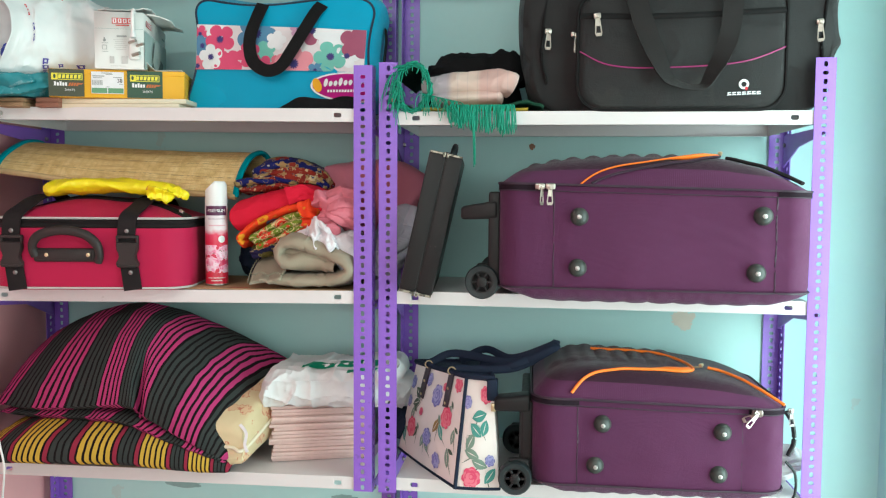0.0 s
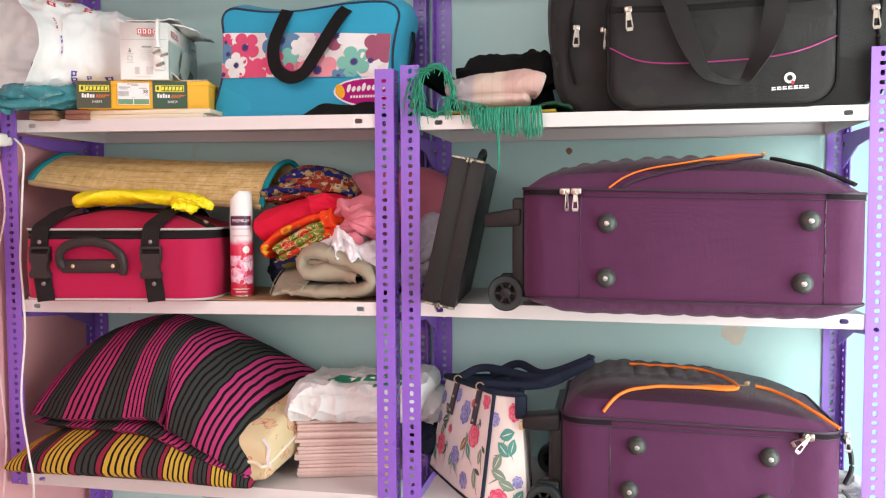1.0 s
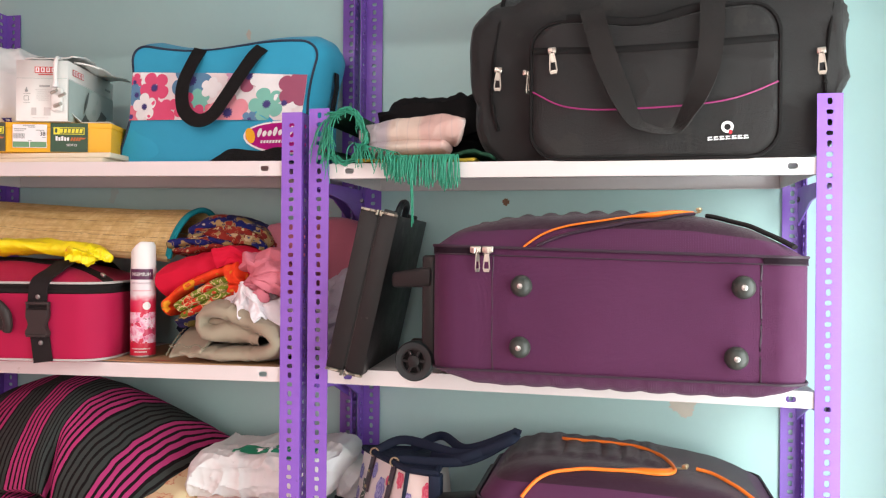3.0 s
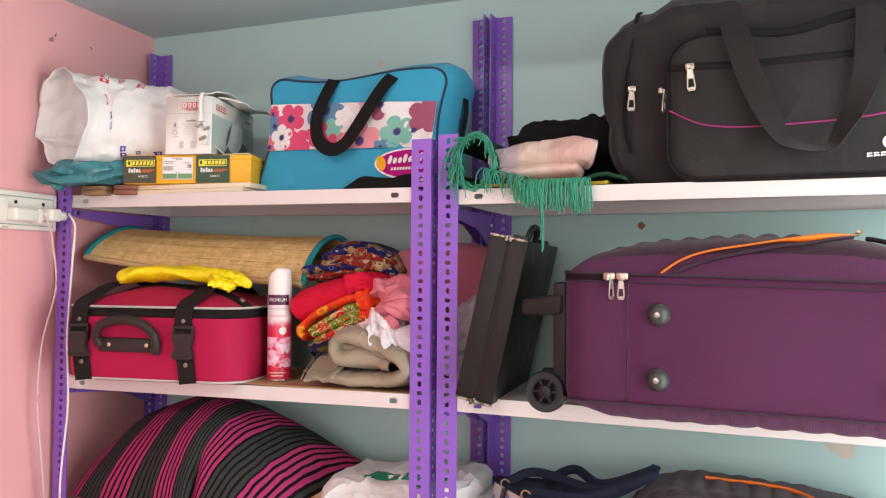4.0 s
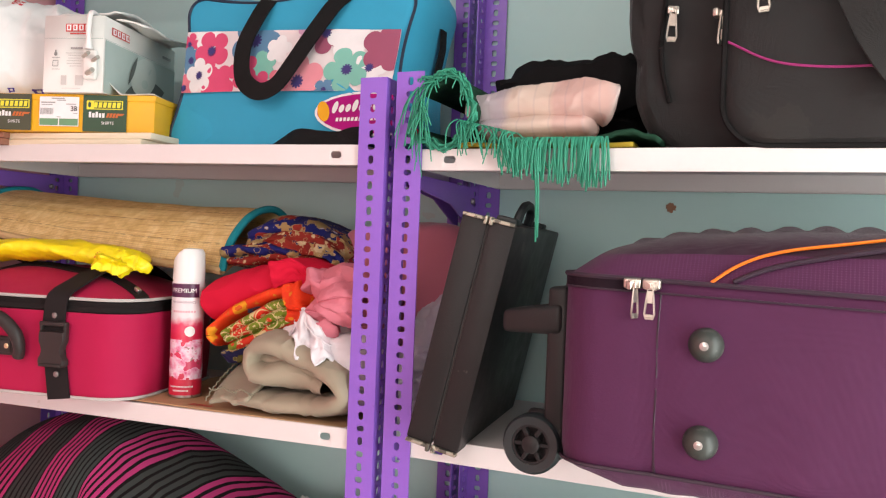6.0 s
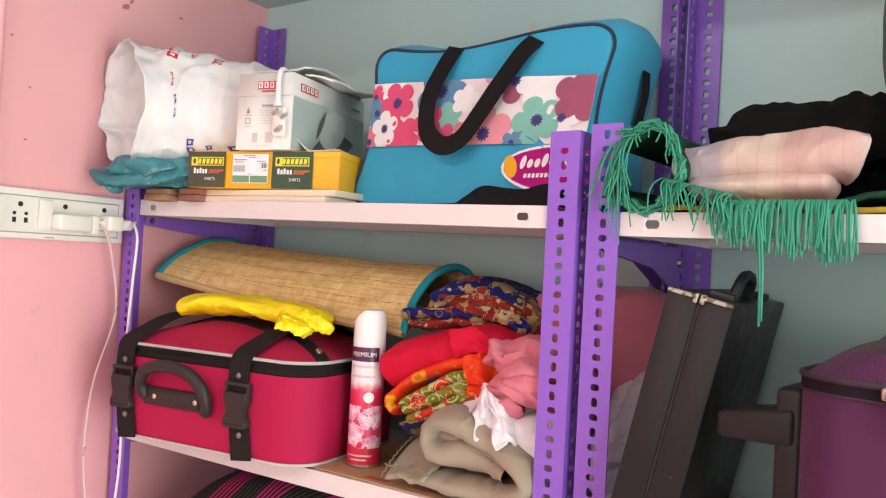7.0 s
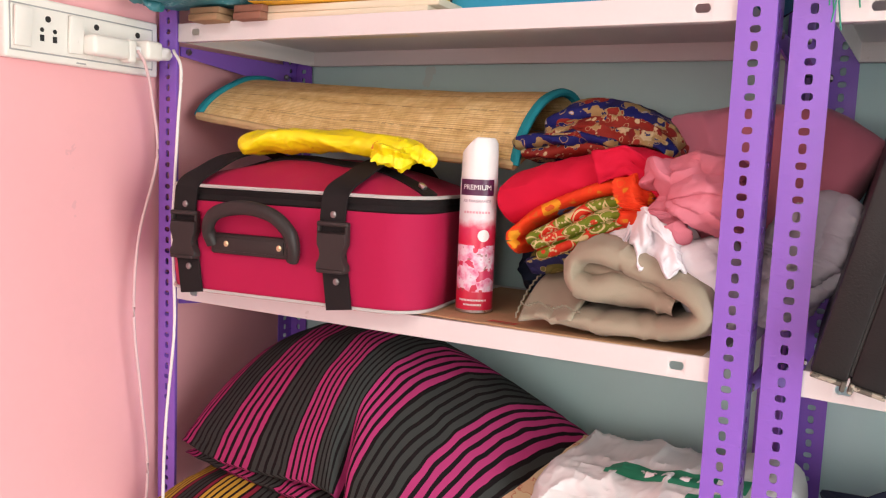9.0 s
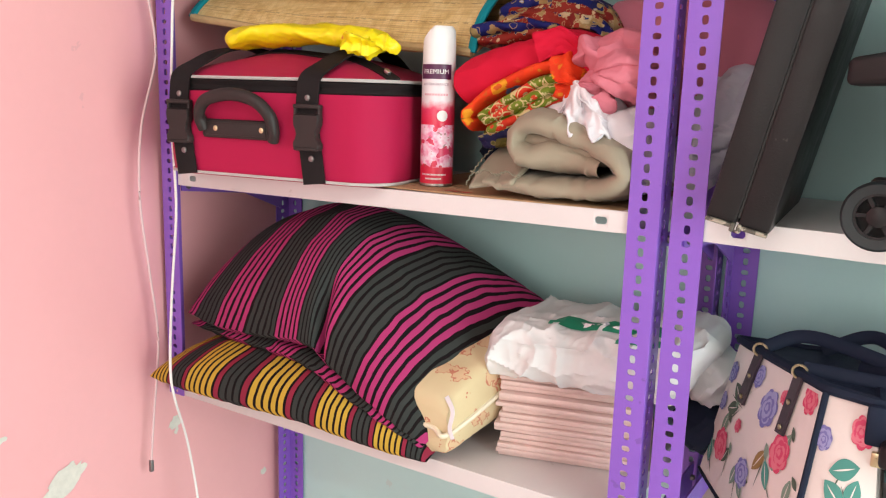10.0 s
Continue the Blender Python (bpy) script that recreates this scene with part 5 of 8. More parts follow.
    decal("badge", [bar(0.414 + 0.0100 * k, 0.0305 + 0.0004 * k, 0.0070, 0.0022, 0.0006) for k in range(7)] + [bar(0.413 + 0.0100 * k, 0.0345 + 0.0004 * k, 0.0074, 0.0020, 0.0006) for k in range(7)] + [bar(0.4110 + 0.0100 * k, 0.0320 + 0.0004 * k, 0.0020, 0.0066, 0.0010) for k in range(7)], lift, M["petal_white"], c, UP)
    decal("badge", [ellipse(0.447, 0.043, 0.003, 0.004)], lambda x, y: fb(x, y) + 0.003, M["crimson_ink"], c, UP)


travel_bag()


# ---- boxes, books and plastic on the top shelf ----
def paper_books():
    for x, y, w, d, z, th, mat, lab, turn in (
            (-0.880, -0.035, 0.060, 0.15, 0, 0.011, "brown_card", "brown cardboard book lying under a box", 3),
            (-0.880, -0.032, 0.060, 0.15, 0.0115, 0.010, "brown_card", "brown cardboard book lying under a box", 5),
            (-0.796, -0.022, 0.055, 0.15, 0, 0.011, "red_card", "worn red-brown book lying under a box", 2),
            (-0.796, -0.020, 0.055, 0.15, 0.0115, 0.011, "red_card", "worn red-brown book lying under a box", 4),
            (-0.756, -0.004, 0.29, 0.20, 0, 0.0105, "cream", "cream paper-bound book lying flat", 4),
            (-0.752, -0.002, 0.30, 0.20, 0.011, 0.011, "cream", "cream paper-bound book lying flat", 5)):
        solo("book", rbox(0, w, 0, d, 0, th, 0.002, 2), M[mat], lab, "book", pose(x, y, L1 + 0.0005 + z, 0, 0, turn), "books on the top shelf")


M["brown_card"] = plain("brown_card", (0.30, 0.17, 0.09), 0.7, var=0.2, vscale=30)
M["red_card"] = plain("red_brown_card", (0.24, 0.10, 0.065), 0.7, var=0.2, vscale=30)
paper_books()
for key, col in (("box_green", (0.025, 0.075, 0.04)), ("box_olive", (0.055, 0.062, 0.035)), ("box_yellow", (0.80, 0.42, 0.015)), ("carton_white", (0.80, 0.78, 0.76)), ("carton_grey", (0.42, 0.50, 0.48)), ("carton_dark", (0.10, 0.115, 0.11)), ("carton_pale", (0.50, 0.55, 0.53)), ("print_pale", (0.58, 0.55, 0.54)), ("lemon", (0.80, 0.72, 0.05)), ("print_grey", (0.35, 0.35, 0.35)), ("brick_red", (0.55, 0.05, 0.05)), ("rust_ink", (0.5, 0.13, 0.03)), ("label_green", (0.14, 0.30, 0.16))):
    M[key] = plain(key, col, 0.45, var=0.06, vscale=18, bump=0.06)


def shirt_box():
    m = pose(-0.757, -0.030, L1 + 0.0235, 0, 0, 14.7)
    c = thing("shirt_box", "flat green and yellow cardboard shirt box on books", "box", m)
    w, d, h = 0.300, 0.15, 0.064
    part("box", rbox(0, w, 0, d, 0, h - 0.010, 0.002, 2), M["box_yellow"], c)
    part("lid", rbox(-0.001, w + 0.001, -0.001, d + 0.001, h - 0.011, h, 0.0015, 2), M["box_yellow"], c)
    flat = lambda x, y: 0.0022
    a, b, e = 0.262 * w, 0.575 * w, 0.838 * w
    decal("printed_panel", [bar(a / 2, h / 2, a - 0.001, h - 0.002)], flat, M["box_olive"], c, UP)
    decal("printed_panel", [bar((b + e) / 2, h / 2, e - b, h - 0.002)], flat, M["box_green"], c, UP)
    up3, up4 = (lambda x, y: 0.0030), (lambda x, y: 0.0036)
    for x, k in ((a * 0.52, 1.0), ((b + e) / 2, 0.96)):
        decal("printed_mark", [bar(x, 0.0460, 0.068 * k, 0.0150)], up3, M["lemon"], c, UP)
        decal("printed_mark", [bar(x + 0.006, 0.0460, 0.052 * k, 0.0120)], up4, M["box_green"], c, UP)
        decal("printed_mark", [bar(x - 0.0155 + 0.0086 * n * k, 0.0460, 0.0060, 0.0088, 0.0006) for n in range(6)], lambda x, y: 0.0042, M["lemon"], c, UP)
        decal("printed_mark", [ellipse(x - 0.027, 0.0465, 0.0028, 0.0050)], up4, M["box_green"], c, UP)
        decal("printed_mark", [bar(x - 0.026 + 0.0060 * n, 0.0285 + (0.0012 if n in (0, 2) else 0), 0.0044, 0.0075 + (0.002 if n in (0, 2) else 0)) for n in range(5)], up3, M["petal_white"], c, UP)
        decal("printed_mark", [bar(x + 0.006 + 0.0056 * n, 0.0285, 0.0042, 0.0075, 0.0014) for n in range(4)] + [bar(x + 0.029, 0.0300, 0.010, 0.0035, 0.002)], up3, M["rust_ink"], c, UP)
        bm = words("SHIRTS", 0.0072)
        bm.transform(UP @ pose(x + 0.006, 0.0155, 0.0032))
        part("printed_word", bm, M["petal_white"], c)
    x = (a + b) / 2 + 0.004
    decal("paper_label", [bar(x, 0.0340, 0.072, 0.050)], up3, M["petal_white"], c, UP)
    decal("printed_mark", [bar(x - 0.018, 0.0160, 0.034, 0.0115), bar(x + 0.018, 0.0160, 0.034, 0.0115)], up4, M["label_green"], c, UP)
    decal("printed_mark", [bar(x - 0.033 + 0.0020 * n, 0.0340, 0.0008 + 0.0005 * (n % 3 == 0), 0.011) for n in range(12)], up4, M["print_grey"], c, UP)
    decal("printed_mark", [bar(x - 0.002, 0.0560, 0.024, 0.0018), bar(x + 0.004, 0.0530, 0.016, 0.0016), bar(x - 0.020, 0.0490, 0.026, 0.0022), bar(x - 0.022, 0.0450, 0.020, 0.0014), bar(x + 0.022, 0.0465, 0.018, 0.0016), bar(x + 0.030, 0.0310, 0.008, 0.0012), bar(x, 0.0245, 0.008, 0.0012)], up4, M["print_grey"], c, UP)
    bm = words("38", 0.0125)
    bm.transform(UP @ pose(x + 0.027, 0.0385, 0.0040))
    part("printed_word", bm, M["dark_gap"], c)
    # a torn white flap of paper that lies on the lid
    paper = surf(lambda u, v: (0.195 + 0.10 * u, 0.004 + 0.05 * v, h + 0.001 + 0.022 * max(0, 1 - abs(u - 0.18) * 4.5) * (1 - v) + 0.003 * u * (1 - v)), 26, 8)
    ob = solo("paper_flap", paper, M["carton_white"], "torn white paper lying on the shirt box", "paper", m)
    ob.modifiers.new("thickness", "SOLIDIFY").thickness = 0.0012


shirt_box()


def carton():
    m = pose(-0.652, -0.016, L1 + 0.0885, 0, 0, 14)
    c = thing("carton", "white and grey-green cardboard appliance carton with an open flap", "box", m)
    w, d, h = 0.108, 0.252, 0.129
    shell = loft([[(0, 0, 0), (w, 0, 0), (w, d, 0), (0, d, 0)], [(0, 0, h), (w, 0, h), (w, d, h), (0, d, h)]])
    for f in [f for f in shell.faces if f.calc_center_median().z > h * 0.9]:
        shell.faces.remove(f)
    ob = part("box", shell, M["carton_white"], c)
    sol = ob.modifiers.new("thickness", "SOLIDIFY")
    sol.thickness, sol.offset = 0.003, -1
    # dark block added in the hollow, its colour standing in for the shade within
    part("inside", rbox(0.004, w - 0.004, 0.004, d - 0.004, 0.005, h - 0.03, 0.002, 1), M["dark_gap"], c)
    right = pose(w, 0, 0, 0, 0, 90) @ UP
    flat, up2, up3 = (lambda x, y: 0.0014), (lambda x, y: 0.0020), (lambda x, y: 0.0026)
    # the tuck flap's lower edge: its step's shade painted as a thin line round both faces
    for mm, wide, tilt in ((UP, w, 0.0), (right, d, 0.0)):
        decal("printed_mark", [bar(wide / 2, 0.0905, wide - 0.002, 0.0007)], flat, M["carton_grey"], c, mm)
    decal("printed_panel", [bar(d / 2 + 0.001, 0.045, d - 0.002, 0.088)], flat, M["carton_grey"], c, right)
    # the pictured appliance: a pale rounded body over a dark curved foot
    decal("printed_panel", [leaf(d * 0.55, 0.024, 0.150, 0.026, 12)], up2, M["carton_dark"], c, right)
    decal("printed_panel", [ellipse(d * 0.52, 0.052, 0.048, 0.033, 24)], up3, M["carton_pale"], c, right)
    decal("printed_panel", [leaf(d * 0.36, 0.056, 0.064, 0.006, 62)], lambda x, y: 0.0032, M["carton_dark"], c, right)
    decal("printed_panel", [ellipse(d * 0.60, 0.066, 0.008, 0.003, 50), ellipse(d * 0.53, 0.040, 0.012, 0.008, 10)], lambda x, y: 0.0032, M["carton_grey"], c, right)
    for mm, x, y, k in ((UP, 0.062, 0.1085, 1.0), (right, 0.050, 0.1085, 1.25)):
        decal("printed_mark", [bar(x, y, 0.046 * k, 0.0135)], flat, M["brick_red"], c, mm)
        decal("printed_mark", [bar(x + (-0.0168 + 0.0112 * n) * k, y, 0.0080 * k, 0.0098) for n in range(4)], up2, M["petal_white"], c, mm)
        decal("printed_mark", [bar(x + (-0.0168 + 0.0112 * n) * k, y, 0.0028 * k, 0.0060) for n in range(4)], up3, M["brick_red"], c, mm)
    decal("printed_mark", [bar(0.062, 0.0985, 0.030, 0.0022)], flat, M["brick_red"], c, UP)
    marks = [bar(0.060, 0.074, 0.022, 0.0034), bar(0.022, 0.066, 0.003, 0.010), bar(0.022, 0.064, 0.006, 0.005), bar(0.023, 0.058, 0.014, 0.0008)]
    marks += [bar(0.022, 0.0528, 0.010, 0.0010), bar(0.022, 0.0438, 0.010, 0.0010), bar(0.0172, 0.0483, 0.0010, 0.0090), bar(0.0268, 0.0483, 0.0010, 0.0090), bar(0.023, 0.0385, 0.014, 0.0008)]
    decal("printed_mark", marks, flat, M["print_grey"], c, UP)
    decal("printed_mark", [bar(0.056 + 0.002 * (n % 2), 0.066 - 0.0044 * n, 0.030 - 0.004 * (n % 3), 0.0008) for n in range(6)] + [bar(0.038, 0.020, 0.010, 0.016), bar(0.066, 0.020, 0.014, 0.017), bar(0.052, 0.0065, 0.034, 0.0008)], flat, M["print_pale"], c, UP)
    decal("printed_mark", [bar(d * 0.86, 0.1065, 0.034, 0.0050)], flat, M["print_grey"], c, right)
    # the lid's flaps, pushed open
    for lid, lab in ((surf(lambda u, v: (w * u - 0.004 + 0.012 * v * math.sin(3 * u), d * 0.98 - d * 0.80 * v, h + 0.004 + 0.026 * math.sin(math.pi * v * 0.80) * (0.65 + 0.35 * u) + 0.004 * noise.noise((u * 5, v * 5, 0))), 10, 12), "bent open cardboard flap"),
                     (surf(lambda u, v: (w - 0.004 + 0.052 * v, d * (0.16 + 0.80 * u), h + 0.006 + 0.010 * v * u - 0.012 * v * v + 0.003 * math.sin(9 * u)), 12, 6), "torn side flap")):
        fl = part("flap", lid, M["carton_white"], c, lab)
        fl.modifiers.new("thickness", "SOLIDIFY").thickness = 0.003
    # a white plug on its lead hanging over the corner
    p = thing("mains_plug", "white three-pin plug and lead hanging over the carton", "plug", m)
    x = w * 0.80
    part("lead", tube(smooth_line([(x - 0.002, 0.06, h - 0.010), (x - 0.002, 0.02, h + 0.004), (x, -0.005, h + 0.003), (x, -0.011, h - 0.02), (x + 0.001, -0.012, 0.078)], 6), 0.0042, 10), M["cable"], p)
    part("strain_relief", tube([(x + 0.001, -0.012, 0.084), (x + 0.001, -0.012, 0.070)], [0.0042, 0.0070], 10), M["cap_white"], p, "ribbed cable sleeve")
    part("plug_body", rbox(x - 0.009, x + 0.015, -0.0125, -0.002, 0.020, 0.070, 0.0048, 3), M["carton_white"], p, "white plug body")
    for dx, dz, r in ((0.004, 0.030, 0.0042), (-0.004, 0.058, 0.0033), (0.013, 0.051, 0.0033)):
        part("pin", tube([(x + dx - 0.004, -0.011, dz), (x + dx + 0.014, -0.026, dz + 0.003)], r, 12), M["nickel"], p, "round metal pin")


carton()


def carrier_bag():
    """White printed film bag lying on its side with its mouth open towards the wall."""
    c = thing("carrier_bag", "white plastic carrier bag with red and violet print", "plastic bag")

    def fn(u, v):
        a = v * math.tau
        ca, sa = math.cos(a), math.sin(a)
        # v: 0 front, 0.25 top, 0.5 back, 0.75 bottom
        cx, cy, cz = -0.918 + 0.235 * u, -0.085 + 0.190 * u, 1.812 - 0.016 * u
        front = max(0, ca)
        x = cx + (0.105 if ca > 0 else 0.072) * ca * (1 - u) ** 1.6 - 0.012 * (1 - u) * abs(sa) + 0.030 * (1 - u) ** 2 * noise.noise((ca * 1.7, sa * 1.7, 4))
        y = cy - 0.056 * ca * min(1, 0.12 + 1.1 * u) + 0.012 * (1 - u) * abs(sa)
        hz = (0.106 if ca > -0.3 else 0.106 - 0.030 * (1 - u) * (-ca - 0.3)) - 0.022 * u
        z = cz + hz * math.copysign(abs(sa) ** 0.75, sa) - 0.030 * max(0, -sa) * front * (1 - u) - 0.035 * max(0, -ca) * (1 - u) ** 2 * (1 + sa) + 0.055 * (1 - u) ** 2 * max(0, -sa) * max(0, 0.3 - ca)
        p = Vector((x, y, z))
        k = 0.010 * ridge((p.x * 0.7, p.y, p.z), 13, 2) + 0.006 * ridge(p, 30, 6) + 0.002 * ridge(p, 75, 3)
        p += Vector((0, -k * ca, k * sa))
        lim = left_x(p.y) + 0.004
        return Vector((max(lim, p.x), p.y, p.z))

    ob = part("film", surf(fn, 64, 84, wrap_v=True), M["white_plastic"], c)
    sol = ob.modifiers.new("thickness", "SOLIDIFY")
    sol.thickness = 0.0008
    part("rolled_content", bundle([(-0.862, -0.045, 1.752), (-0.80, 0.01, 1.770), (-0.74, 0.08, 1.78)], 0.026, 0.024, 0.008, 18, 3), M["blue_cloth"], c, "blue cloth inside")

    def on(u, s):
        p = Vector(fn(u, 0.25 - s * 0.5 if s < 0.5 else (0.25 - s * 0.5) % 1.0))
        return p + Vector((-0.0010, -0.0025, 0))

    def strip(mat, u, s0, s1, wide):
        for b0, b1, e0, e1 in ((0.0, 1.0, 0.0, 0.22), (0.05, 0.32, 0.22, 1.0), (0.70, 0.95, 0.22, 0.85), (0.32, 0.70, 0.62, 0.85)):
            bm = surf(lambda a, b: on(u + wide * (b0 + (b1 - b0) * b - 0.5), s0 + (s1 - s0) * (e0 + (e1 - e0) * a)), 4, 3)
            part("printed_mark", bm, M[mat], c)

    for mat, u, s0, wide, gaps in (("crimson_ink", 0.36, 0.10, 0.075, (0.055, 0.055, 0.06)), ("crimson_ink", 0.50, 0.11, 0.05, (0.03, 0.035)), ("crimson_ink", 0.68, 0.13, 0.07, (0.05, 0.03)),
                                   ("crimson_ink", 0.34, 0.36, 0.022, (0.03, 0.02, 0.03)), ("blue_ink", 0.41, 0.48, 0.022, (0.03, 0.04)), ("blue_ink", 0.55, 0.64, 0.060, (0.05, 0.05, 0.06, 0.05)), ("blue_ink", 0.70, 0.68, 0.045, (0.04, 0.05, 0.04)), ("blue_ink", 0.88, 0.68, 0.06, (0.06, 0.05))):
        s = s0
        for g in gaps:
            strip(mat, u, s, s + g * 0.85, wide * 1.1)
            s += g * 0.8 + 0.010


M["blue_cloth"] = plain("blue_cloth", (0.03, 0.06, 0.35), 0.6)
carrier_bag()
teal = thing("folded_cloth", "crumpled teal printed cloth bundle on books", "cloth")
part("wrapped_cloth", bundle([(-0.965, -0.046, L1 + 0.042), (-0.93, -0.042, L1 + 0.044), (-0.87, -0.025, L1 + 0.050), (-0.78, 0.03, L1 + 0.058), (-0.68, 0.09, L1 + 0.062)], 0.060, 0.032, 0.006, 26, 5, 120, 70, ends=0.45, floor_z=L1 + 0.0245, pleats=5, crumple=0.25), M["teal_print"], teal)
part("loose_end", bundle([(-0.975, -0.072, L1 + 0.044), (-0.935, -0.080, L1 + 0.040), (-0.885, -0.080, L1 + 0.031), (-0.83, -0.055, L1 + 0.036)], 0.024, 0.012, 0.004, 26, 15, 90, 50, ends=0.4, pleats=3, crumple=0.3), M["teal_print"], teal, "loose end hanging forward")
part("loose_end", bundle([(-0.925, -0.072, L1 + 0.052), (-0.86, -0.072, L1 + 0.058), (-0.78, -0.040, L1 + 0.058)], 0.028, 0.013, 0.004, 26, 19, 90, 50, ends=0.4, pleats=3, crumple=0.3), M["teal_print"], teal, "loose end hanging forward")
part("hanging_corner", bundle([(-0.915, -0.070, L1 + 0.040), (-0.905, -0.078, L1 + 0.026), (-0.896, -0.080, L1 + 0.008)], 0.016, 0.007, 0.003, 26, 23, 50, 36, ends=0.4, pleats=3, crumple=0.3), M["teal_print"], teal, "corner hanging down")


M["cable_clear"] = plain("pale_cable", (0.72, 0.50, 0.52), 0.45, var=0.06)
M["notebook"] = plain("pale_pink_paper", (0.74, 0.54, 0.51), 0.7, var=0.2, vscale=30, bump=0.3, bscale=260)
M["filler"] = plain("wall_filler", (0.66, 0.60, 0.52), 0.7, var=0.1, vscale=30)
M["smudge"] = plain("smudged_pink_paint", (0.44, 0.20, 0.21), 0.7, var=0.3, vscale=90)
M["scuff"] = plain("scuffed_paint", (0.28, 0.40, 0.39), 0.7, var=0.2, vscale=60)


# ---- small things on the top right shelf ----
def towel():
    m, nt, b = base_mat("checked_towel", 0.85)
    co = coords(nt)
    sep = nt.nodes.new("ShaderNodeSeparateXYZ")
    nt.links.new(co, sep.inputs[0])
    f = maths(nt, "MULTIPLY_ADD", sep.outputs[0], 4.2, -0.36)
    c = ramp(nt, f, [(0.0, (0.60, 0.50, 0.50)), (0.28, (0.50, 0.42, 0.47)), (0.34, (0.68, 0.54, 0.47)), (0.58, (0.70, 0.54, 0.46)), (0.61, (0.64, 0.42, 0.38)), (0.9, (0.62, 0.40, 0.36)), (0.97, (0.58, 0.46, 0.44))])
    line = maths(nt, "LESS_THAN", maths(nt, "FRACT", maths(nt, "MULTIPLY", sep.outputs[0], 45.0)), 0.12)
    c = mixed(nt, maths(nt, "MULTIPLY", line, 0.18), c, (0.35, 0.28, 0.33))
    nt.links.new(c, b.inputs["Base Color"])
    bumped(nt, b, weave(nt, co, 420), 0.5, 0.0008)
    top = bundle([(0.100, 0.085, R1 + 0.058), (0.15, 0.070, R1 + 0.059), (0.21, 0.060, R1 + 0.061), (0.275, 0.055, R1 + 0.066), (0.302, 0.06, R1 + 0.060)], 0.054, 0.028, 0.0035, 12, 3, 80, 56, squash=0.9, ends=0.10, pleats=2, crumple=0.5)
    merge(top, bundle([(0.12, 0.075, R1 + 0.034), (0.20, 0.055, R1 + 0.032), (0.28, 0.06, R1 + 0.034)], 0.053, 0.018, 0.003, 12, 5, 60, 40, ends=0.12, pleats=2, crumple=0.4))
    solo("towel", top, m, "folded pale towel with pink and cream checks", "towel")


towel()
solo("black_cloth", bundle([(0.095, 0.22, R1 + 0.092), (0.16, 0.20, R1 + 0.096), (0.24, 0.20, R1 + 0.104), (0.33, 0.20, R1 + 0.128)], 0.065, 0.048, 0.010, 20, 9, 52, 30, ends=0.2), M["black_cotton"], "crumpled black cloth behind a folded towel", "cloth")
solo("black_cloth", bundle([(0.095, 0.24, R1 + 0.040), (0.2, 0.235, R1 + 0.044), (0.32, 0.235, R1 + 0.046)], 0.07, 0.044, 0.008, 18, 2, 40, 26, ends=0.15, floor_z=R1), M["black_cotton"], "folded black cloth on the white shelf", "cloth")


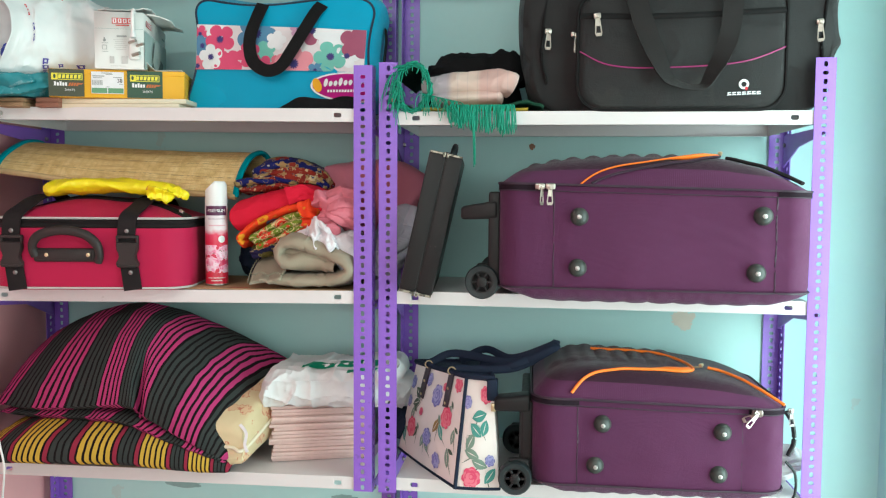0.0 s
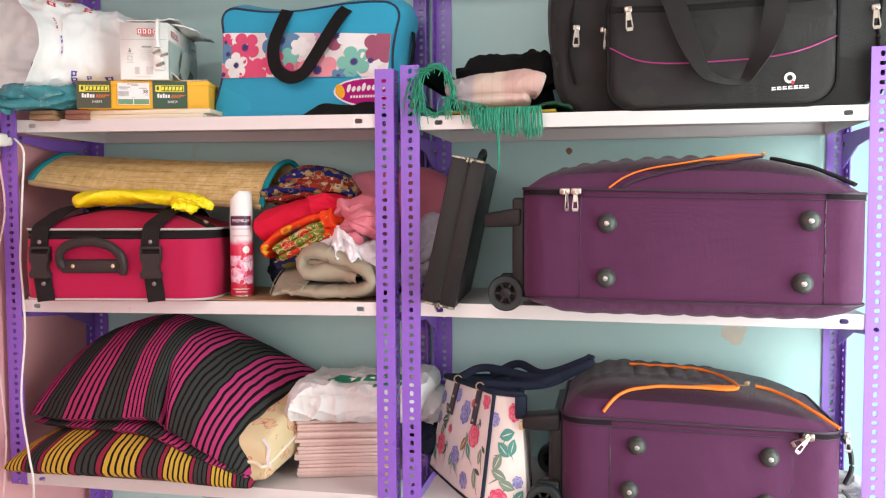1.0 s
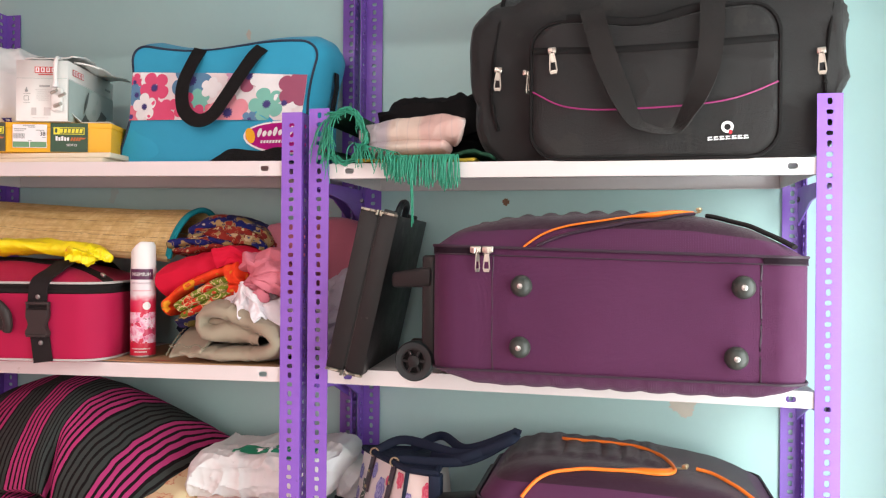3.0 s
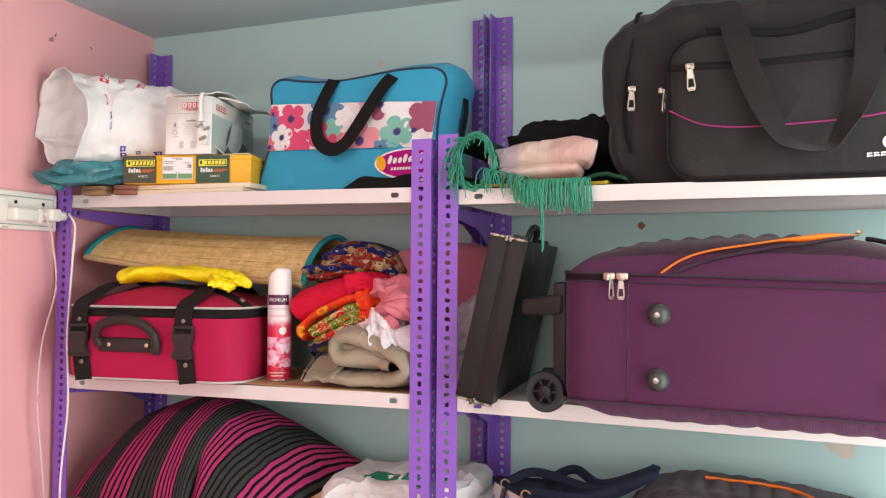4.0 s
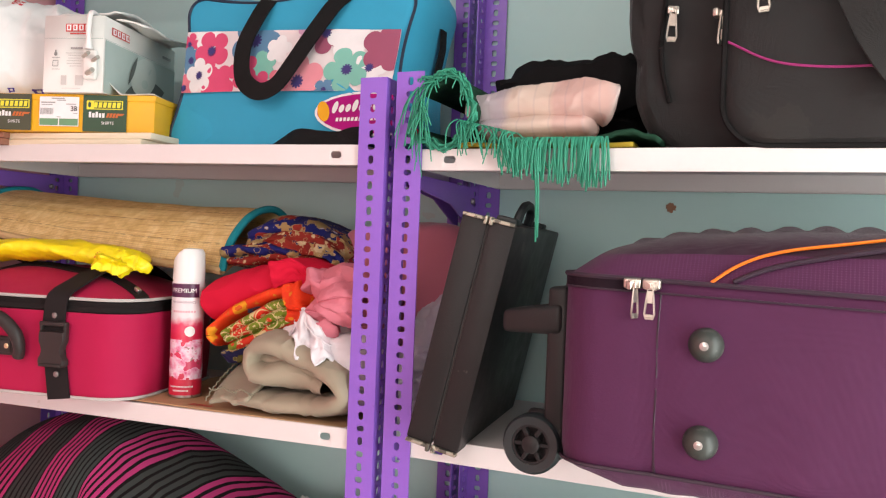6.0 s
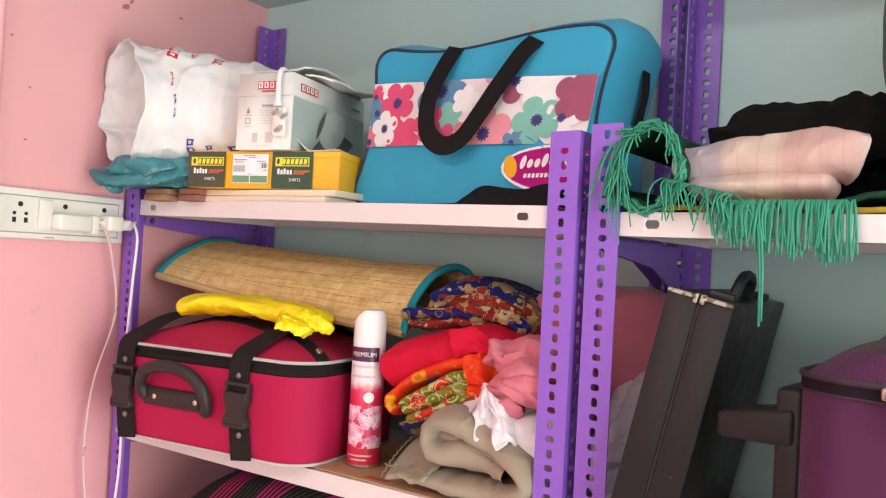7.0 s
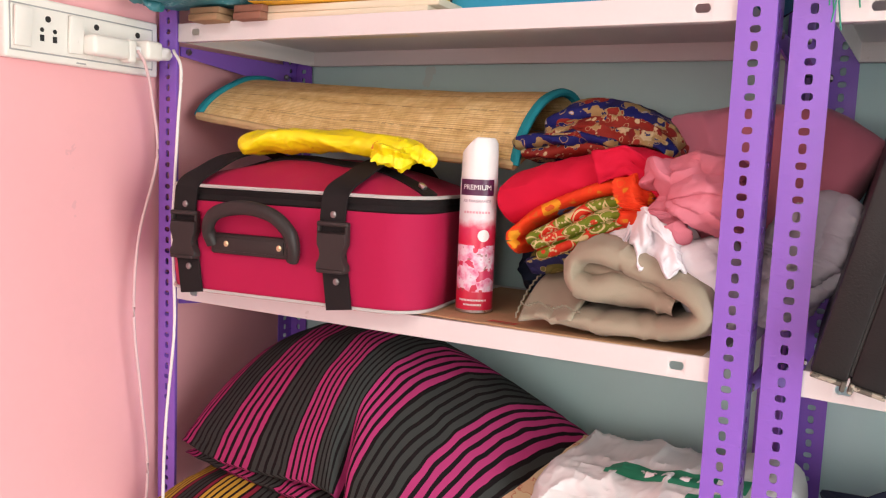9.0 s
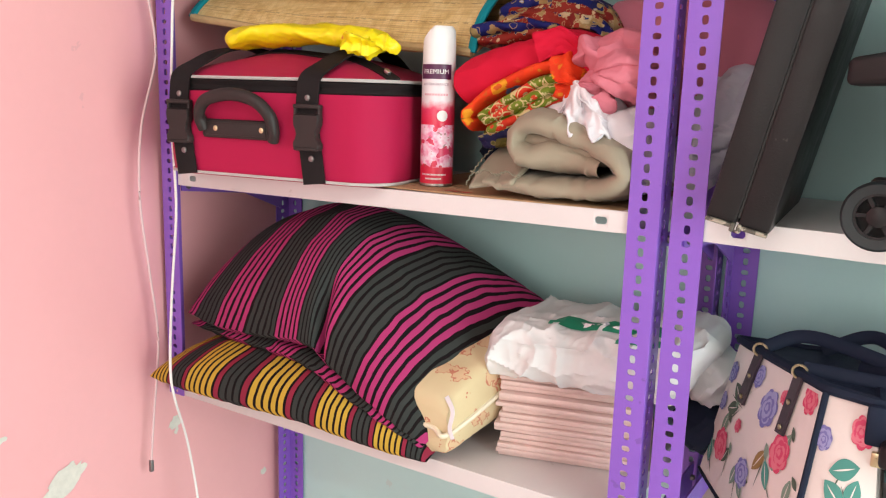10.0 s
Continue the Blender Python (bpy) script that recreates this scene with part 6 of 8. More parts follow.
def fringed_mat():
    c = thing("fringed_mat", "rolled mustard and dark mat with a long green fringe", "mat")
    # the flat part under the towel, then the roll that opens towards the front
    flat = surf(lambda u, v: (0.10 + 0.235 * u, -0.004 + 0.30 * v, R1 + 0.006 + 0.010 * v * (1 - v) + 0.003 * noise.noise((u * 5, v * 6, 0))), 24, 20)
    ob = part("mat", flat, M["mustard_mat"], c, "mustard woven mat")
    ob.modifiers.new("thickness", "SOLIDIFY").thickness = 0.006
    edge = surf(lambda u, v: (0.285 + 0.085 * u, -0.002 + 0.26 * v, R1 + 0.010 + 0.012 * math.sin(math.pi * u) + 0.004 * noise.noise((u * 6, v * 7, 3))), 12, 16)
    ob = part("mat", edge, M["dark_green"], c, "dark green edge")
    ob.modifiers.new("thickness", "SOLIDIFY").thickness = 0.006

    def roll(u, v):
        a = radians(-60 + 300 * v)
        r = 0.043 + 0.004 * math.sin(5 * a) + 0.002 * noise.noise((u * 4, v * 6, 2))
        return (0.075 + 1.0 * r * math.sin(a) + 0.012 * u, 0.004 + 0.27 * u, R1 + 0.052 + 1.12 * r * math.cos(a) * (1 - 0.15 * u))

    ob = part("roll", surf(roll, 18, 36), M["dark_green"], c, "dark rolled end")
    ob.modifiers.new("thickness", "SOLIDIFY").thickness = 0.005
    rnd = random.Random(5)
    fr = bmesh.new()

    def strand(p, length, dx, dy, wide=0.0012):
        pts, q = [], Vector(p)
        sway = rnd.uniform(-0.006, 0.006)
        for k in range(7):
            t = k / 6
            pts.append((q.x + dx * t + sway * math.sin(3 * t), q.y - 0.004 - dy * math.sin(math.pi * min(1, t * 1.3) / 2), q.z - length * t * t * 0.75 - length * t * 0.25))
        tube(pts, [wide * (1 - 0.25 * k / 6) for k in range(7)], 5, fr, up=(0.3, 1, 0.2))

    for k in range(150):
        v = k / 149
        p, q = Vector(roll(0, v)), Vector(roll(0, min(1, v + rnd.uniform(0.06, 0.14))))
        jig = Vector((rnd.uniform(-0.005, 0.005), rnd.uniform(-0.012, -0.002), rnd.uniform(-0.005, 0.005)))
        tube([p + 0.5 * jig, p.lerp(q, 0.5) + jig + (p - Vector((0.075, 0.004, R1 + 0.052))) * 0.12, q + jig], 0.0015, 5, fr, up=(0.3, 1, 0.2))
    for k in range(16):
        p = roll(0, 0.02 + 0.12 * k / 15)
        strand(p, rnd.uniform(0.05, 0.10), rnd.uniform(-0.030, 0.004), rnd.uniform(0.006, 0.018))
    for k in range(10):
        p = roll(0, 0.16 + 0.3 * k / 9)
        strand(p, rnd.uniform(0.012, 0.026), rnd.uniform(-0.006, 0.006), 0.006)
    for k in range(40):
        x = 0.10 + 0.085 * k / 39
        strand((x, -0.004, R1 + 0.018 + 0.02 * (1 - k / 39)), rnd.uniform(0.02, 0.05), rnd.uniform(-0.02, 0.025), rnd.uniform(0.008, 0.020))
    for k in range(130):
        x = 0.165 + 0.135 * (k // 6) / 21 + 0.0045 * rnd.random()
        strand((x + rnd.uniform(-0.001, 0.001), -0.002, R1 + 0.012), rnd.uniform(0.030, 0.050) + 0.024 * k / 129, rnd.uniform(-0.006, 0.010), rnd.uniform(0.006, 0.011), 0.0016)
    for k in range(2):
        strand((0.205 + 0.002 * k, -0.004, R1 + 0.005), 0.13 - 0.006 * k, 0.014, 0.012, 0.0019)
    for k in range(26):
        strand((0.046 + rnd.uniform(-0.006, 0.006), -0.006, R1 + 0.045 + rnd.uniform(-0.02, 0.03)), rnd.uniform(0.03, 0.075), rnd.uniform(-0.020, 0.024), rnd.uniform(0.006, 0.014))
    part("fringe", fr, M["green_thread"], c, "green thread fringe")
    part("knot", lathe([(0.001, -0.006), (0.0045, -0.003), (0.005, 0.002), (0.002, 0.005)], 12, None, pose(0.040, -0.014, R1 + 0.022)), M["crimson_ink"], c, "small red knot")


fringed_mat()


# ---- middle shelf ----
def straw_mat():
    c = thing("straw_mat", "folded woven straw mat bound in teal cloth", "mat")

    def lerp3(a, b, t):
        return [p + (q - p) * t for p, q in zip(a, b)]

    def fn(u, v):
        f = lerp3((-0.958, 0.060, 1.493), (-0.372, 0.118, 1.430), u)
        t = lerp3((-0.950, 0.165, 1.572), (-0.345, 0.185, 1.560), u)
        b = lerp3((-0.948, 0.275, 1.545), (-0.322, 0.262, 1.485), u)
        k = lerp3((-0.957, 0.082, 1.535), (-0.366, 0.128, 1.515), u)
        k2 = lerp3((-0.949, 0.245, 1.590), (-0.33, 0.245, 1.560), u)
        p = [Vector(q) for q in (f, k, t, k2, b)]
        n = 4
        for r in range(n):
            p = [p[i].lerp(p[i + 1], v) for i in range(len(p) - 1)]
        q = p[0]
        q.z += 0.002 * math.sin(math.pi * v) + 0.0025 * noise.noise((u * 6, v * 5, 1)) - 0.006 * math.sin(math.pi * u)
        return q

    ob = part("mat", surf(fn, 60, 36), M["straw"], c, "pale woven straw")
    ob.modifiers.new("thickness", "SOLIDIFY").thickness = 0.005
    # the under layer of the fold
    ob = part("mat", surf(lambda u, v: Vector(fn(u, 0.0)).lerp(Vector(fn(u, 1.0)), v) + Vector((0, 0.002, -0.003 + 0.02 * math.sin(math.pi * v))), 40, 10), M["straw"], c, "pale woven straw")
    ob.modifiers.new("thickness", "SOLIDIFY").thickness = 0.004
    part("rolled_edge", tube([fn(k / 40, 0.0) for k in range(41)], 0.0075, 8), M["straw_plain"], c, "straw edge rolled under")
    for u in (0.0, 1.0):
        part("binding", tube([fn(u, k / 24) for k in range(25)], 0.0088, 8, flat=0.75), M["teal_binding"], c, "teal cloth binding")


M["straw_plain"] = plain("straw_edge", (0.56, 0.38, 0.19), 0.6, var=0.2, vscale=60, bump=0.4, bscale=200)
straw_mat()
pk = thing("plastic_packet", "bright yellow plastic packet with orange print, on the suitcase", "packet")
part("film", bundle([(-0.795, 0.005, L2 + 0.224), (-0.74, 0.02, L2 + 0.237), (-0.65, 0.035, L2 + 0.240), (-0.55, 0.045, L2 + 0.233), (-0.485, 0.055, L2 + 0.225)], 0.044, 0.0165, 0.0026, 16, 7, 110, 70, ends=0.10, pleats=3, crumple=0.7), M["yellow_plastic"], pk)
part("loop_end", bundle([(-0.500, 0.030, L2 + 0.229), (-0.480, 0.032, L2 + 0.223), (-0.458, 0.045, L2 + 0.214)], 0.016, 0.008, 0.004, 30, 8, 60, 40, pleats=3, crumple=0.9), M["yellow_plastic"], pk)
part("knot", bundle([(-0.545, 0.012, L2 + 0.226), (-0.515, 0.015, L2 + 0.224), (-0.485, 0.03, L2 + 0.219)], 0.020, 0.012, 0.007, 30, 3, 60, 44, pleats=5, crumple=0.9), M["yellow_plastic"], pk)


def aerosol():
    m0, nt, b = base_mat("printed_can", 0.28)
    co = coords(nt)
    sep = nt.nodes.new("ShaderNodeSeparateXYZ")
    nt.links.new(co, sep.inputs[0])
    z = sep.outputs[2]
    wob = maths(nt, "MULTIPLY", maths(nt, "SUBTRACT", noisy(nt, co, 70, 3), 0.5), 0.022)
    f = maths(nt, "MULTIPLY", maths(nt, "ADD", z, wob), 5.0)
    c = ramp(nt, f, [(0.0, (0.62, 0.015, 0.05)), (0.14, (0.62, 0.02, 0.06)), (0.24, (0.66, 0.05, 0.14)), (0.50, (0.66, 0.02, 0.07)), (0.60, (0.70, 0.05, 0.13)), (0.67, (0.80, 0.70, 0.74)), (1.0, (0.80, 0.77, 0.80))])
    zone = maths(nt, "MULTIPLY", maths(nt, "GREATER_THAN", z, 0.030), maths(nt, "LESS_THAN", z, 0.096))
    vo = node(nt, "ShaderNodeTexVoronoi", Scale=30.0)
    nt.links.new(co, vo.inputs["Vector"])
    swirl = noisy(nt, co, 85, 2)
    edge = maths(nt, "MULTIPLY_ADD", maths(nt, "SUBTRACT", swirl, 0.5), 0.7, vo.outputs["Distance"])
    pet = maths(nt, "MULTIPLY", maths(nt, "LESS_THAN", edge, 0.58), zone)
    tone = ramp(nt, swirl, [(0.30, (0.70, 0.10, 0.24)), (0.42, (0.82, 0.34, 0.50)), (0.52, (0.86, 0.56, 0.68)), (0.62, (0.88, 0.70, 0.78)), (0.72, (0.78, 0.30, 0.45))])
    c = mixed(nt, pet, c, tone)
    leafy = maths(nt, "MULTIPLY", maths(nt, "GREATER_THAN", noisy(nt, co, 80, 1), 0.66), zone)
    c = mixed(nt, maths(nt, "MULTIPLY", leafy, 0.7), c, (0.25, 0.10, 0.06))
    nt.links.new(c, b.inputs["Base Color"])
    can = thing("aerosol_can", "tall white and red air fragrance spray can with roses", "spray can", pose(-0.402, 0.070, L2 + 0.0045, 0, 0, 22))
    r = 0.0265
    part("can", lathe([(r - 0.004, 0.0), (r, 0.003), (r, 0.188), (r - 0.001, 0.192)], 40), m0, can)
    part("base_ring", lathe([(r - 0.003, -0.0005), (r + 0.0006, 0.0005), (r + 0.0006, 0.004), (r - 0.002, 0.0045)], 40), M["chrome"], can, "steel rim")
    cap = lathe([(r - 0.001, 0.191), (r - 0.0005, 0.196), (r - 0.0012, 0.225), (r - 0.002, 0.240), (r - 0.006, 0.2465), (0.004, 0.2475)], 40)
    for v in cap.verts:
        if v.co.x < -0.004 and v.co.z > 0.222:
            v.co.z = min(v.co.z, 0.2475 + (v.co.x + 0.004) * 1.05)
    part("cap", cap, M["cap_white"], can, "white plastic cap with a slanted nozzle")

    def bend(extra, z):
        def place(x, y):
            a = x / r
            return ((r + extra) * math.sin(a), -(r + extra) * math.cos(a), z + y)
        return place

    band = bmesh.new()
    rows = [[band.verts.new(bend(0.0004, zz)(x, 0)) for x in np.linspace(-0.028, 0.026, 24)] for zz in (0.166, 0.1885)]
    for k in range(23):
        band.faces.new((rows[0][k], rows[0][k + 1], rows[1][k + 1], rows[1][k]))
    part("printed_band", band, M["aubergine"], can, "dark purple band")
    part("printed_word", words("PREMIUM", 0.0102, bend(0.0009, 0.177)), M["cap_white"], can)
    part("printed_word", words("AIR FRAGRANCE", 0.0056, bend(0.0006, 0.158)), M["print_mauve"], can)
    marks = bmesh.new()
    for k in range(9):
        x = -0.018 + 0.0044 * k
        marks.faces.new([marks.verts.new(bend(0.0006, 0.141)(x + dx, dy)) for dx, dy in ((0, 0), (0.003, 0), (0.003, 0.003), (0, 0.003))])
    part("printed_mark", marks, M["print_pink"], can)
    marks = bmesh.new()
    for row, n, wide in ((0.0170, 19, 0.042), (0.0105, 13, 0.026)):
        for k in range(n):
            x = -wide / 2 + wide * k / n
            marks.faces.new([marks.verts.new(bend(0.0006, row)(x + dx, dy)) for dx, dy in ((0, 0), (0.0014, 0), (0.0014, 0.0026), (0, 0.0026))])
    part("printed_mark", marks, M["cap_white"], can)
    badge = bmesh.new()
    spot = bend(0.0008, 0.110)
    rings = [[badge.verts.new(spot(0.012 + q * math.cos(t), q * math.sin(t))) for t in (k * math.tau / 24 for k in range(24))] for q in (0.0002, 0.003, 0.006, 0.0085)]
    for inner, outer in zip(rings, rings[1:]):
        for k in range(24):
            badge.faces.new((inner[k], outer[k], outer[(k + 1) % 24], inner[(k + 1) % 24]))
    part("printed_badge", badge, M["cap_white"], can)


for key, col, rough in (("aubergine", (0.085, 0.012, 0.06), 0.35), ("print_mauve", (0.35, 0.22, 0.30), 0.4), ("print_pink", (0.75, 0.35, 0.42), 0.4)):
    M[key] = plain(key, col, rough, var=0.04, vscale=20, bump=0.03)
aerosol()

ob = solo("cardboard_sheet", rbox(-0.475, -0.056, 0.003, 0.30, L2 + 0.0006, L2 + 0.0036, 0.001, 1), M["cardboard"], "brown cardboard sheet laid on the white shelf", "cardboard")
decal("printed_mark", [bar(-0.345 + 0.011 * k, 0.020, 0.008, 0.012, 0.002) for k in range(4)], lambda x, y: L2 + 0.0041, M["red_ink"], ob, Matrix())


def blanket():
    b = thing("blanket", "khaki fleece blanket rolled up with a stitched edge", "blanket")
    line = smooth_line([(-0.272, 0.022), (-0.205, 0.019), (-0.138, 0.021), (-0.094, 0.026), (-0.064, 0.042), (-0.074, 0.064), (-0.113, 0.083), (-0.155, 0.102), (-0.192, 0.110), (-0.222, 0.100), (-0.229, 0.078), (-0.208, 0.062), (-0.172, 0.066), (-0.132, 0.060), (-0.098, 0.054)], 7)
    n = len(line)

    def fn(u, v):
        k = u * (n - 1)
        i = min(int(k), n - 2)
        p, t = line[i].lerp(line[i + 1], k - i), (line[i + 1] - line[i]).normalized()
        nx, nz = -t.y, t.x
        # round the section: front edge, outer side, back, inner side
        a = v * math.tau
        oval = math.copysign(abs(math.sin(a)) ** 0.8, math.sin(a))
        th = float(np.interp(u, (0.0, 0.06, 0.26, 0.36, 0.5, 0.62, 0.72, 0.86, 1.0), (0.009, 0.017, 0.020, 0.019, 0.022, 0.017, 0.018, 0.026, 0.020)))
        y = 0.125 - 0.132 * math.copysign(abs(math.cos(a)) ** 0.55, math.cos(a))
        w = th * oval
        q = Vector((p.x + nx * w, y + 0.007 * math.sin(u * 9) + 0.016 * max(0, u - 0.72), L2 + 0.004 + p.y + nz * w))
        q += Vector((nx, 0, nz)) * (0.004 * noise.noise(q * 17) - 0.004 * max(0, ridge((q.x, q.y * 0.3, q.z), 21, 5)) ** 4) + Vector((0, 0.016, 0)) * noise.noise(q * 13)
        q.z = max(q.z, L2 + 0.005)
        return q

    part("fleece", surf(fn, 230, 48, wrap_v=True), M["khaki"], b)

    part("inner_fold", bundle([(-0.214, 0.120, L2 + 0.092), (-0.185, 0.115, L2 + 0.090), (-0.14, 0.115, L2 + 0.076), (-0.095, 0.115, L2 + 0.062)], 0.104, 0.016, 0.003, 14, 6, 60, 44, squash=0.8, ends=0.15, pleats=3, crumple=0.4), M["khaki"], b)

    # the loose corner that stands up beside the roll
    def flap(u, v):
        lo = Vector((-0.296 + 0.075 * u, -0.004 + 0.010 * math.sin(5 * u), 0.018 + 0.012 * u))
        hi = Vector((-0.252 + 0.03 * u, 0.16, 0.100 - 0.02 * u))
        p = lo.lerp(hi, v)
        p.x -= 0.020 * math.sin(math.pi * v) * (1 - u)
        p.z += 0.010 * math.sin(math.pi * v) + 0.004 * noise.noise(p * 20)
        return (p.x, p.y, L2 + p.z)

    ob = part("corner_flap", surf(flap, 16, 24), M["khaki"], b, "loose stitched corner of the fleece")
    ob.modifiers.new("thickness", "SOLIDIFY").thickness = 0.006
    st = bmesh.new()

    def loops(path, step):
        for a, c in zip(path, path[1:]):
            m = a.lerp(c, 0.5) + Vector((-0.0006, -0.002, 0.002))
            tube([a, m, c], 0.0012, 5, st)

    loops([Vector(flap(0, k / 18)) + Vector((-0.002, -0.004, 0.002)) for k in range(19)], 1)
    loops([Vector((-0.290 + 0.082 * k / 15, -0.012, L2 + 0.040 - 0.003 * math.sin(k))) for k in range(16)], 1)
    part("stitching", st, M["khaki_stitch"], b, "olive overlock stitching")


blanket()
CL = "clothes piled on the middle shelf"


def layer(path, y, deep, th, seed, folds=0.002, ends=0.12, taper=1.0, crumple=0.3, pleats=2, nu=90, nv=44, tilt=0.0):
    """One flattened fold of cloth; path: x and height over the shelf; deep: half its depth; th: half its thickness."""
    pts = [(x, y + tilt * (x - path[0][0]), L2 + z) for x, z in path]
    return bundle(pts, deep, th, folds, 16, seed, nu, nv, squash=0.8, ends=ends, pleats=pleats, taper=taper, crumple=crumple)


def folded(label, layers):
    c = thing("folded_cloth", label, "cloth", group=CL)
    for name, bm, mat, lab in layers:
        part(name, bm, M[mat], c, lab)
    return c


def red_cloth():
    c = thing("folded_cloth", "folded bright red cotton cloth with a raised crease", "cloth", group=CL)
    top = smooth_line([(-0.366, 0.176, 0), (-0.352, 0.206, 0), (-0.300, 0.222, 0), (-0.247, 0.235, 0), (-0.200, 0.243, 0), (-0.160, 0.240, 0), (-0.118, 0.222, 0)], 8)
    bot = smooth_line([(-0.366, 0.150, 0), (-0.345, 0.128, 0), (-0.298, 0.142, 0), (-0.255, 0.165, 0), (-0.205, 0.188, 0), (-0.155, 0.196, 0), (-0.110, 0.200, 0)], 8)

    def fn(u, v):
        k = u * (len(top) - 1)
        i = min(int(k), len(top) - 2)
        a, b = top[i].lerp(top[i + 1], k - i), bot[i].lerp(bot[i + 1], k - i)
        t = v * math.tau
        sx = math.copysign(abs(math.cos(t)) ** 0.55, math.cos(t))
        sz = math.copysign(abs(math.sin(t)) ** 0.75, math.sin(t))
        e = math.sqrt(max(0.02, 1 - (1 - min(1, min(u, 1 - u) / 0.05)) ** 2))
        mid, half = (a + b) / 2, (a - b) / 2
        p = Vector((mid.x + half.x * sz, 0.145 - 0.095 * sx * (0.6 + 0.4 * e), L2 + mid.y + half.y * sz * e))
        sweep = ridge((p.x * 0.9 + 0.5 * p.z, p.y * 0.4, p.z * 1.4), 11, 6)
        p.y -= 0.006 * max(0, sweep) ** 3 * max(0, sx) + 0.006 * noise.noise(p * 11)
        p.z += 0.003 * noise.noise(p * 14) + 0.0022 * ridge((p.x, p.y, p.z), 19, 3) ** 3
        return p

    part("main_fold", surf(fn, 90, 60, wrap_v=True), M["red_cotton"], c)

    # the peaked fold that stands out in front, with a hollow below it
    def tent(u, v):
        x = -0.225 + 0.105 * u
        crest = 0.246 - 0.030 * abs(u - 0.42) ** 1.2 * (1.0 if u < 0.42 else 2.6)
        z = crest - (0.040 - 0.010 * u) * v
        y = 0.045 + 0.018 * math.sin(math.pi * min(1, v * 1.1)) * (u - 0.35) - 0.010 * (1 - abs(2 * u - 0.84)) * (1 - v) + 0.004 * noise.noise((u * 6, v * 5, 2))
        return (x + 0.020 * v * (0.5 - u), y, L2 + z)

    ob = part("crest", surf(tent, 30, 16), M["red_cotton"], c)
    ob.modifiers.new("thickness", "SOLIDIFY").thickness = 0.004


red_cloth()
folded("orange and olive batik cotton cloth folded in layers", [
    ("outer_fold", layer([(-0.322, 0.101), (-0.337, 0.113), (-0.326, 0.133), (-0.292, 0.155), (-0.247, 0.180), (-0.203, 0.193), (-0.163, 0.194)], 0.105, 0.066, 0.012, 31, 0.0025, 0.05), "orange_print", "orange printed outer fold"),
    ("inner_fold", layer([(-0.318, 0.112), (-0.260, 0.146), (-0.222, 0.168), (-0.180, 0.176)], 0.095, 0.060, 0.0115, 33, 0.002, 0.06), "green_print", "olive and red printed inner fold"),
    ("inner_fold", layer([(-0.306, 0.107), (-0.250, 0.134), (-0.213, 0.152), (-0.172, 0.163)], 0.088, 0.060, 0.0105, 35, 0.002, 0.06), "green_print", "olive and red printed inner fold"),
    ("inner_fold", layer([(-0.300, 0.094), (-0.242, 0.119), (-0.205, 0.138), (-0.168, 0.150)], 0.092, 0.060, 0.0115, 37, 0.002, 0.06), "green_print", "olive and red printed inner fold"),
    ("lower_fold", layer([(-0.318, 0.082), (-0.272, 0.091), (-0.238, 0.106), (-0.205, 0.118)], 0.098, 0.055, 0.0125, 39, 0.004, 0.08, 1.0, 0.5, 5), "navy_olive", "navy and olive printed lower fold"),
    ("turned_end", bundle([(-0.176, 0.052, L2 + 0.204), (-0.168, 0.042, L2 + 0.186), (-0.164, 0.040, L2 + 0.168), (-0.166, 0.044, L2 + 0.146)], 0.022, 0.014, 0.004, 16, 44, 60, 40, ends=0.10, pleats=5, crumple=0.3), "orange_print", "orange end turned over")])
folded("navy and rust batik cotton cloth folded in layers", [
    ("top_fold", layer([(-0.345, 0.262), (-0.297, 0.290), (-0.247, 0.292), (-0.198, 0.280), (-0.152, 0.256)], 0.200, 0.070, 0.018, 41, 0.003, 0.12, 1.0, 0.5, 3), "navy_flower", "navy printed top fold"),
    ("rust_fold", layer([(-0.342, 0.258), (-0.285, 0.270), (-0.228, 0.277), (-0.181, 0.269), (-0.140, 0.244)], 0.168, 0.050, 0.011, 42, 0.004, 0.10, 1.0, 0.6, 5), "rust_print", "rust printed fold"),
    ("rust_fold", layer([(-0.346, 0.250), (-0.276, 0.259), (-0.211, 0.261), (-0.164, 0.250), (-0.140, 0.232)], 0.155, 0.048, 0.0105, 43, 0.004, 0.10, 1.0, 0.6, 5), "rust_print", "rust printed fold"),
    ("navy_fold", layer([(-0.378, 0.242), (-0.327, 0.251), (-0.267, 0.255), (-0.212, 0.246)], 0.142, 0.040, 0.0105, 45, 0.003, 0.10, 1.0, 0.4, 3), "navy_flower", "navy printed fold"),
    ("lower_fold", layer([(-0.368, 0.230), (-0.308, 0.238), (-0.250, 0.243), (-0.180, 0.240)], 0.150, 0.040, 0.0095, 47, 0.003, 0.10, 1.0, 0.4, 3), "rust_print", "rust printed fold")])
solo("pillow", bundle([(-0.150, 0.245, L2 + 0.155), (-0.10, 0.24, L2 + 0.165), (-0.03, 0.24, L2 + 0.17), (0.040, 0.24, L2 + 0.13)], 0.085, 0.142, 0.003, 7, 51, 60, 48, squash=0.62, ends=0.13, floor_z=L2, crumple=0.3), M["mauve"], "mauve satin pillow behind the piled clothes", "pillow")

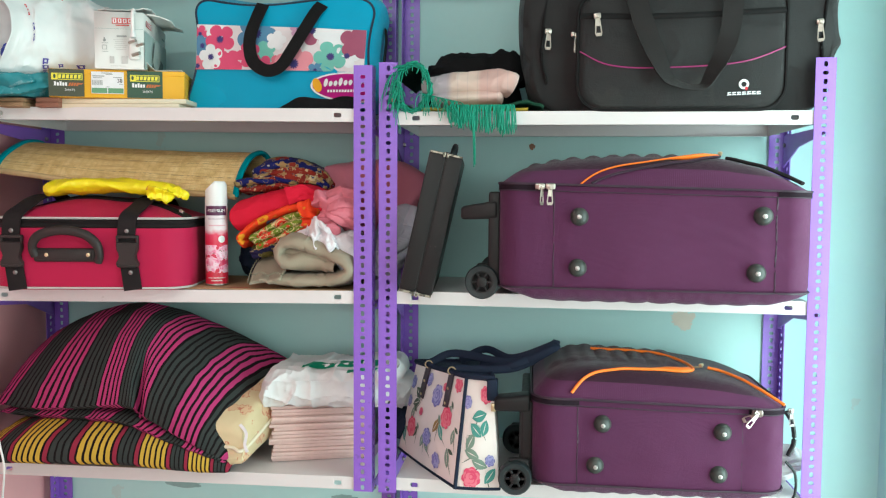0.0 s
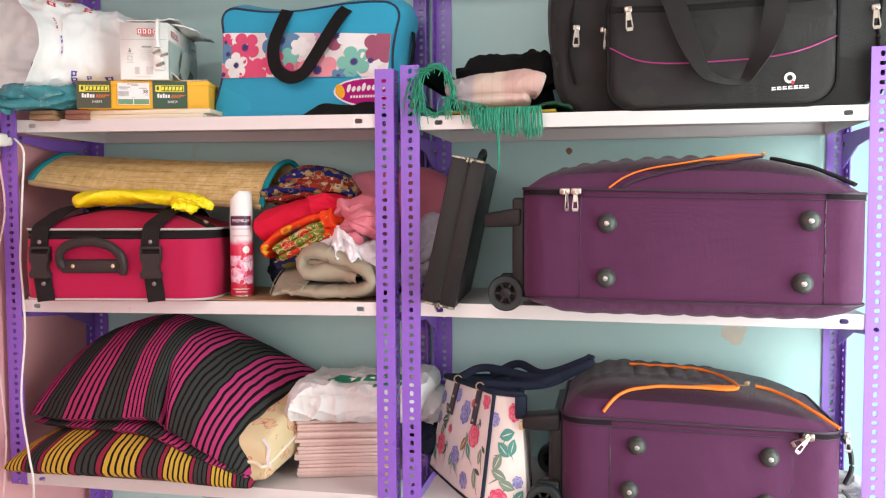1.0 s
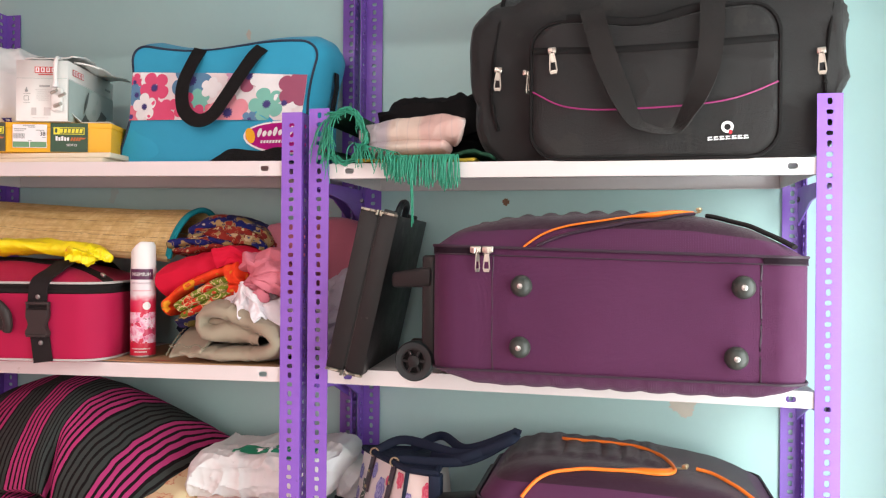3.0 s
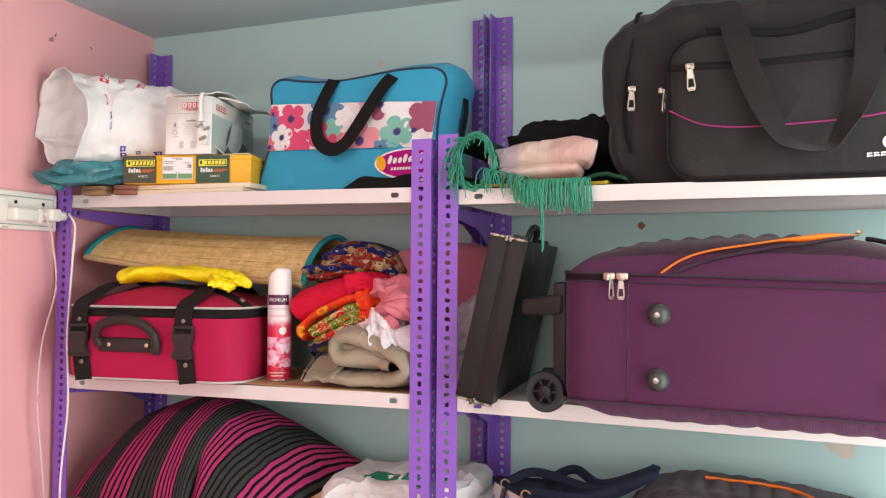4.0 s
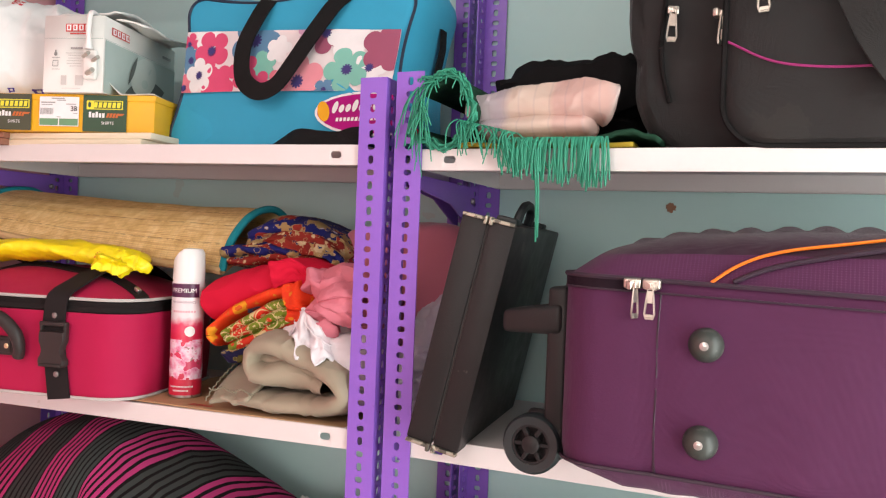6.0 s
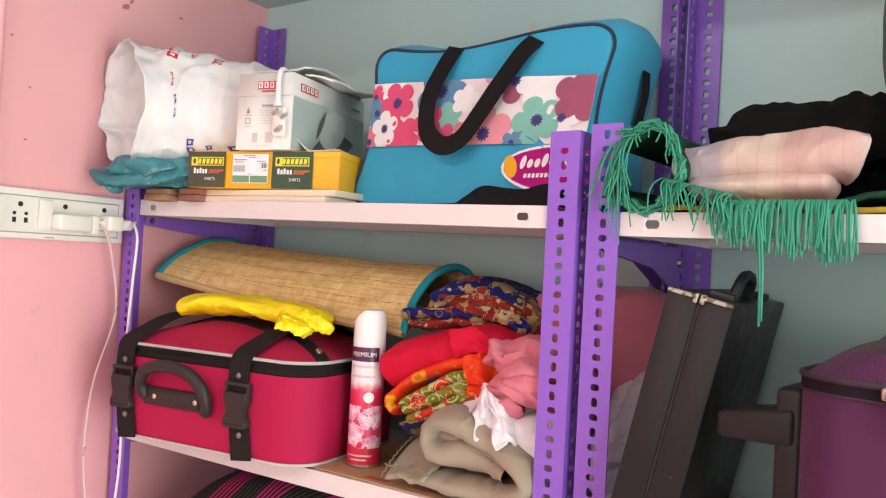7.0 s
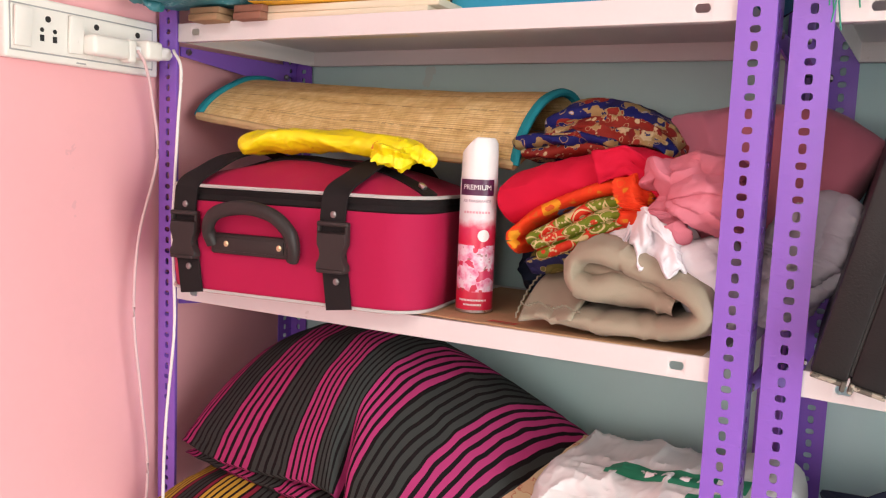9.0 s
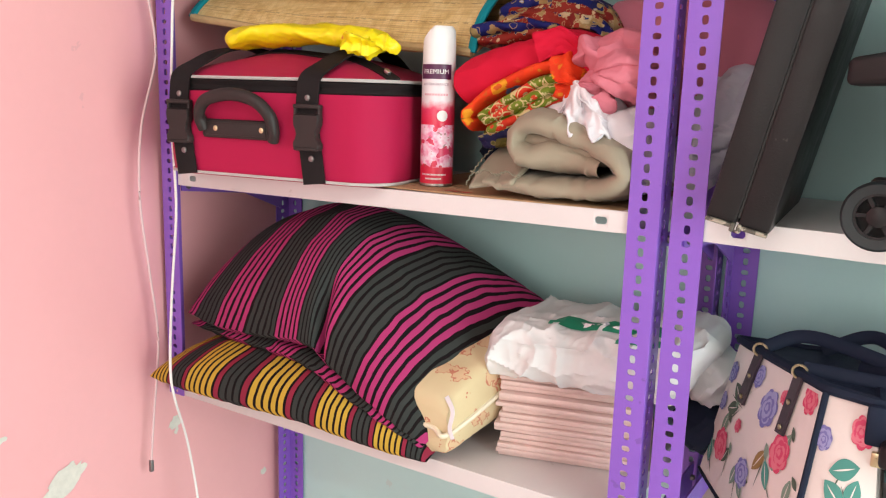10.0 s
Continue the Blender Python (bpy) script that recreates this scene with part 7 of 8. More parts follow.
# pink cotton gathered at one point, its pleats fanning out
KNOT = Vector((-0.114, 0.035, L2 + 0.180))
pink = thing("folded_cloth", "crumpled dusty pink cotton cloth in fanned pleats", "cloth", group=CL)
for k, (mid, end, rx, rz) in enumerate((
        ((-0.098, 0.050, 0.222), (-0.035, 0.075, 0.204), 0.034, 0.020), ((-0.085, 0.030, 0.200), (-0.030, 0.050, 0.186), 0.030, 0.014), ((-0.080, 0.026, 0.182), (-0.028, 0.045, 0.166), 0.028, 0.013),
        ((-0.084, 0.030, 0.166), (-0.030, 0.050, 0.144), 0.030, 0.015), ((-0.134, 0.040, 0.220), (-0.146, 0.050, 0.190), 0.022, 0.013), ((-0.118, 0.034, 0.155), (-0.100, 0.040, 0.128), 0.026, 0.015),
        ((-0.132, 0.040, 0.166), (-0.130, 0.040, 0.146), 0.022, 0.012))):
    a, b, c = KNOT, Vector((mid[0], mid[1], L2 + mid[2])), Vector((end[0], end[1], L2 + end[2]))
    part("pleat", bundle([a, a.lerp(b, 0.55) + Vector((0, -0.004, 0.003)), b, b.lerp(c, 0.55) + Vector((0, -0.002, 0.002)), c], rx, rz, 0.004, 14, 61 + 3 * k, 70, 44, ends=0.28, pleats=3, crumple=0.45), M["pink_cotton"], pink)
part("backing", bundle([(-0.150, 0.10, L2 + 0.165), (-0.10, 0.10, L2 + 0.180), (-0.03, 0.11, L2 + 0.165)], 0.050, 0.042, 0.006, 13, 66, 70, 50, ends=0.25, pleats=3, crumple=0.5), M["pink_cotton"], pink)


def white_drape():
    """White cotton hanging in soft upright folds over the blanket, with a sewn hem."""
    c = thing("folded_cloth", "crumpled white cotton cloth hanging in soft folds", "cloth", group=CL)
    top = smooth_line([(-0.196, 0.045, 0.122), (-0.170, 0.030, 0.140), (-0.150, 0.022, 0.172), (-0.134, 0.014, 0.162), (-0.112, 0.016, 0.142), (-0.086, 0.040, 0.132)], 10)
    bot = smooth_line([(-0.190, 0.040, 0.110), (-0.166, 0.020, 0.112), (-0.144, 0.004, 0.104), (-0.120, 0.000, 0.094), (-0.096, 0.008, 0.094), (-0.076, 0.030, 0.080)], 10)

    def fn(u, v):
        k = u * (len(top) - 1)
        i = min(int(k), len(top) - 2)
        p = top[i].lerp(top[i + 1], k - i).lerp(bot[i].lerp(bot[i + 1], k - i), v)
        wave = math.sin(u * 19 + 3.0 * noise.noise((u * 5, v * 2, 1)))
        p = p + Vector((0.004 * wave, -0.010 * (0.35 + v) * wave + 0.010 * noise.noise((u * 9, v * 3, 4)), 0.006 * v * math.sin(u * 24 + 1) + 0.004 * ridge((u * 0.3, v * 0.12, 0.2), 30, 2)))
        return (p.x, p.y, L2 + p.z)

    ob = part("drape", surf(fn, 96, 30), M["white_cotton"], c)
    ob.modifiers.new("thickness", "SOLIDIFY").thickness = 0.004
    hem = [Vector(fn(0.42 + 0.55 * k / 30, 0.04 + 0.5 * k / 30)) + Vector((0, -0.004, 0)) for k in range(31)]
    part("hem", tube(hem, 0.0024, 6, flat=0.6), M["white_cotton"], c, "sewn hem")
    part("backing", bundle([(-0.200, 0.085, L2 + 0.118), (-0.15, 0.075, L2 + 0.135), (-0.09, 0.085, L2 + 0.120)], 0.045, 0.026, 0.005, 14, 72, 70, 44, ends=0.25, pleats=3, crumple=0.4), M["white_cotton"], c)


white_drape()
solo("folded_cloth", bundle([(-0.098, 0.078, L2 + 0.128), (-0.080, 0.070, L2 + 0.098), (-0.060, 0.068, L2 + 0.058), (-0.046, 0.07, L2 + 0.024)], 0.050, 0.040, 0.0035, 13, 77, 110, 80, ends=0.20, pleats=5, puff=True, floor_z=L2 + 0.004, crumple=0.45), M["white_cotton"], "plain white cotton cloth slumped beside the blanket", "cloth", group=CL)
solo("folded_cloth", bundle([(-0.03, 0.125, L2 + 0.03), (0.010, 0.135, L2 + 0.09), (0.030, 0.155, L2 + 0.14), (0.052, 0.18, L2 + 0.195)], 0.060, 0.036, 0.0055, 13, 83, 110, 80, ends=0.25, pleats=7, puff=True, crumple=0.6, floor_z=L2 + 0.004), M["lilac_cotton"], "pale lilac-white cloth slumped against the briefcase", "cloth", group=CL)
solo("folded_cloth", bundle([(-0.40, 0.25, L2 + 0.05), (-0.32, 0.23, L2 + 0.06), (-0.22, 0.23, L2 + 0.06), (-0.1, 0.24, L2 + 0.05)], 0.07, 0.06, 0.007, 14, 91, 40, 26, floor_z=L2), M["navy"], "dark navy cloth under the piled clothes", "cloth")
solo("folded_cloth", bundle([(-0.30, 0.20, L2 + 0.115), (-0.22, 0.20, L2 + 0.130), (-0.12, 0.21, L2 + 0.12)], 0.07, 0.055, 0.006, 14, 93, 40, 30), M["navy"], "dark navy cloth under the piled clothes", "cloth")


# ---- bottom shelf ----
F1 = [(-0.938, 0.010, 0.925), (-0.80, -0.030, 0.930), (-0.66, -0.045, 0.945), (-0.575, -0.05, 0.950), (-0.53, -0.05, 0.925), (-0.43, -0.052, 0.872), (-0.345, -0.035, 0.822)]
B1 = [(-0.930, 0.270, 1.02), (-0.72, 0.30, 1.02), (-0.50, 0.30, 1.00), (-0.26, 0.275, 0.985)]
solo("cushion", pillow(F1, B1, 0.168, 0.030, n=120, m=70, dent=(0.60, 0.0, 0.035, 0.11, 0.034), seed=4, wrinkle=0.005), M["magenta_stripes"], "plump cushion in magenta and charcoal woven stripes", "cushion")
solo("cushion", pillow([(-0.930, 0.010, 0.905), (-0.75, -0.020, 0.908), (-0.6, -0.035, 0.905), (-0.45, -0.05, 0.860), (-0.345, -0.04, 0.820)], [(-0.92, 0.25, 0.90), (-0.6, 0.27, 0.91), (-0.35, 0.25, 0.86)], 0.030, 0.022, wrinkle=0.008, seed=9), M["magenta_stripes"], "flattened cushion in magenta and charcoal woven stripes", "cushion")
solo("cushion", pillow([(-0.945, -0.078, 0.818), (-0.80, -0.088, 0.826), (-0.6, -0.075, 0.828), (-0.45, -0.06, 0.815), (-0.335, -0.038, 0.800)], [(-0.93, 0.22, 0.85), (-0.6, 0.25, 0.86), (-0.37, 0.22, 0.84)], 0.074, 0.026, n=110, m=60, wrinkle=0.003, seed=13, plump=0.42), M["yellow_stripes"], "flat cushion in yellow, maroon and grey woven stripes", "cushion")


def cream_print():
    m, nt, b = base_mat("cream_flower_cotton", 0.8)
    co = coords(nt)
    vo = node(nt, "ShaderNodeTexVoronoi", Scale=26.0)
    nt.links.new(co, vo.inputs["Vector"])
    dist = maths(nt, "MULTIPLY_ADD", maths(nt, "SUBTRACT", noisy(nt, co, 110, 1), 0.5), 0.75, vo.outputs["Distance"])
    ring = maths(nt, "COMPARE", dist, 0.34, 0.035)
    core = maths(nt, "LESS_THAN", dist, 0.34)
    c = mixed(nt, noisy(nt, co, 12), (0.62, 0.47, 0.27), (0.74, 0.60, 0.38))
    c = mixed(nt, maths(nt, "MULTIPLY", core, 0.30), c, (0.72, 0.30, 0.18))
    c = mixed(nt, maths(nt, "MULTIPLY", ring, 0.7), c, (0.50, 0.07, 0.05))
    nt.links.new(c, b.inputs["Base Color"])
    bumped(nt, b, weave(nt, co, 400), 0.4, 0.0008)
    return m


M["cream_print"] = cream_print()
cp = thing("bedding_roll", "cream cotton bedding roll printed with red flowers", "bedding")
part("cover", pillow([(-0.62, 0.02, 0.862), (-0.45, -0.015, 0.858), (-0.305, -0.022, 0.850)], [(-0.60, 0.28, 0.94), (-0.42, 0.28, 0.95), (-0.232, 0.27, 0.958)], 0.066, 0.064, wrinkle=0.004, seed=17, plump=0.15, seam=0.006), M["cream_print"], cp)
part("edge_cord", tube(smooth_line([(-0.40, -0.016, 0.857), (-0.335, -0.022, 0.853), (-0.305, -0.018, 0.850), (-0.270, 0.12, 0.902), (-0.235, 0.26, 0.954)], 8), 0.0042, 7), M["cream"], cp, "cream corded edge")
part("ribbon", strap(smooth_line([(-0.318, -0.012, 0.905), (-0.300, -0.022, 0.888), (-0.302, -0.026, 0.862), (-0.296, -0.026, 0.845)], 6), 0.007, (1, 0, 0), 0.001), M["white_cotton"], cp, "short white ribbon")

rnd = random.Random(11)
zz = L3 + 0.0005
for k in range(16):
    th = rnd.uniform(0.0078, 0.0092)
    nb = solo("notebook", rbox(0, 0.235, 0, 0.17, 0, th - 0.0006, 0.0018, 2), M["notebook"], "pale pink paper notebook in a neat stack", "notebook", pose(-0.272 + rnd.uniform(-0.006, 0.006), 0.072 + rnd.uniform(-0.007, 0.005), zz, 0, 0, 17 + rnd.uniform(-2.2, 2.2)), "stack of notebooks")
    zz += th
wb = thing("carrier_bag", "white carrier bag with green print folded on the notebooks", "plastic bag")
wtop = zz


def wbag(u, v):
    a = v * math.tau
    ca, sa = math.cos(a), math.sin(a)
    e = min(1, min(u, 1 - u) / 0.10)
    k = 0.55 + 0.45 * math.sqrt(max(0, 1 - (1 - e) ** 2))
    p = Vector((-0.300 + 0.325 * u, 0.160 + 0.03 * u, wtop + 0.048)) + Vector((0.02 * sa, -0.105 * k * math.copysign(abs(ca) ** 0.48, ca), (0.044 + 0.010 * u) * k * math.copysign(abs(sa) ** 0.55, sa)))
    f = 0.010 * noise.noise(p * 8) + 0.009 * max(0, ridge((p.x, p.y * 0.6, p.z), 12, 8)) ** 3 + 0.006 * max(0, ridge((p.x * 0.6, p.y, p.z * 1.3), 24, 2)) ** 3 + 0.002 * ridge(p, 60, 5) ** 3
    p += Vector((0, -f * ca, f * sa))
    p.z = max(p.z, wtop + 0.001)
    return p


bm = surf(wbag, 120, 120, wrap_v=True)
bm.verts.ensure_lookup_table()
bm.faces.new([bm.verts[j] for j in range(120)])
bm.faces.new([bm.verts[120 * 120 + j] for j in range(120)])
part("film", bm, M["white_plastic"], wb)


def wmark(u0, u1, v0, v1, mat, lift=0.0022):
    def fn(a, b):
        p = wbag(u0 + (u1 - u0) * a, v0 + (v1 - v0) * b)
        return p + Vector((0, -lift * 0.6, lift))
    part("printed_mark", surf(fn, 10, 6), M[mat], wb)


wmark(0.26, 0.82, 0.155, 0.215, "green_ink")
for k in range(5):
    wmark(0.42 + 0.07 * k, 0.46 + 0.07 * k, 0.172, 0.198, "petal_white", 0.0034)
wmark(0.62, 0.84, 0.09, 0.125, "green_ink")
solo("plastic_packet", bundle([(0.0, 0.24, L3 + 0.11), (0.03, 0.235, L3 + 0.16), (0.055, 0.23, L3 + 0.19)], 0.05, 0.035, 0.008, 22, 5, 36, 26), M["white_plastic"], "crumpled translucent white plastic packet", "plastic bag")
solo("folded_cloth", bundle([(-0.01, 0.24, L3 + 0.03), (0.01, 0.245, L3 + 0.07), (0.02, 0.25, L3 + 0.11)], 0.055, 0.045, 0.006, 15, 6, 36, 26, floor_z=L3), M["navy"], "dark navy cloth beside the notebooks", "cloth")


def floral_bag():
    c = thing("handbag", "white handbag printed with roses and navy handles", "handbag", pose(0.186, -0.052, R3, 0, 0, 0))
    # plan: the near corner at the origin, the wide face runs back to the left, the narrow face to the right
    lb = [(-0.170, 0.27), (0.0, 0.0), (0.098, 0.004), (0.075, 0.29)]
    lt = [(-0.118, 0.225), (0.018, 0.078), (0.078, 0.060), (0.060, 0.25)]
    h = 0.232

    def ring(t, grow=0.0):
        pts = [(a[0] + (b[0] - a[0]) * t, a[1] + (b[1] - a[1]) * t) for a, b in zip(lb, lt)]
        out = []
        for i in range(4):
            p, q = pts[i], pts[(i + 1) % 4]
            for k in range(8):
                s = k / 8
                bow = 0.010 * math.sin(math.pi * s) * math.sin(math.pi * min(1, t * 0.9 + 0.1))
                dx, dy = q[0] - p[0], q[1] - p[1]
                ln = math.hypot(dx, dy)
                out.append((p[0] + dx * s + dy / ln * bow, p[1] + dy * s - dx / ln * bow, t * h * (1 + (0.10 * (1 - p[0] / 0.1) * 0.0))))
        return out

    part("body", loft([ring(k / 8) for k in range(9)], caps=True), M["blush_white"], c, "white leatherette printed with flowers", 50)
    part("rim", tube([(x, y, z + 0.004) for x, y, z in ring(1.0)], 0.007, 7, closed=True), M["navy"], c, "navy rim")
    part("inside", loft([[(x * 0.95 + 0.0005, y * 0.95 + 0.006, h + 0.002) for x, y, z in ring(1.0)], [(x * 0.95, y * 0.95 + 0.006, h + 0.006) for x, y, z in ring(1.0)]]), M["navy"], c)
    edge = [(lb[1][0] + (lt[1][0] - lb[1][0]) * t, lb[1][1] + (lt[1][1] - lb[1][1]) * t - 0.002, t * h) for t in np.linspace(0, 1, 12)]
    part("piping", tube(edge, 0.0042, 7), M["navy"], c, "navy piping")
    part("piping", tube(ring(0.012), 0.0036, 6, closed=True), M["navy"], c, "navy piping")

    def face(i):
        def place(s, t, lift):
            p = [(a[0] + (b[0] - a[0]) * t, a[1] + (b[1] - a[1]) * t) for a, b in zip(lb, lt)]
            a, b = p[i], p[i + 1]
            dx, dy = b[0] - a[0], b[1] - a[1]
            ln = math.hypot(dx, dy)
            bow = 0.010 * math.sin(math.pi * s) * math.sin(math.pi * min(1, t * 0.9 + 0.1)) + lift
            return (a[0] + dx * s + dy / ln * bow, a[1] + dy * s - dx / ln * bow, t * h)
        return place

    def put(i, shapes, mat, lift):
        place = face(i)
        lb_len = (0.30, 0.10)[i]
        bm = bmesh.new()
        for s in shapes:
            s = [(min(max(x / lb_len, 0.02), 0.98), min(max(y / h, 0.03), 0.97)) for x, y in s]
            n = len(s)
            mx, my = sum(p[0] for p in s) / n, sum(p[1] for p in s) / n
            rings = [[bm.verts.new(place(mx + (p[0] - mx) * k, my + (p[1] - my) * k, lift)) for p in s] for k in (0.5, 1.0)]
            mid = bm.verts.new(place(mx, my, lift))
            for j in range(n):
                q = (j + 1) % n
                bm.faces.new((mid, rings[0][j], rings[0][q]))
                bm.faces.new((rings[0][j], rings[1][j], rings[1][q], rings[0][q]))
        part("printed_flower" if mat in ("rose_red", "iris", "rose", "pale_iris") else "printed_leaf", bm, M[mat], c)

    wide_leaves = [(0.255, 0.052, 0.05, 0.011, 100, "leaf_grey"), (0.13, 0.062, 0.045, 0.011, 70, "leaf_grey"), (0.155, 0.055, 0.04, 0.010, 120, "leaf_grey"), (0.085, 0.072, 0.04, 0.010, 60, "leaf_dark"), (0.215, 0.10, 0.045, 0.011, 120, "leaf_teal"), (0.19, 0.11, 0.05, 0.012, 55, "tan_leaf"), (0.06, 0.14, 0.05, 0.013, 20, "leaf_dark"), (0.06, 0.165, 0.05, 0.013, 150, "leaf_dark"), (0.08, 0.185, 0.045, 0.012, 100, "leaf_dark"), (0.05, 0.11, 0.05, 0.013, 80, "leaf_grey"), (0.24, 0.15, 0.04, 0.010, 60, "leaf_grey"), (0.02, 0.05, 0.05, 0.012, 110, "leaf_teal"), (0.27, 0.10, 0.04, 0.01, 80, "leaf_grey")]
    def rose(i, x, y, r, dark, light):
        rnd = random.Random(int(x * 9000 + y * 700))
        for k, (q, n, mat) in enumerate(((1.0, 7, dark), (0.86, 5, light), (0.66, 6, dark), (0.52, 4, light), (0.32, 5, dark), (0.18, 3, light))):
            dx, dy = rnd.uniform(-0.10, 0.10) * r, rnd.uniform(-0.06, 0.12) * r
            put(i, [petals(x + dx, y + dy, r * q, n, rnd.uniform(0, 6), rnd.uniform(0.22, 0.34), 36)], mat, 0.0016 + 0.00028 * k)

    def stem(i, x, y, length, turn):
        put(i, [leaf(x, y, length, 0.0011, turn)], "leaf_dark", 0.0010)

    for x, y, ln, w, a, mat in wide_leaves:
        put(0, [leaf(x, y, ln * 0.86, w * 0.84, a)], mat, 0.0012)
        put(0, [leaf(x, y, ln * 0.66, w * 0.08, a)], "blush_white", 0.0014)
        put(0, [leaf(x + 0.012, y + 0.016, ln * 0.5, w * 0.45, a + 62)], "leaf_grey" if mat != "leaf_grey" else "leaf_dark", 0.0012)
        stem(0, x + 0.008, y - 0.012, ln * 1.1, a + 24)
    for x, y, r, mat in ((0.235, 0.135, 0.025, "rose_red"), (0.06, 0.075, 0.027, "rose_red"), (0.27, 0.215, 0.020, "rose_red"), (0.17, 0.175, 0.027, "iris"), (0.155, 0.075, 0.022, "iris"), (0.11, 0.205, 0.017, "iris"), (0.015, 0.185, 0.018, "iris"), (0.21, 0.035, 0.019, "iris"), (0.012, 0.135, 0.016, "iris"), (0.10, 0.125, 0.011, "rose_red"), (0.20, 0.20, 0.010, "rose_red")):
        rose(0, x, y, r, mat, "rose" if mat == "rose_red" else "pale_iris")
    for x, y, ln, w, a, mat in ((0.055, 0.155, 0.05, 0.013, 15, "leaf_teal"), (0.045, 0.125, 0.045, 0.013, -40, "leaf_teal"), (0.07, 0.13, 0.04, 0.012, 70, "leaf_teal"), (0.035, 0.075, 0.045, 0.011, -20, "leaf_grey"), (0.055, 0.055, 0.045, 0.011, 160, "leaf_grey"), (0.03, 0.10, 0.045, 0.012, 60, "leaf_grey"), (0.08, 0.03, 0.045, 0.011, 50, "leaf_teal")):
        put(1, [leaf(x, y, ln * 0.92, w * 0.95, a)], mat, 0.0012)
        put(1, [leaf(x, y, ln * 0.66, w * 0.08, a)], "blush_white", 0.0014)
        stem(1, x - 0.006, y - 0.010, ln, a + 50)
    for x, y, r, mat in ((0.035, 0.026, 0.023, "rose_red"), (0.075, 0.20, 0.020, "rose_red"), (0.015, 0.18, 0.015, "iris"), (0.082, 0.062, 0.013, "iris")):
        rose(1, x, y, r, mat, "rose" if mat == "rose_red" else "pale_iris")
    for s in (0.28, 0.74):
        f = face(0)
        p = [f(s, t, 0.003) for t in (0.68, 0.8, 0.92, 1.02)]
        part("handle_tab", strap(p, 0.020, (0.55, -0.8, 0), 0.004), M["leather_navy"], c, "dark leather handle tab")
        for t in (0.72, 0.86):
            q = f(s, t, 0.006)
            part("stud", lathe([(0.0035, -0.001), (0.0035, 0.001), (0.001, 0.002)], 10, None, Matrix.Translation(q) @ pose(0, 0, 0, 90, 0, -58)), M["brass"], c)
        q = f(s, 1.03, 0.004)
        part("ring", tube([(q[0] + 0.009 * math.cos(a), q[1], q[2] + 0.009 * math.sin(a)) for a in (k * math.tau / 14 for k in range(14))], 0.0018, 6, closed=True, up=(0, 1, 0)), M["brass"], c, "gold ring")
    a0, a1 = face(0)(0.28, 1.05, 0.0), face(0)(0.74, 1.05, 0.0)
    for k, (a, b, lift) in enumerate(((a0, a1, 0.0), ((a0[0] + 0.07, a0[1] + 0.03, a0[2]), (a1[0] + 0.06, a1[1] + 0.05, a1[2]), 0.006))):
        pts = smooth_line([a, (a[0] + 0.06, a[1] + 0.01, h + 0.034 + lift), (0.12, 0.13 + 0.02 * k, h + 0.028 + lift), (0.205, 0.12 + 0.02 * k, h + 0.060 + lift), (0.222, 0.135 + 0.02 * k, h + 0.068 + lift), (0.20, 0.15, h + 0.050 + lift), (0.12, 0.11, h + 0.018 + lift), b], 8)
        part("handle", tube(pts, 0.0092, 10, flat=0.34, up=(0, -1, 0.35)), M["navy"], c, "navy fabric handle")
    part("corner_cap", rbox(0.066, 0.090, 0.046, 0.075, h - 0.045, h + 0.004, 0.004, 2), M["navy"], c)
    part("clip", rbox(0.076, 0.088, 0.038, 0.046, h - 0.066, h - 0.048, 0.002, 2), M["brass"], c, "gold clip")


M["pale_iris"] = plain("pale_iris_print", (0.36, 0.35, 0.62), 0.45, var=0.1, vscale=60)
M["blush_white"] = plain("blush_white_leatherette", (0.80, 0.70, 0.67), 0.4, var=0.05, vscale=10, bump=0.15, bscale=300)
M["leather_navy"] = plain("dark_leather", (0.05, 0.032, 0.045), 0.45, var=0.15, vscale=20, bump=0.3, bscale=300)
floral_bag()

# orange lines on the lower suitcase's lid
for pts, rr in (([(0.085, 0.004), (0.13, 0.030), (0.19, 0.045), (0.27, 0.052), (0.33, 0.060), (0.352, 0.085), (0.35, 0.13), (0.325, 0.20), (0.26, 0.235), (0.14, 0.245)], 0.0034), ([(0.395, 0.14), (0.425, 0.13), (0.46, 0.085), (0.495, 0.040), (0.526, 0.012)], 0.0034)):
    orange_line(case_b, lid_line(lid_b, 0.535, 0.37, 0.215, pts, 8, 0.003), rr)
part("orange_patch", tube(lid_line(lid_b, 0.535, 0.37, 0.215, [(0.255, 0.054), (0.295, 0.062), (0.330, 0.072), (0.348, 0.10)], 2, 0.003), [0.003, 0.007, 0.011, 0.014, 0.014, 0.010, 0.003], 8, flat=0.35), M["orange"], case_b, "orange patch")
pull(case_b, pose(0.462, -0.012, 0.200, 0, 42, 20), M["nickel"], 1.0)
pull(case_b, pose(0.468, -0.010, 0.200, 0, 62, -20), M["nickel"], 1.0)
part("zip_slider", rbox(0.456, 0.478, -0.011, 0.0, 0.196, 0.208, 0.003, 3), M["nickel"], case_b, "metal zip slider")
pull(case_b, pose(0.37, 0.10, 0.278, 80, 0, 60), M["brass"], 0.9)
pull(case_a, pose(0.455, 0.12, 0.311, 80, 0, 70), M["brass"], 0.9)
# dark edge that follows the lid's slope at its far end, not a handle
part("top_handle", tube(lid_line(lid_a, 0.622, 0.40, 0.243, [(0.47, 0.12), (0.51, 0.10), (0.56, 0.06), (0.60, 0.025)], 7, 0.001), 0.0080, 8, flat=0.5), M["charcoal"], case_a, "dark edge sloping down the lid")
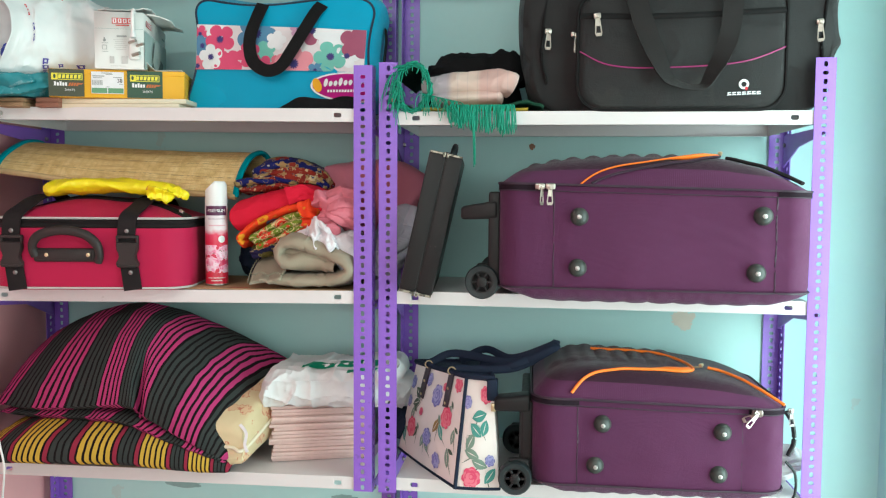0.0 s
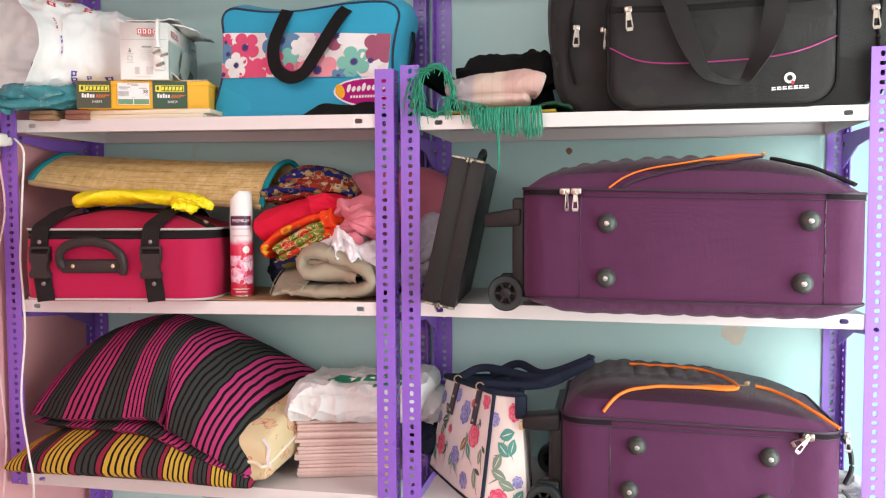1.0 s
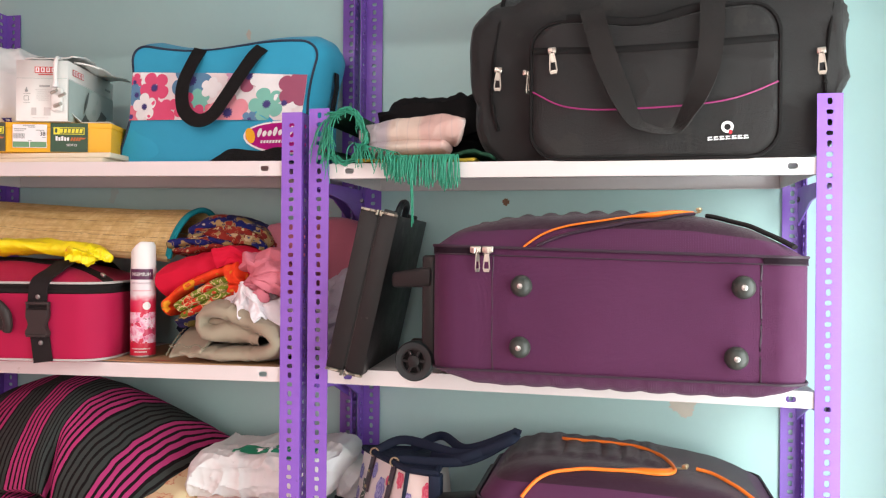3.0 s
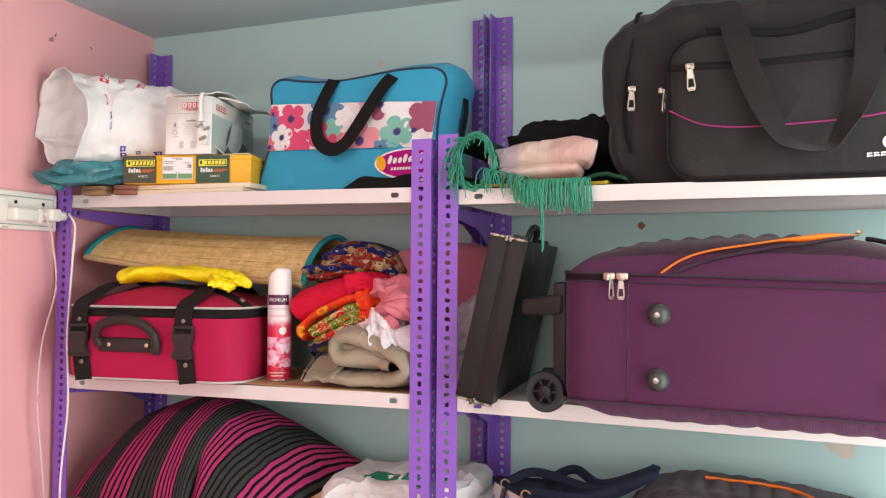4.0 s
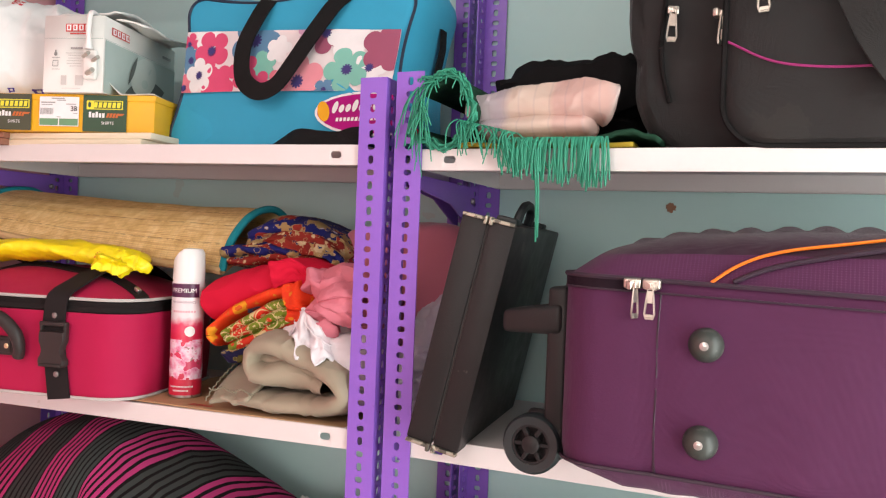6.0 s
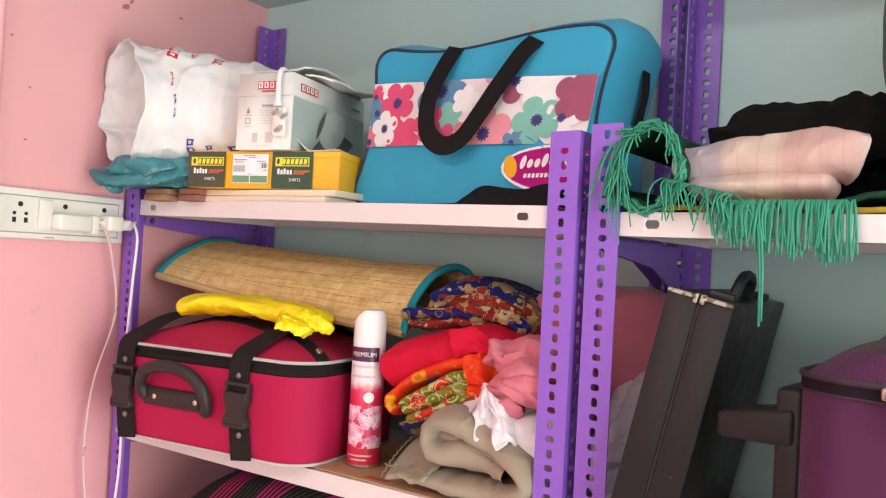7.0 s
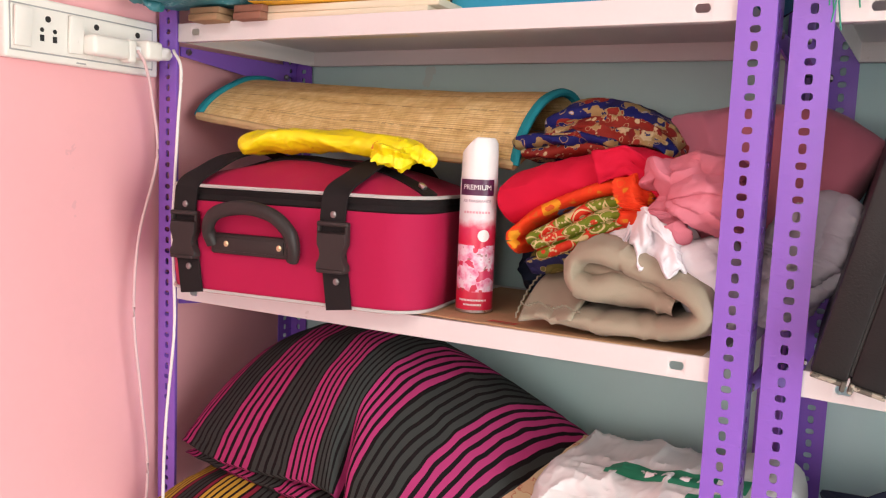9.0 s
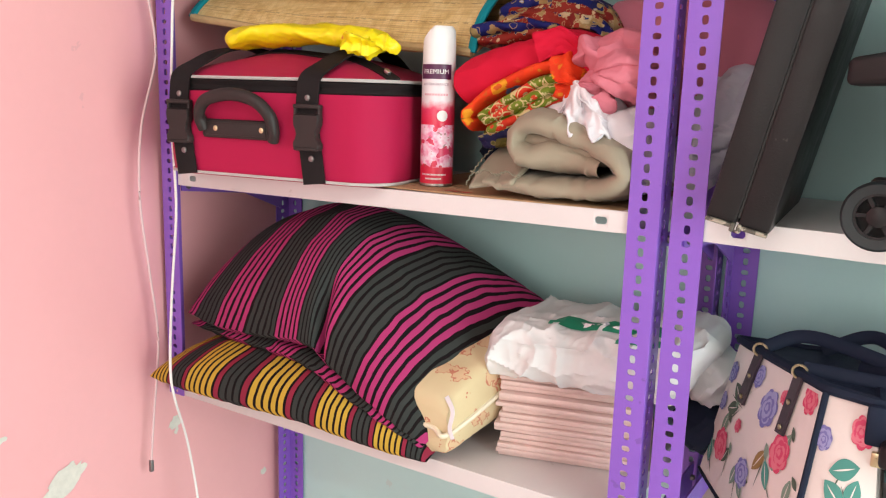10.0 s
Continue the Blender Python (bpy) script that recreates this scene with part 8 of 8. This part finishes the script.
part("side_handle", tube(smooth_line([(0.538, 0.04, 0.195), (0.552, 0.04, 0.17), (0.556, 0.04, 0.13), (0.545, 0.04, 0.10)], 7), 0.007, 8, flat=0.7), M["rubber"], case_b, "black strap handle")
pull(case_b, pose(0.542, 0.02, 0.200, 0, -4, 0), M["chrome"], 0.9)

# loose things at the rack's lower outer corner
solo("plastic_packet", bundle([(0.895, 0.10, R3 + 0.02), (0.915, 0.08, R3 + 0.05), (0.925, 0.10, R3 + 0.085)], 0.05, 0.03, 0.008, 26, 4, 34, 24, floor_z=R3 - 0.004), M["white_plastic"], "crumpled white plastic packet at the shelf end", "plastic bag")
lug = thing("luggage_tag", "yellow flower-shaped tag on a black loop", "tag")
part("loop", tube(smooth_line([(0.893, -0.030, R3 + 0.085), (0.912, -0.034, R3 + 0.06), (0.914, -0.034, R3 + 0.02), (0.906, -0.030, R3 - 0.004)], 7), 0.003, 7), M["rubber"], lug)
bm = bmesh.new()
for y in (0, 0.004):
    bm.faces.new([bm.verts.new((0.904 + px, -0.034 + y, R3 - 0.016 + pz)) for px, pz in petals(0, 0, 0.018, 6, 0.3, 0.4)])
bm.verts.ensure_lookup_table()
for k in range(40):
    bm.faces.new((bm.verts[k], bm.verts[(k + 1) % 40], bm.verts[40 + (k + 1) % 40], bm.verts[40 + k]))
part("flower", bm, M["lemon"], lug, "bright yellow flower")


# ---- on the pink wall ----
def socket_panel():
    # local x runs along the wall towards the racks, y out of the wall is negative
    m = Matrix.Translation((left_x(-0.285), -0.285, 1.551)) @ Matrix.Rotation(math.atan2(1.0, -0.07), 4, "Z")
    c = thing("socket_panel", "white wall socket panel with switches and two sockets", "socket", m)
    w, h, t = 0.275, 0.088, 0.017
    plate = part("plate", rbox(0, w, -t, 0.0, 0, h, 0.004, 3), M["switch_white"], c)
    part("groove", rbox(0.006, w - 0.012, -t - 0.0008, -t + 0.002, 0.010, h - 0.012, 0.0005, 1), M["print_grey"], c)
    part("module_strip", rbox(0.008, w - 0.014, -t - 0.0016, -t + 0.003, 0.012, h - 0.014, 0.001, 1), M["switch_white"], c)
    for x0, x1 in ((0.010, 0.036), (0.098, 0.122)):
        rk = rbox(x0, x1, -0.006, 0.0, 0, h - 0.034, 0.0015, 2)
        ob = part("switch", rk, M["switch_white"], c, "white rocker switch")
        ob.matrix_local = pose(0, -t - 0.001, 0.017, 4, 0, 0)
    f = -t - 0.0015
    for x, z, r in ((0.066, 0.060, 0.0046), (0.056, 0.044, 0.0032), (0.077, 0.044, 0.0032), (0.150, 0.062, 0.0046), (0.230, 0.062, 0.0046)):
        part("socket_hole", lathe([(r, 0), (r, 0.0008)], 14, None, pose(x, f, z, 90, 0, 0)), M["dark_gap"], c)
    for x in (0.056, 0.077):
        part("socket_hole", rbox(x - 0.0035, x + 0.0035, f - 0.0008, f, 0.028, 0.037, 0.0003, 1), M["dark_gap"], c)
    part("lettering_bar", rbox(0.115, 0.132, -t - 0.0006, -t + 0.001, 0.0035, 0.0055, 0.0002, 1), M["print_grey"], c)
    ch = thing("phone_charger", "white phone charger plugged into the socket panel", "charger", m)
    part("charger_body", rbox(0.122, 0.190, f - 0.030, f, 0.018, 0.048, 0.006, 3), M["switch_white"], ch)
    part("usb_plug", rbox(0.188, 0.205, f - 0.028, f - 0.004, 0.014, 0.050, 0.005, 3), M["switch_white"], ch)
    part("usb_plug", rbox(0.204, 0.228, f - 0.024, f - 0.010, 0.024, 0.042, 0.003, 3), M["cap_white"], ch)
    ch2 = thing("phone_charger", "white phone charger plugged into the socket panel", "charger", m)
    part("charger_body", rbox(0.215, 0.248, f - 0.040, f, 0.022, 0.052, 0.006, 3), M["switch_white"], ch2)
    part("usb_plug", rbox(0.246, 0.272, f - 0.034, f - 0.012, 0.026, 0.046, 0.005, 3), M["cap_white"], ch2)
    part("usb_plug", rbox(0.271, 0.284, f - 0.028, f - 0.018, 0.032, 0.040, 0.002, 2), M["cap_white"], ch2)


socket_panel()
solo("charging_cable", tube(smooth_line([(-0.944, -0.078, 1.585), (-0.946, -0.062, 1.565), (-0.953, -0.044, 1.520), (-0.958, -0.028, 1.417), (-0.955, -0.067, 1.287), (-0.953, -0.078, 1.157), (-0.955, -0.062, 1.02), (-0.958, -0.046, 0.88), (-0.957, -0.064, 0.73), (-0.958, -0.073, 0.64)], 8), 0.0024, 8), M["cable_clear"], "thin pale pink-white charging cable hanging down the wall", "cable")
solo("cable_tip", rbox(-0.962, -0.954, -0.077, -0.069, 0.618, 0.642, 0.002, 2), M["steel"], "small metal cable plug at the cable's end", "plug")
solo("charging_cable", tube(smooth_line([(-0.945, -0.005, 1.594), (-0.930, -0.018, 1.590), (-0.902, -0.028, 1.560), (-0.906, -0.030, 1.48), (-0.914, -0.030, 1.37), (-0.916, -0.032, 1.30), (-0.912, -0.032, 1.23), (-0.908, -0.034, 1.13), (-0.914, -0.045, 0.98), (-0.850, -0.105, 0.87), (-0.838, -0.108, 0.81), (-0.895, -0.035, 0.68), (-0.890, -0.015, 0.52), (-0.885, -0.01, 0.30)], 8), 0.0025, 8), M["cable"], "white charging cable hanging in front of the rack", "cable")
solo("conduit", tube([(left_x(-0.268) + 0.006, -0.268, z) for z in (1.64, 1.9, 2.3, 2.88)], 0.010, 12), M["pink_wall"], "pink painted conduit running up from the socket panel", "pipe", kind="structure")
solo("conduit_collar", lathe([(0.013, 0), (0.013, 0.035), (0.011, 0.036)], 14, None, pose(left_x(-0.268) + 0.006, -0.268, 1.66)), M["pink_wall"], "pink painted conduit collar", "pipe", kind="structure")


def patch(label, m, r, stretch, seed, mat):
    """A flake of lost paint with a ragged edge."""
    bm = bmesh.new()
    pts = []
    for k in range(48):
        a = k * math.tau / 48
        q = r * (1 + 0.45 * noise.noise((math.cos(a) * 1.6 + seed, math.sin(a) * 1.6, seed)) + 0.30 * noise.noise((math.cos(a) * 5 + seed, math.sin(a) * 5, 2)))
        pts.append((q * stretch * math.cos(a), q * math.sin(a)))
    fan(bm, pts, lambda x, y: 0.0012)
    ob = solo("paint_patch", bm, M[mat], label, "wall patch", m, kind="structure")
    return ob


def wall_m(y, z, roll):
    return Matrix.Translation((left_x(y), y, z)) @ Matrix.Rotation(math.atan2(1.0, -0.07), 4, "Z") @ UP @ pose(0, 0, 0, 0, 0, roll)


for y, z, r, s, roll, seed in ((-0.245, 0.655, 0.022, 2.4, 34, 1), (0.018, 0.680, 0.012, 1.5, 30, 4), (0.285, 0.460, 0.008, 1.3, 0, 7), (-0.353, 0.78, 0.006, 2.0, 5, 9), (0.02, 0.66, 0.005, 1.6, 60, 12)):
    patch("bare grey-white plaster where pink paint has flaked off", wall_m(y, z, roll), r, s, seed, "plaster")
for y, z, r, s, roll, seed in ((-0.022, 2.014, 0.0050, 1.8, 20, 21), (-0.010, 2.028, 0.0028, 2.4, 60, 22), (-0.243, 1.900, 0.0022, 1.3, 0, 23), (0.111, 2.029, 0.0022, 2.2, -10, 24), (-0.205, 1.817, 0.0020, 1.2, 0, 26), (-0.208, 1.725, 0.0020, 1.6, 40, 27)):
    patch("dull brown smudge on the pink wall", wall_m(y, z, roll), r, s, seed, "smudge")
for x, z, r, s, roll, seed in ((0.745, 1.118, 0.024, 1.3, 0, 3), (-0.30, 1.985, 0.012, 0.5, 0, 6), (-0.30, 1.90, 0.010, 0.9, 0, 8), (0.345, 1.568, 0.008, 1.0, 0, 2)):
    patch("old filler patch on the teal wall" if r > 0.009 else "dark drill mark on the teal wall", pose(x, 0.36, z) @ UP @ pose(0, 0, 0, 0, 0, roll), r, s, seed, "filler" if r > 0.009 else "wood")
for x, z, w, h, seed in ((-0.62, 0.62, 0.05, 0.012, 1), (-0.16, 0.60, 0.035, 0.008, 5)):
    patch("grey scuff mark on the teal wall", pose(x, 0.36, z) @ UP, h, w / h, seed, "scuff")
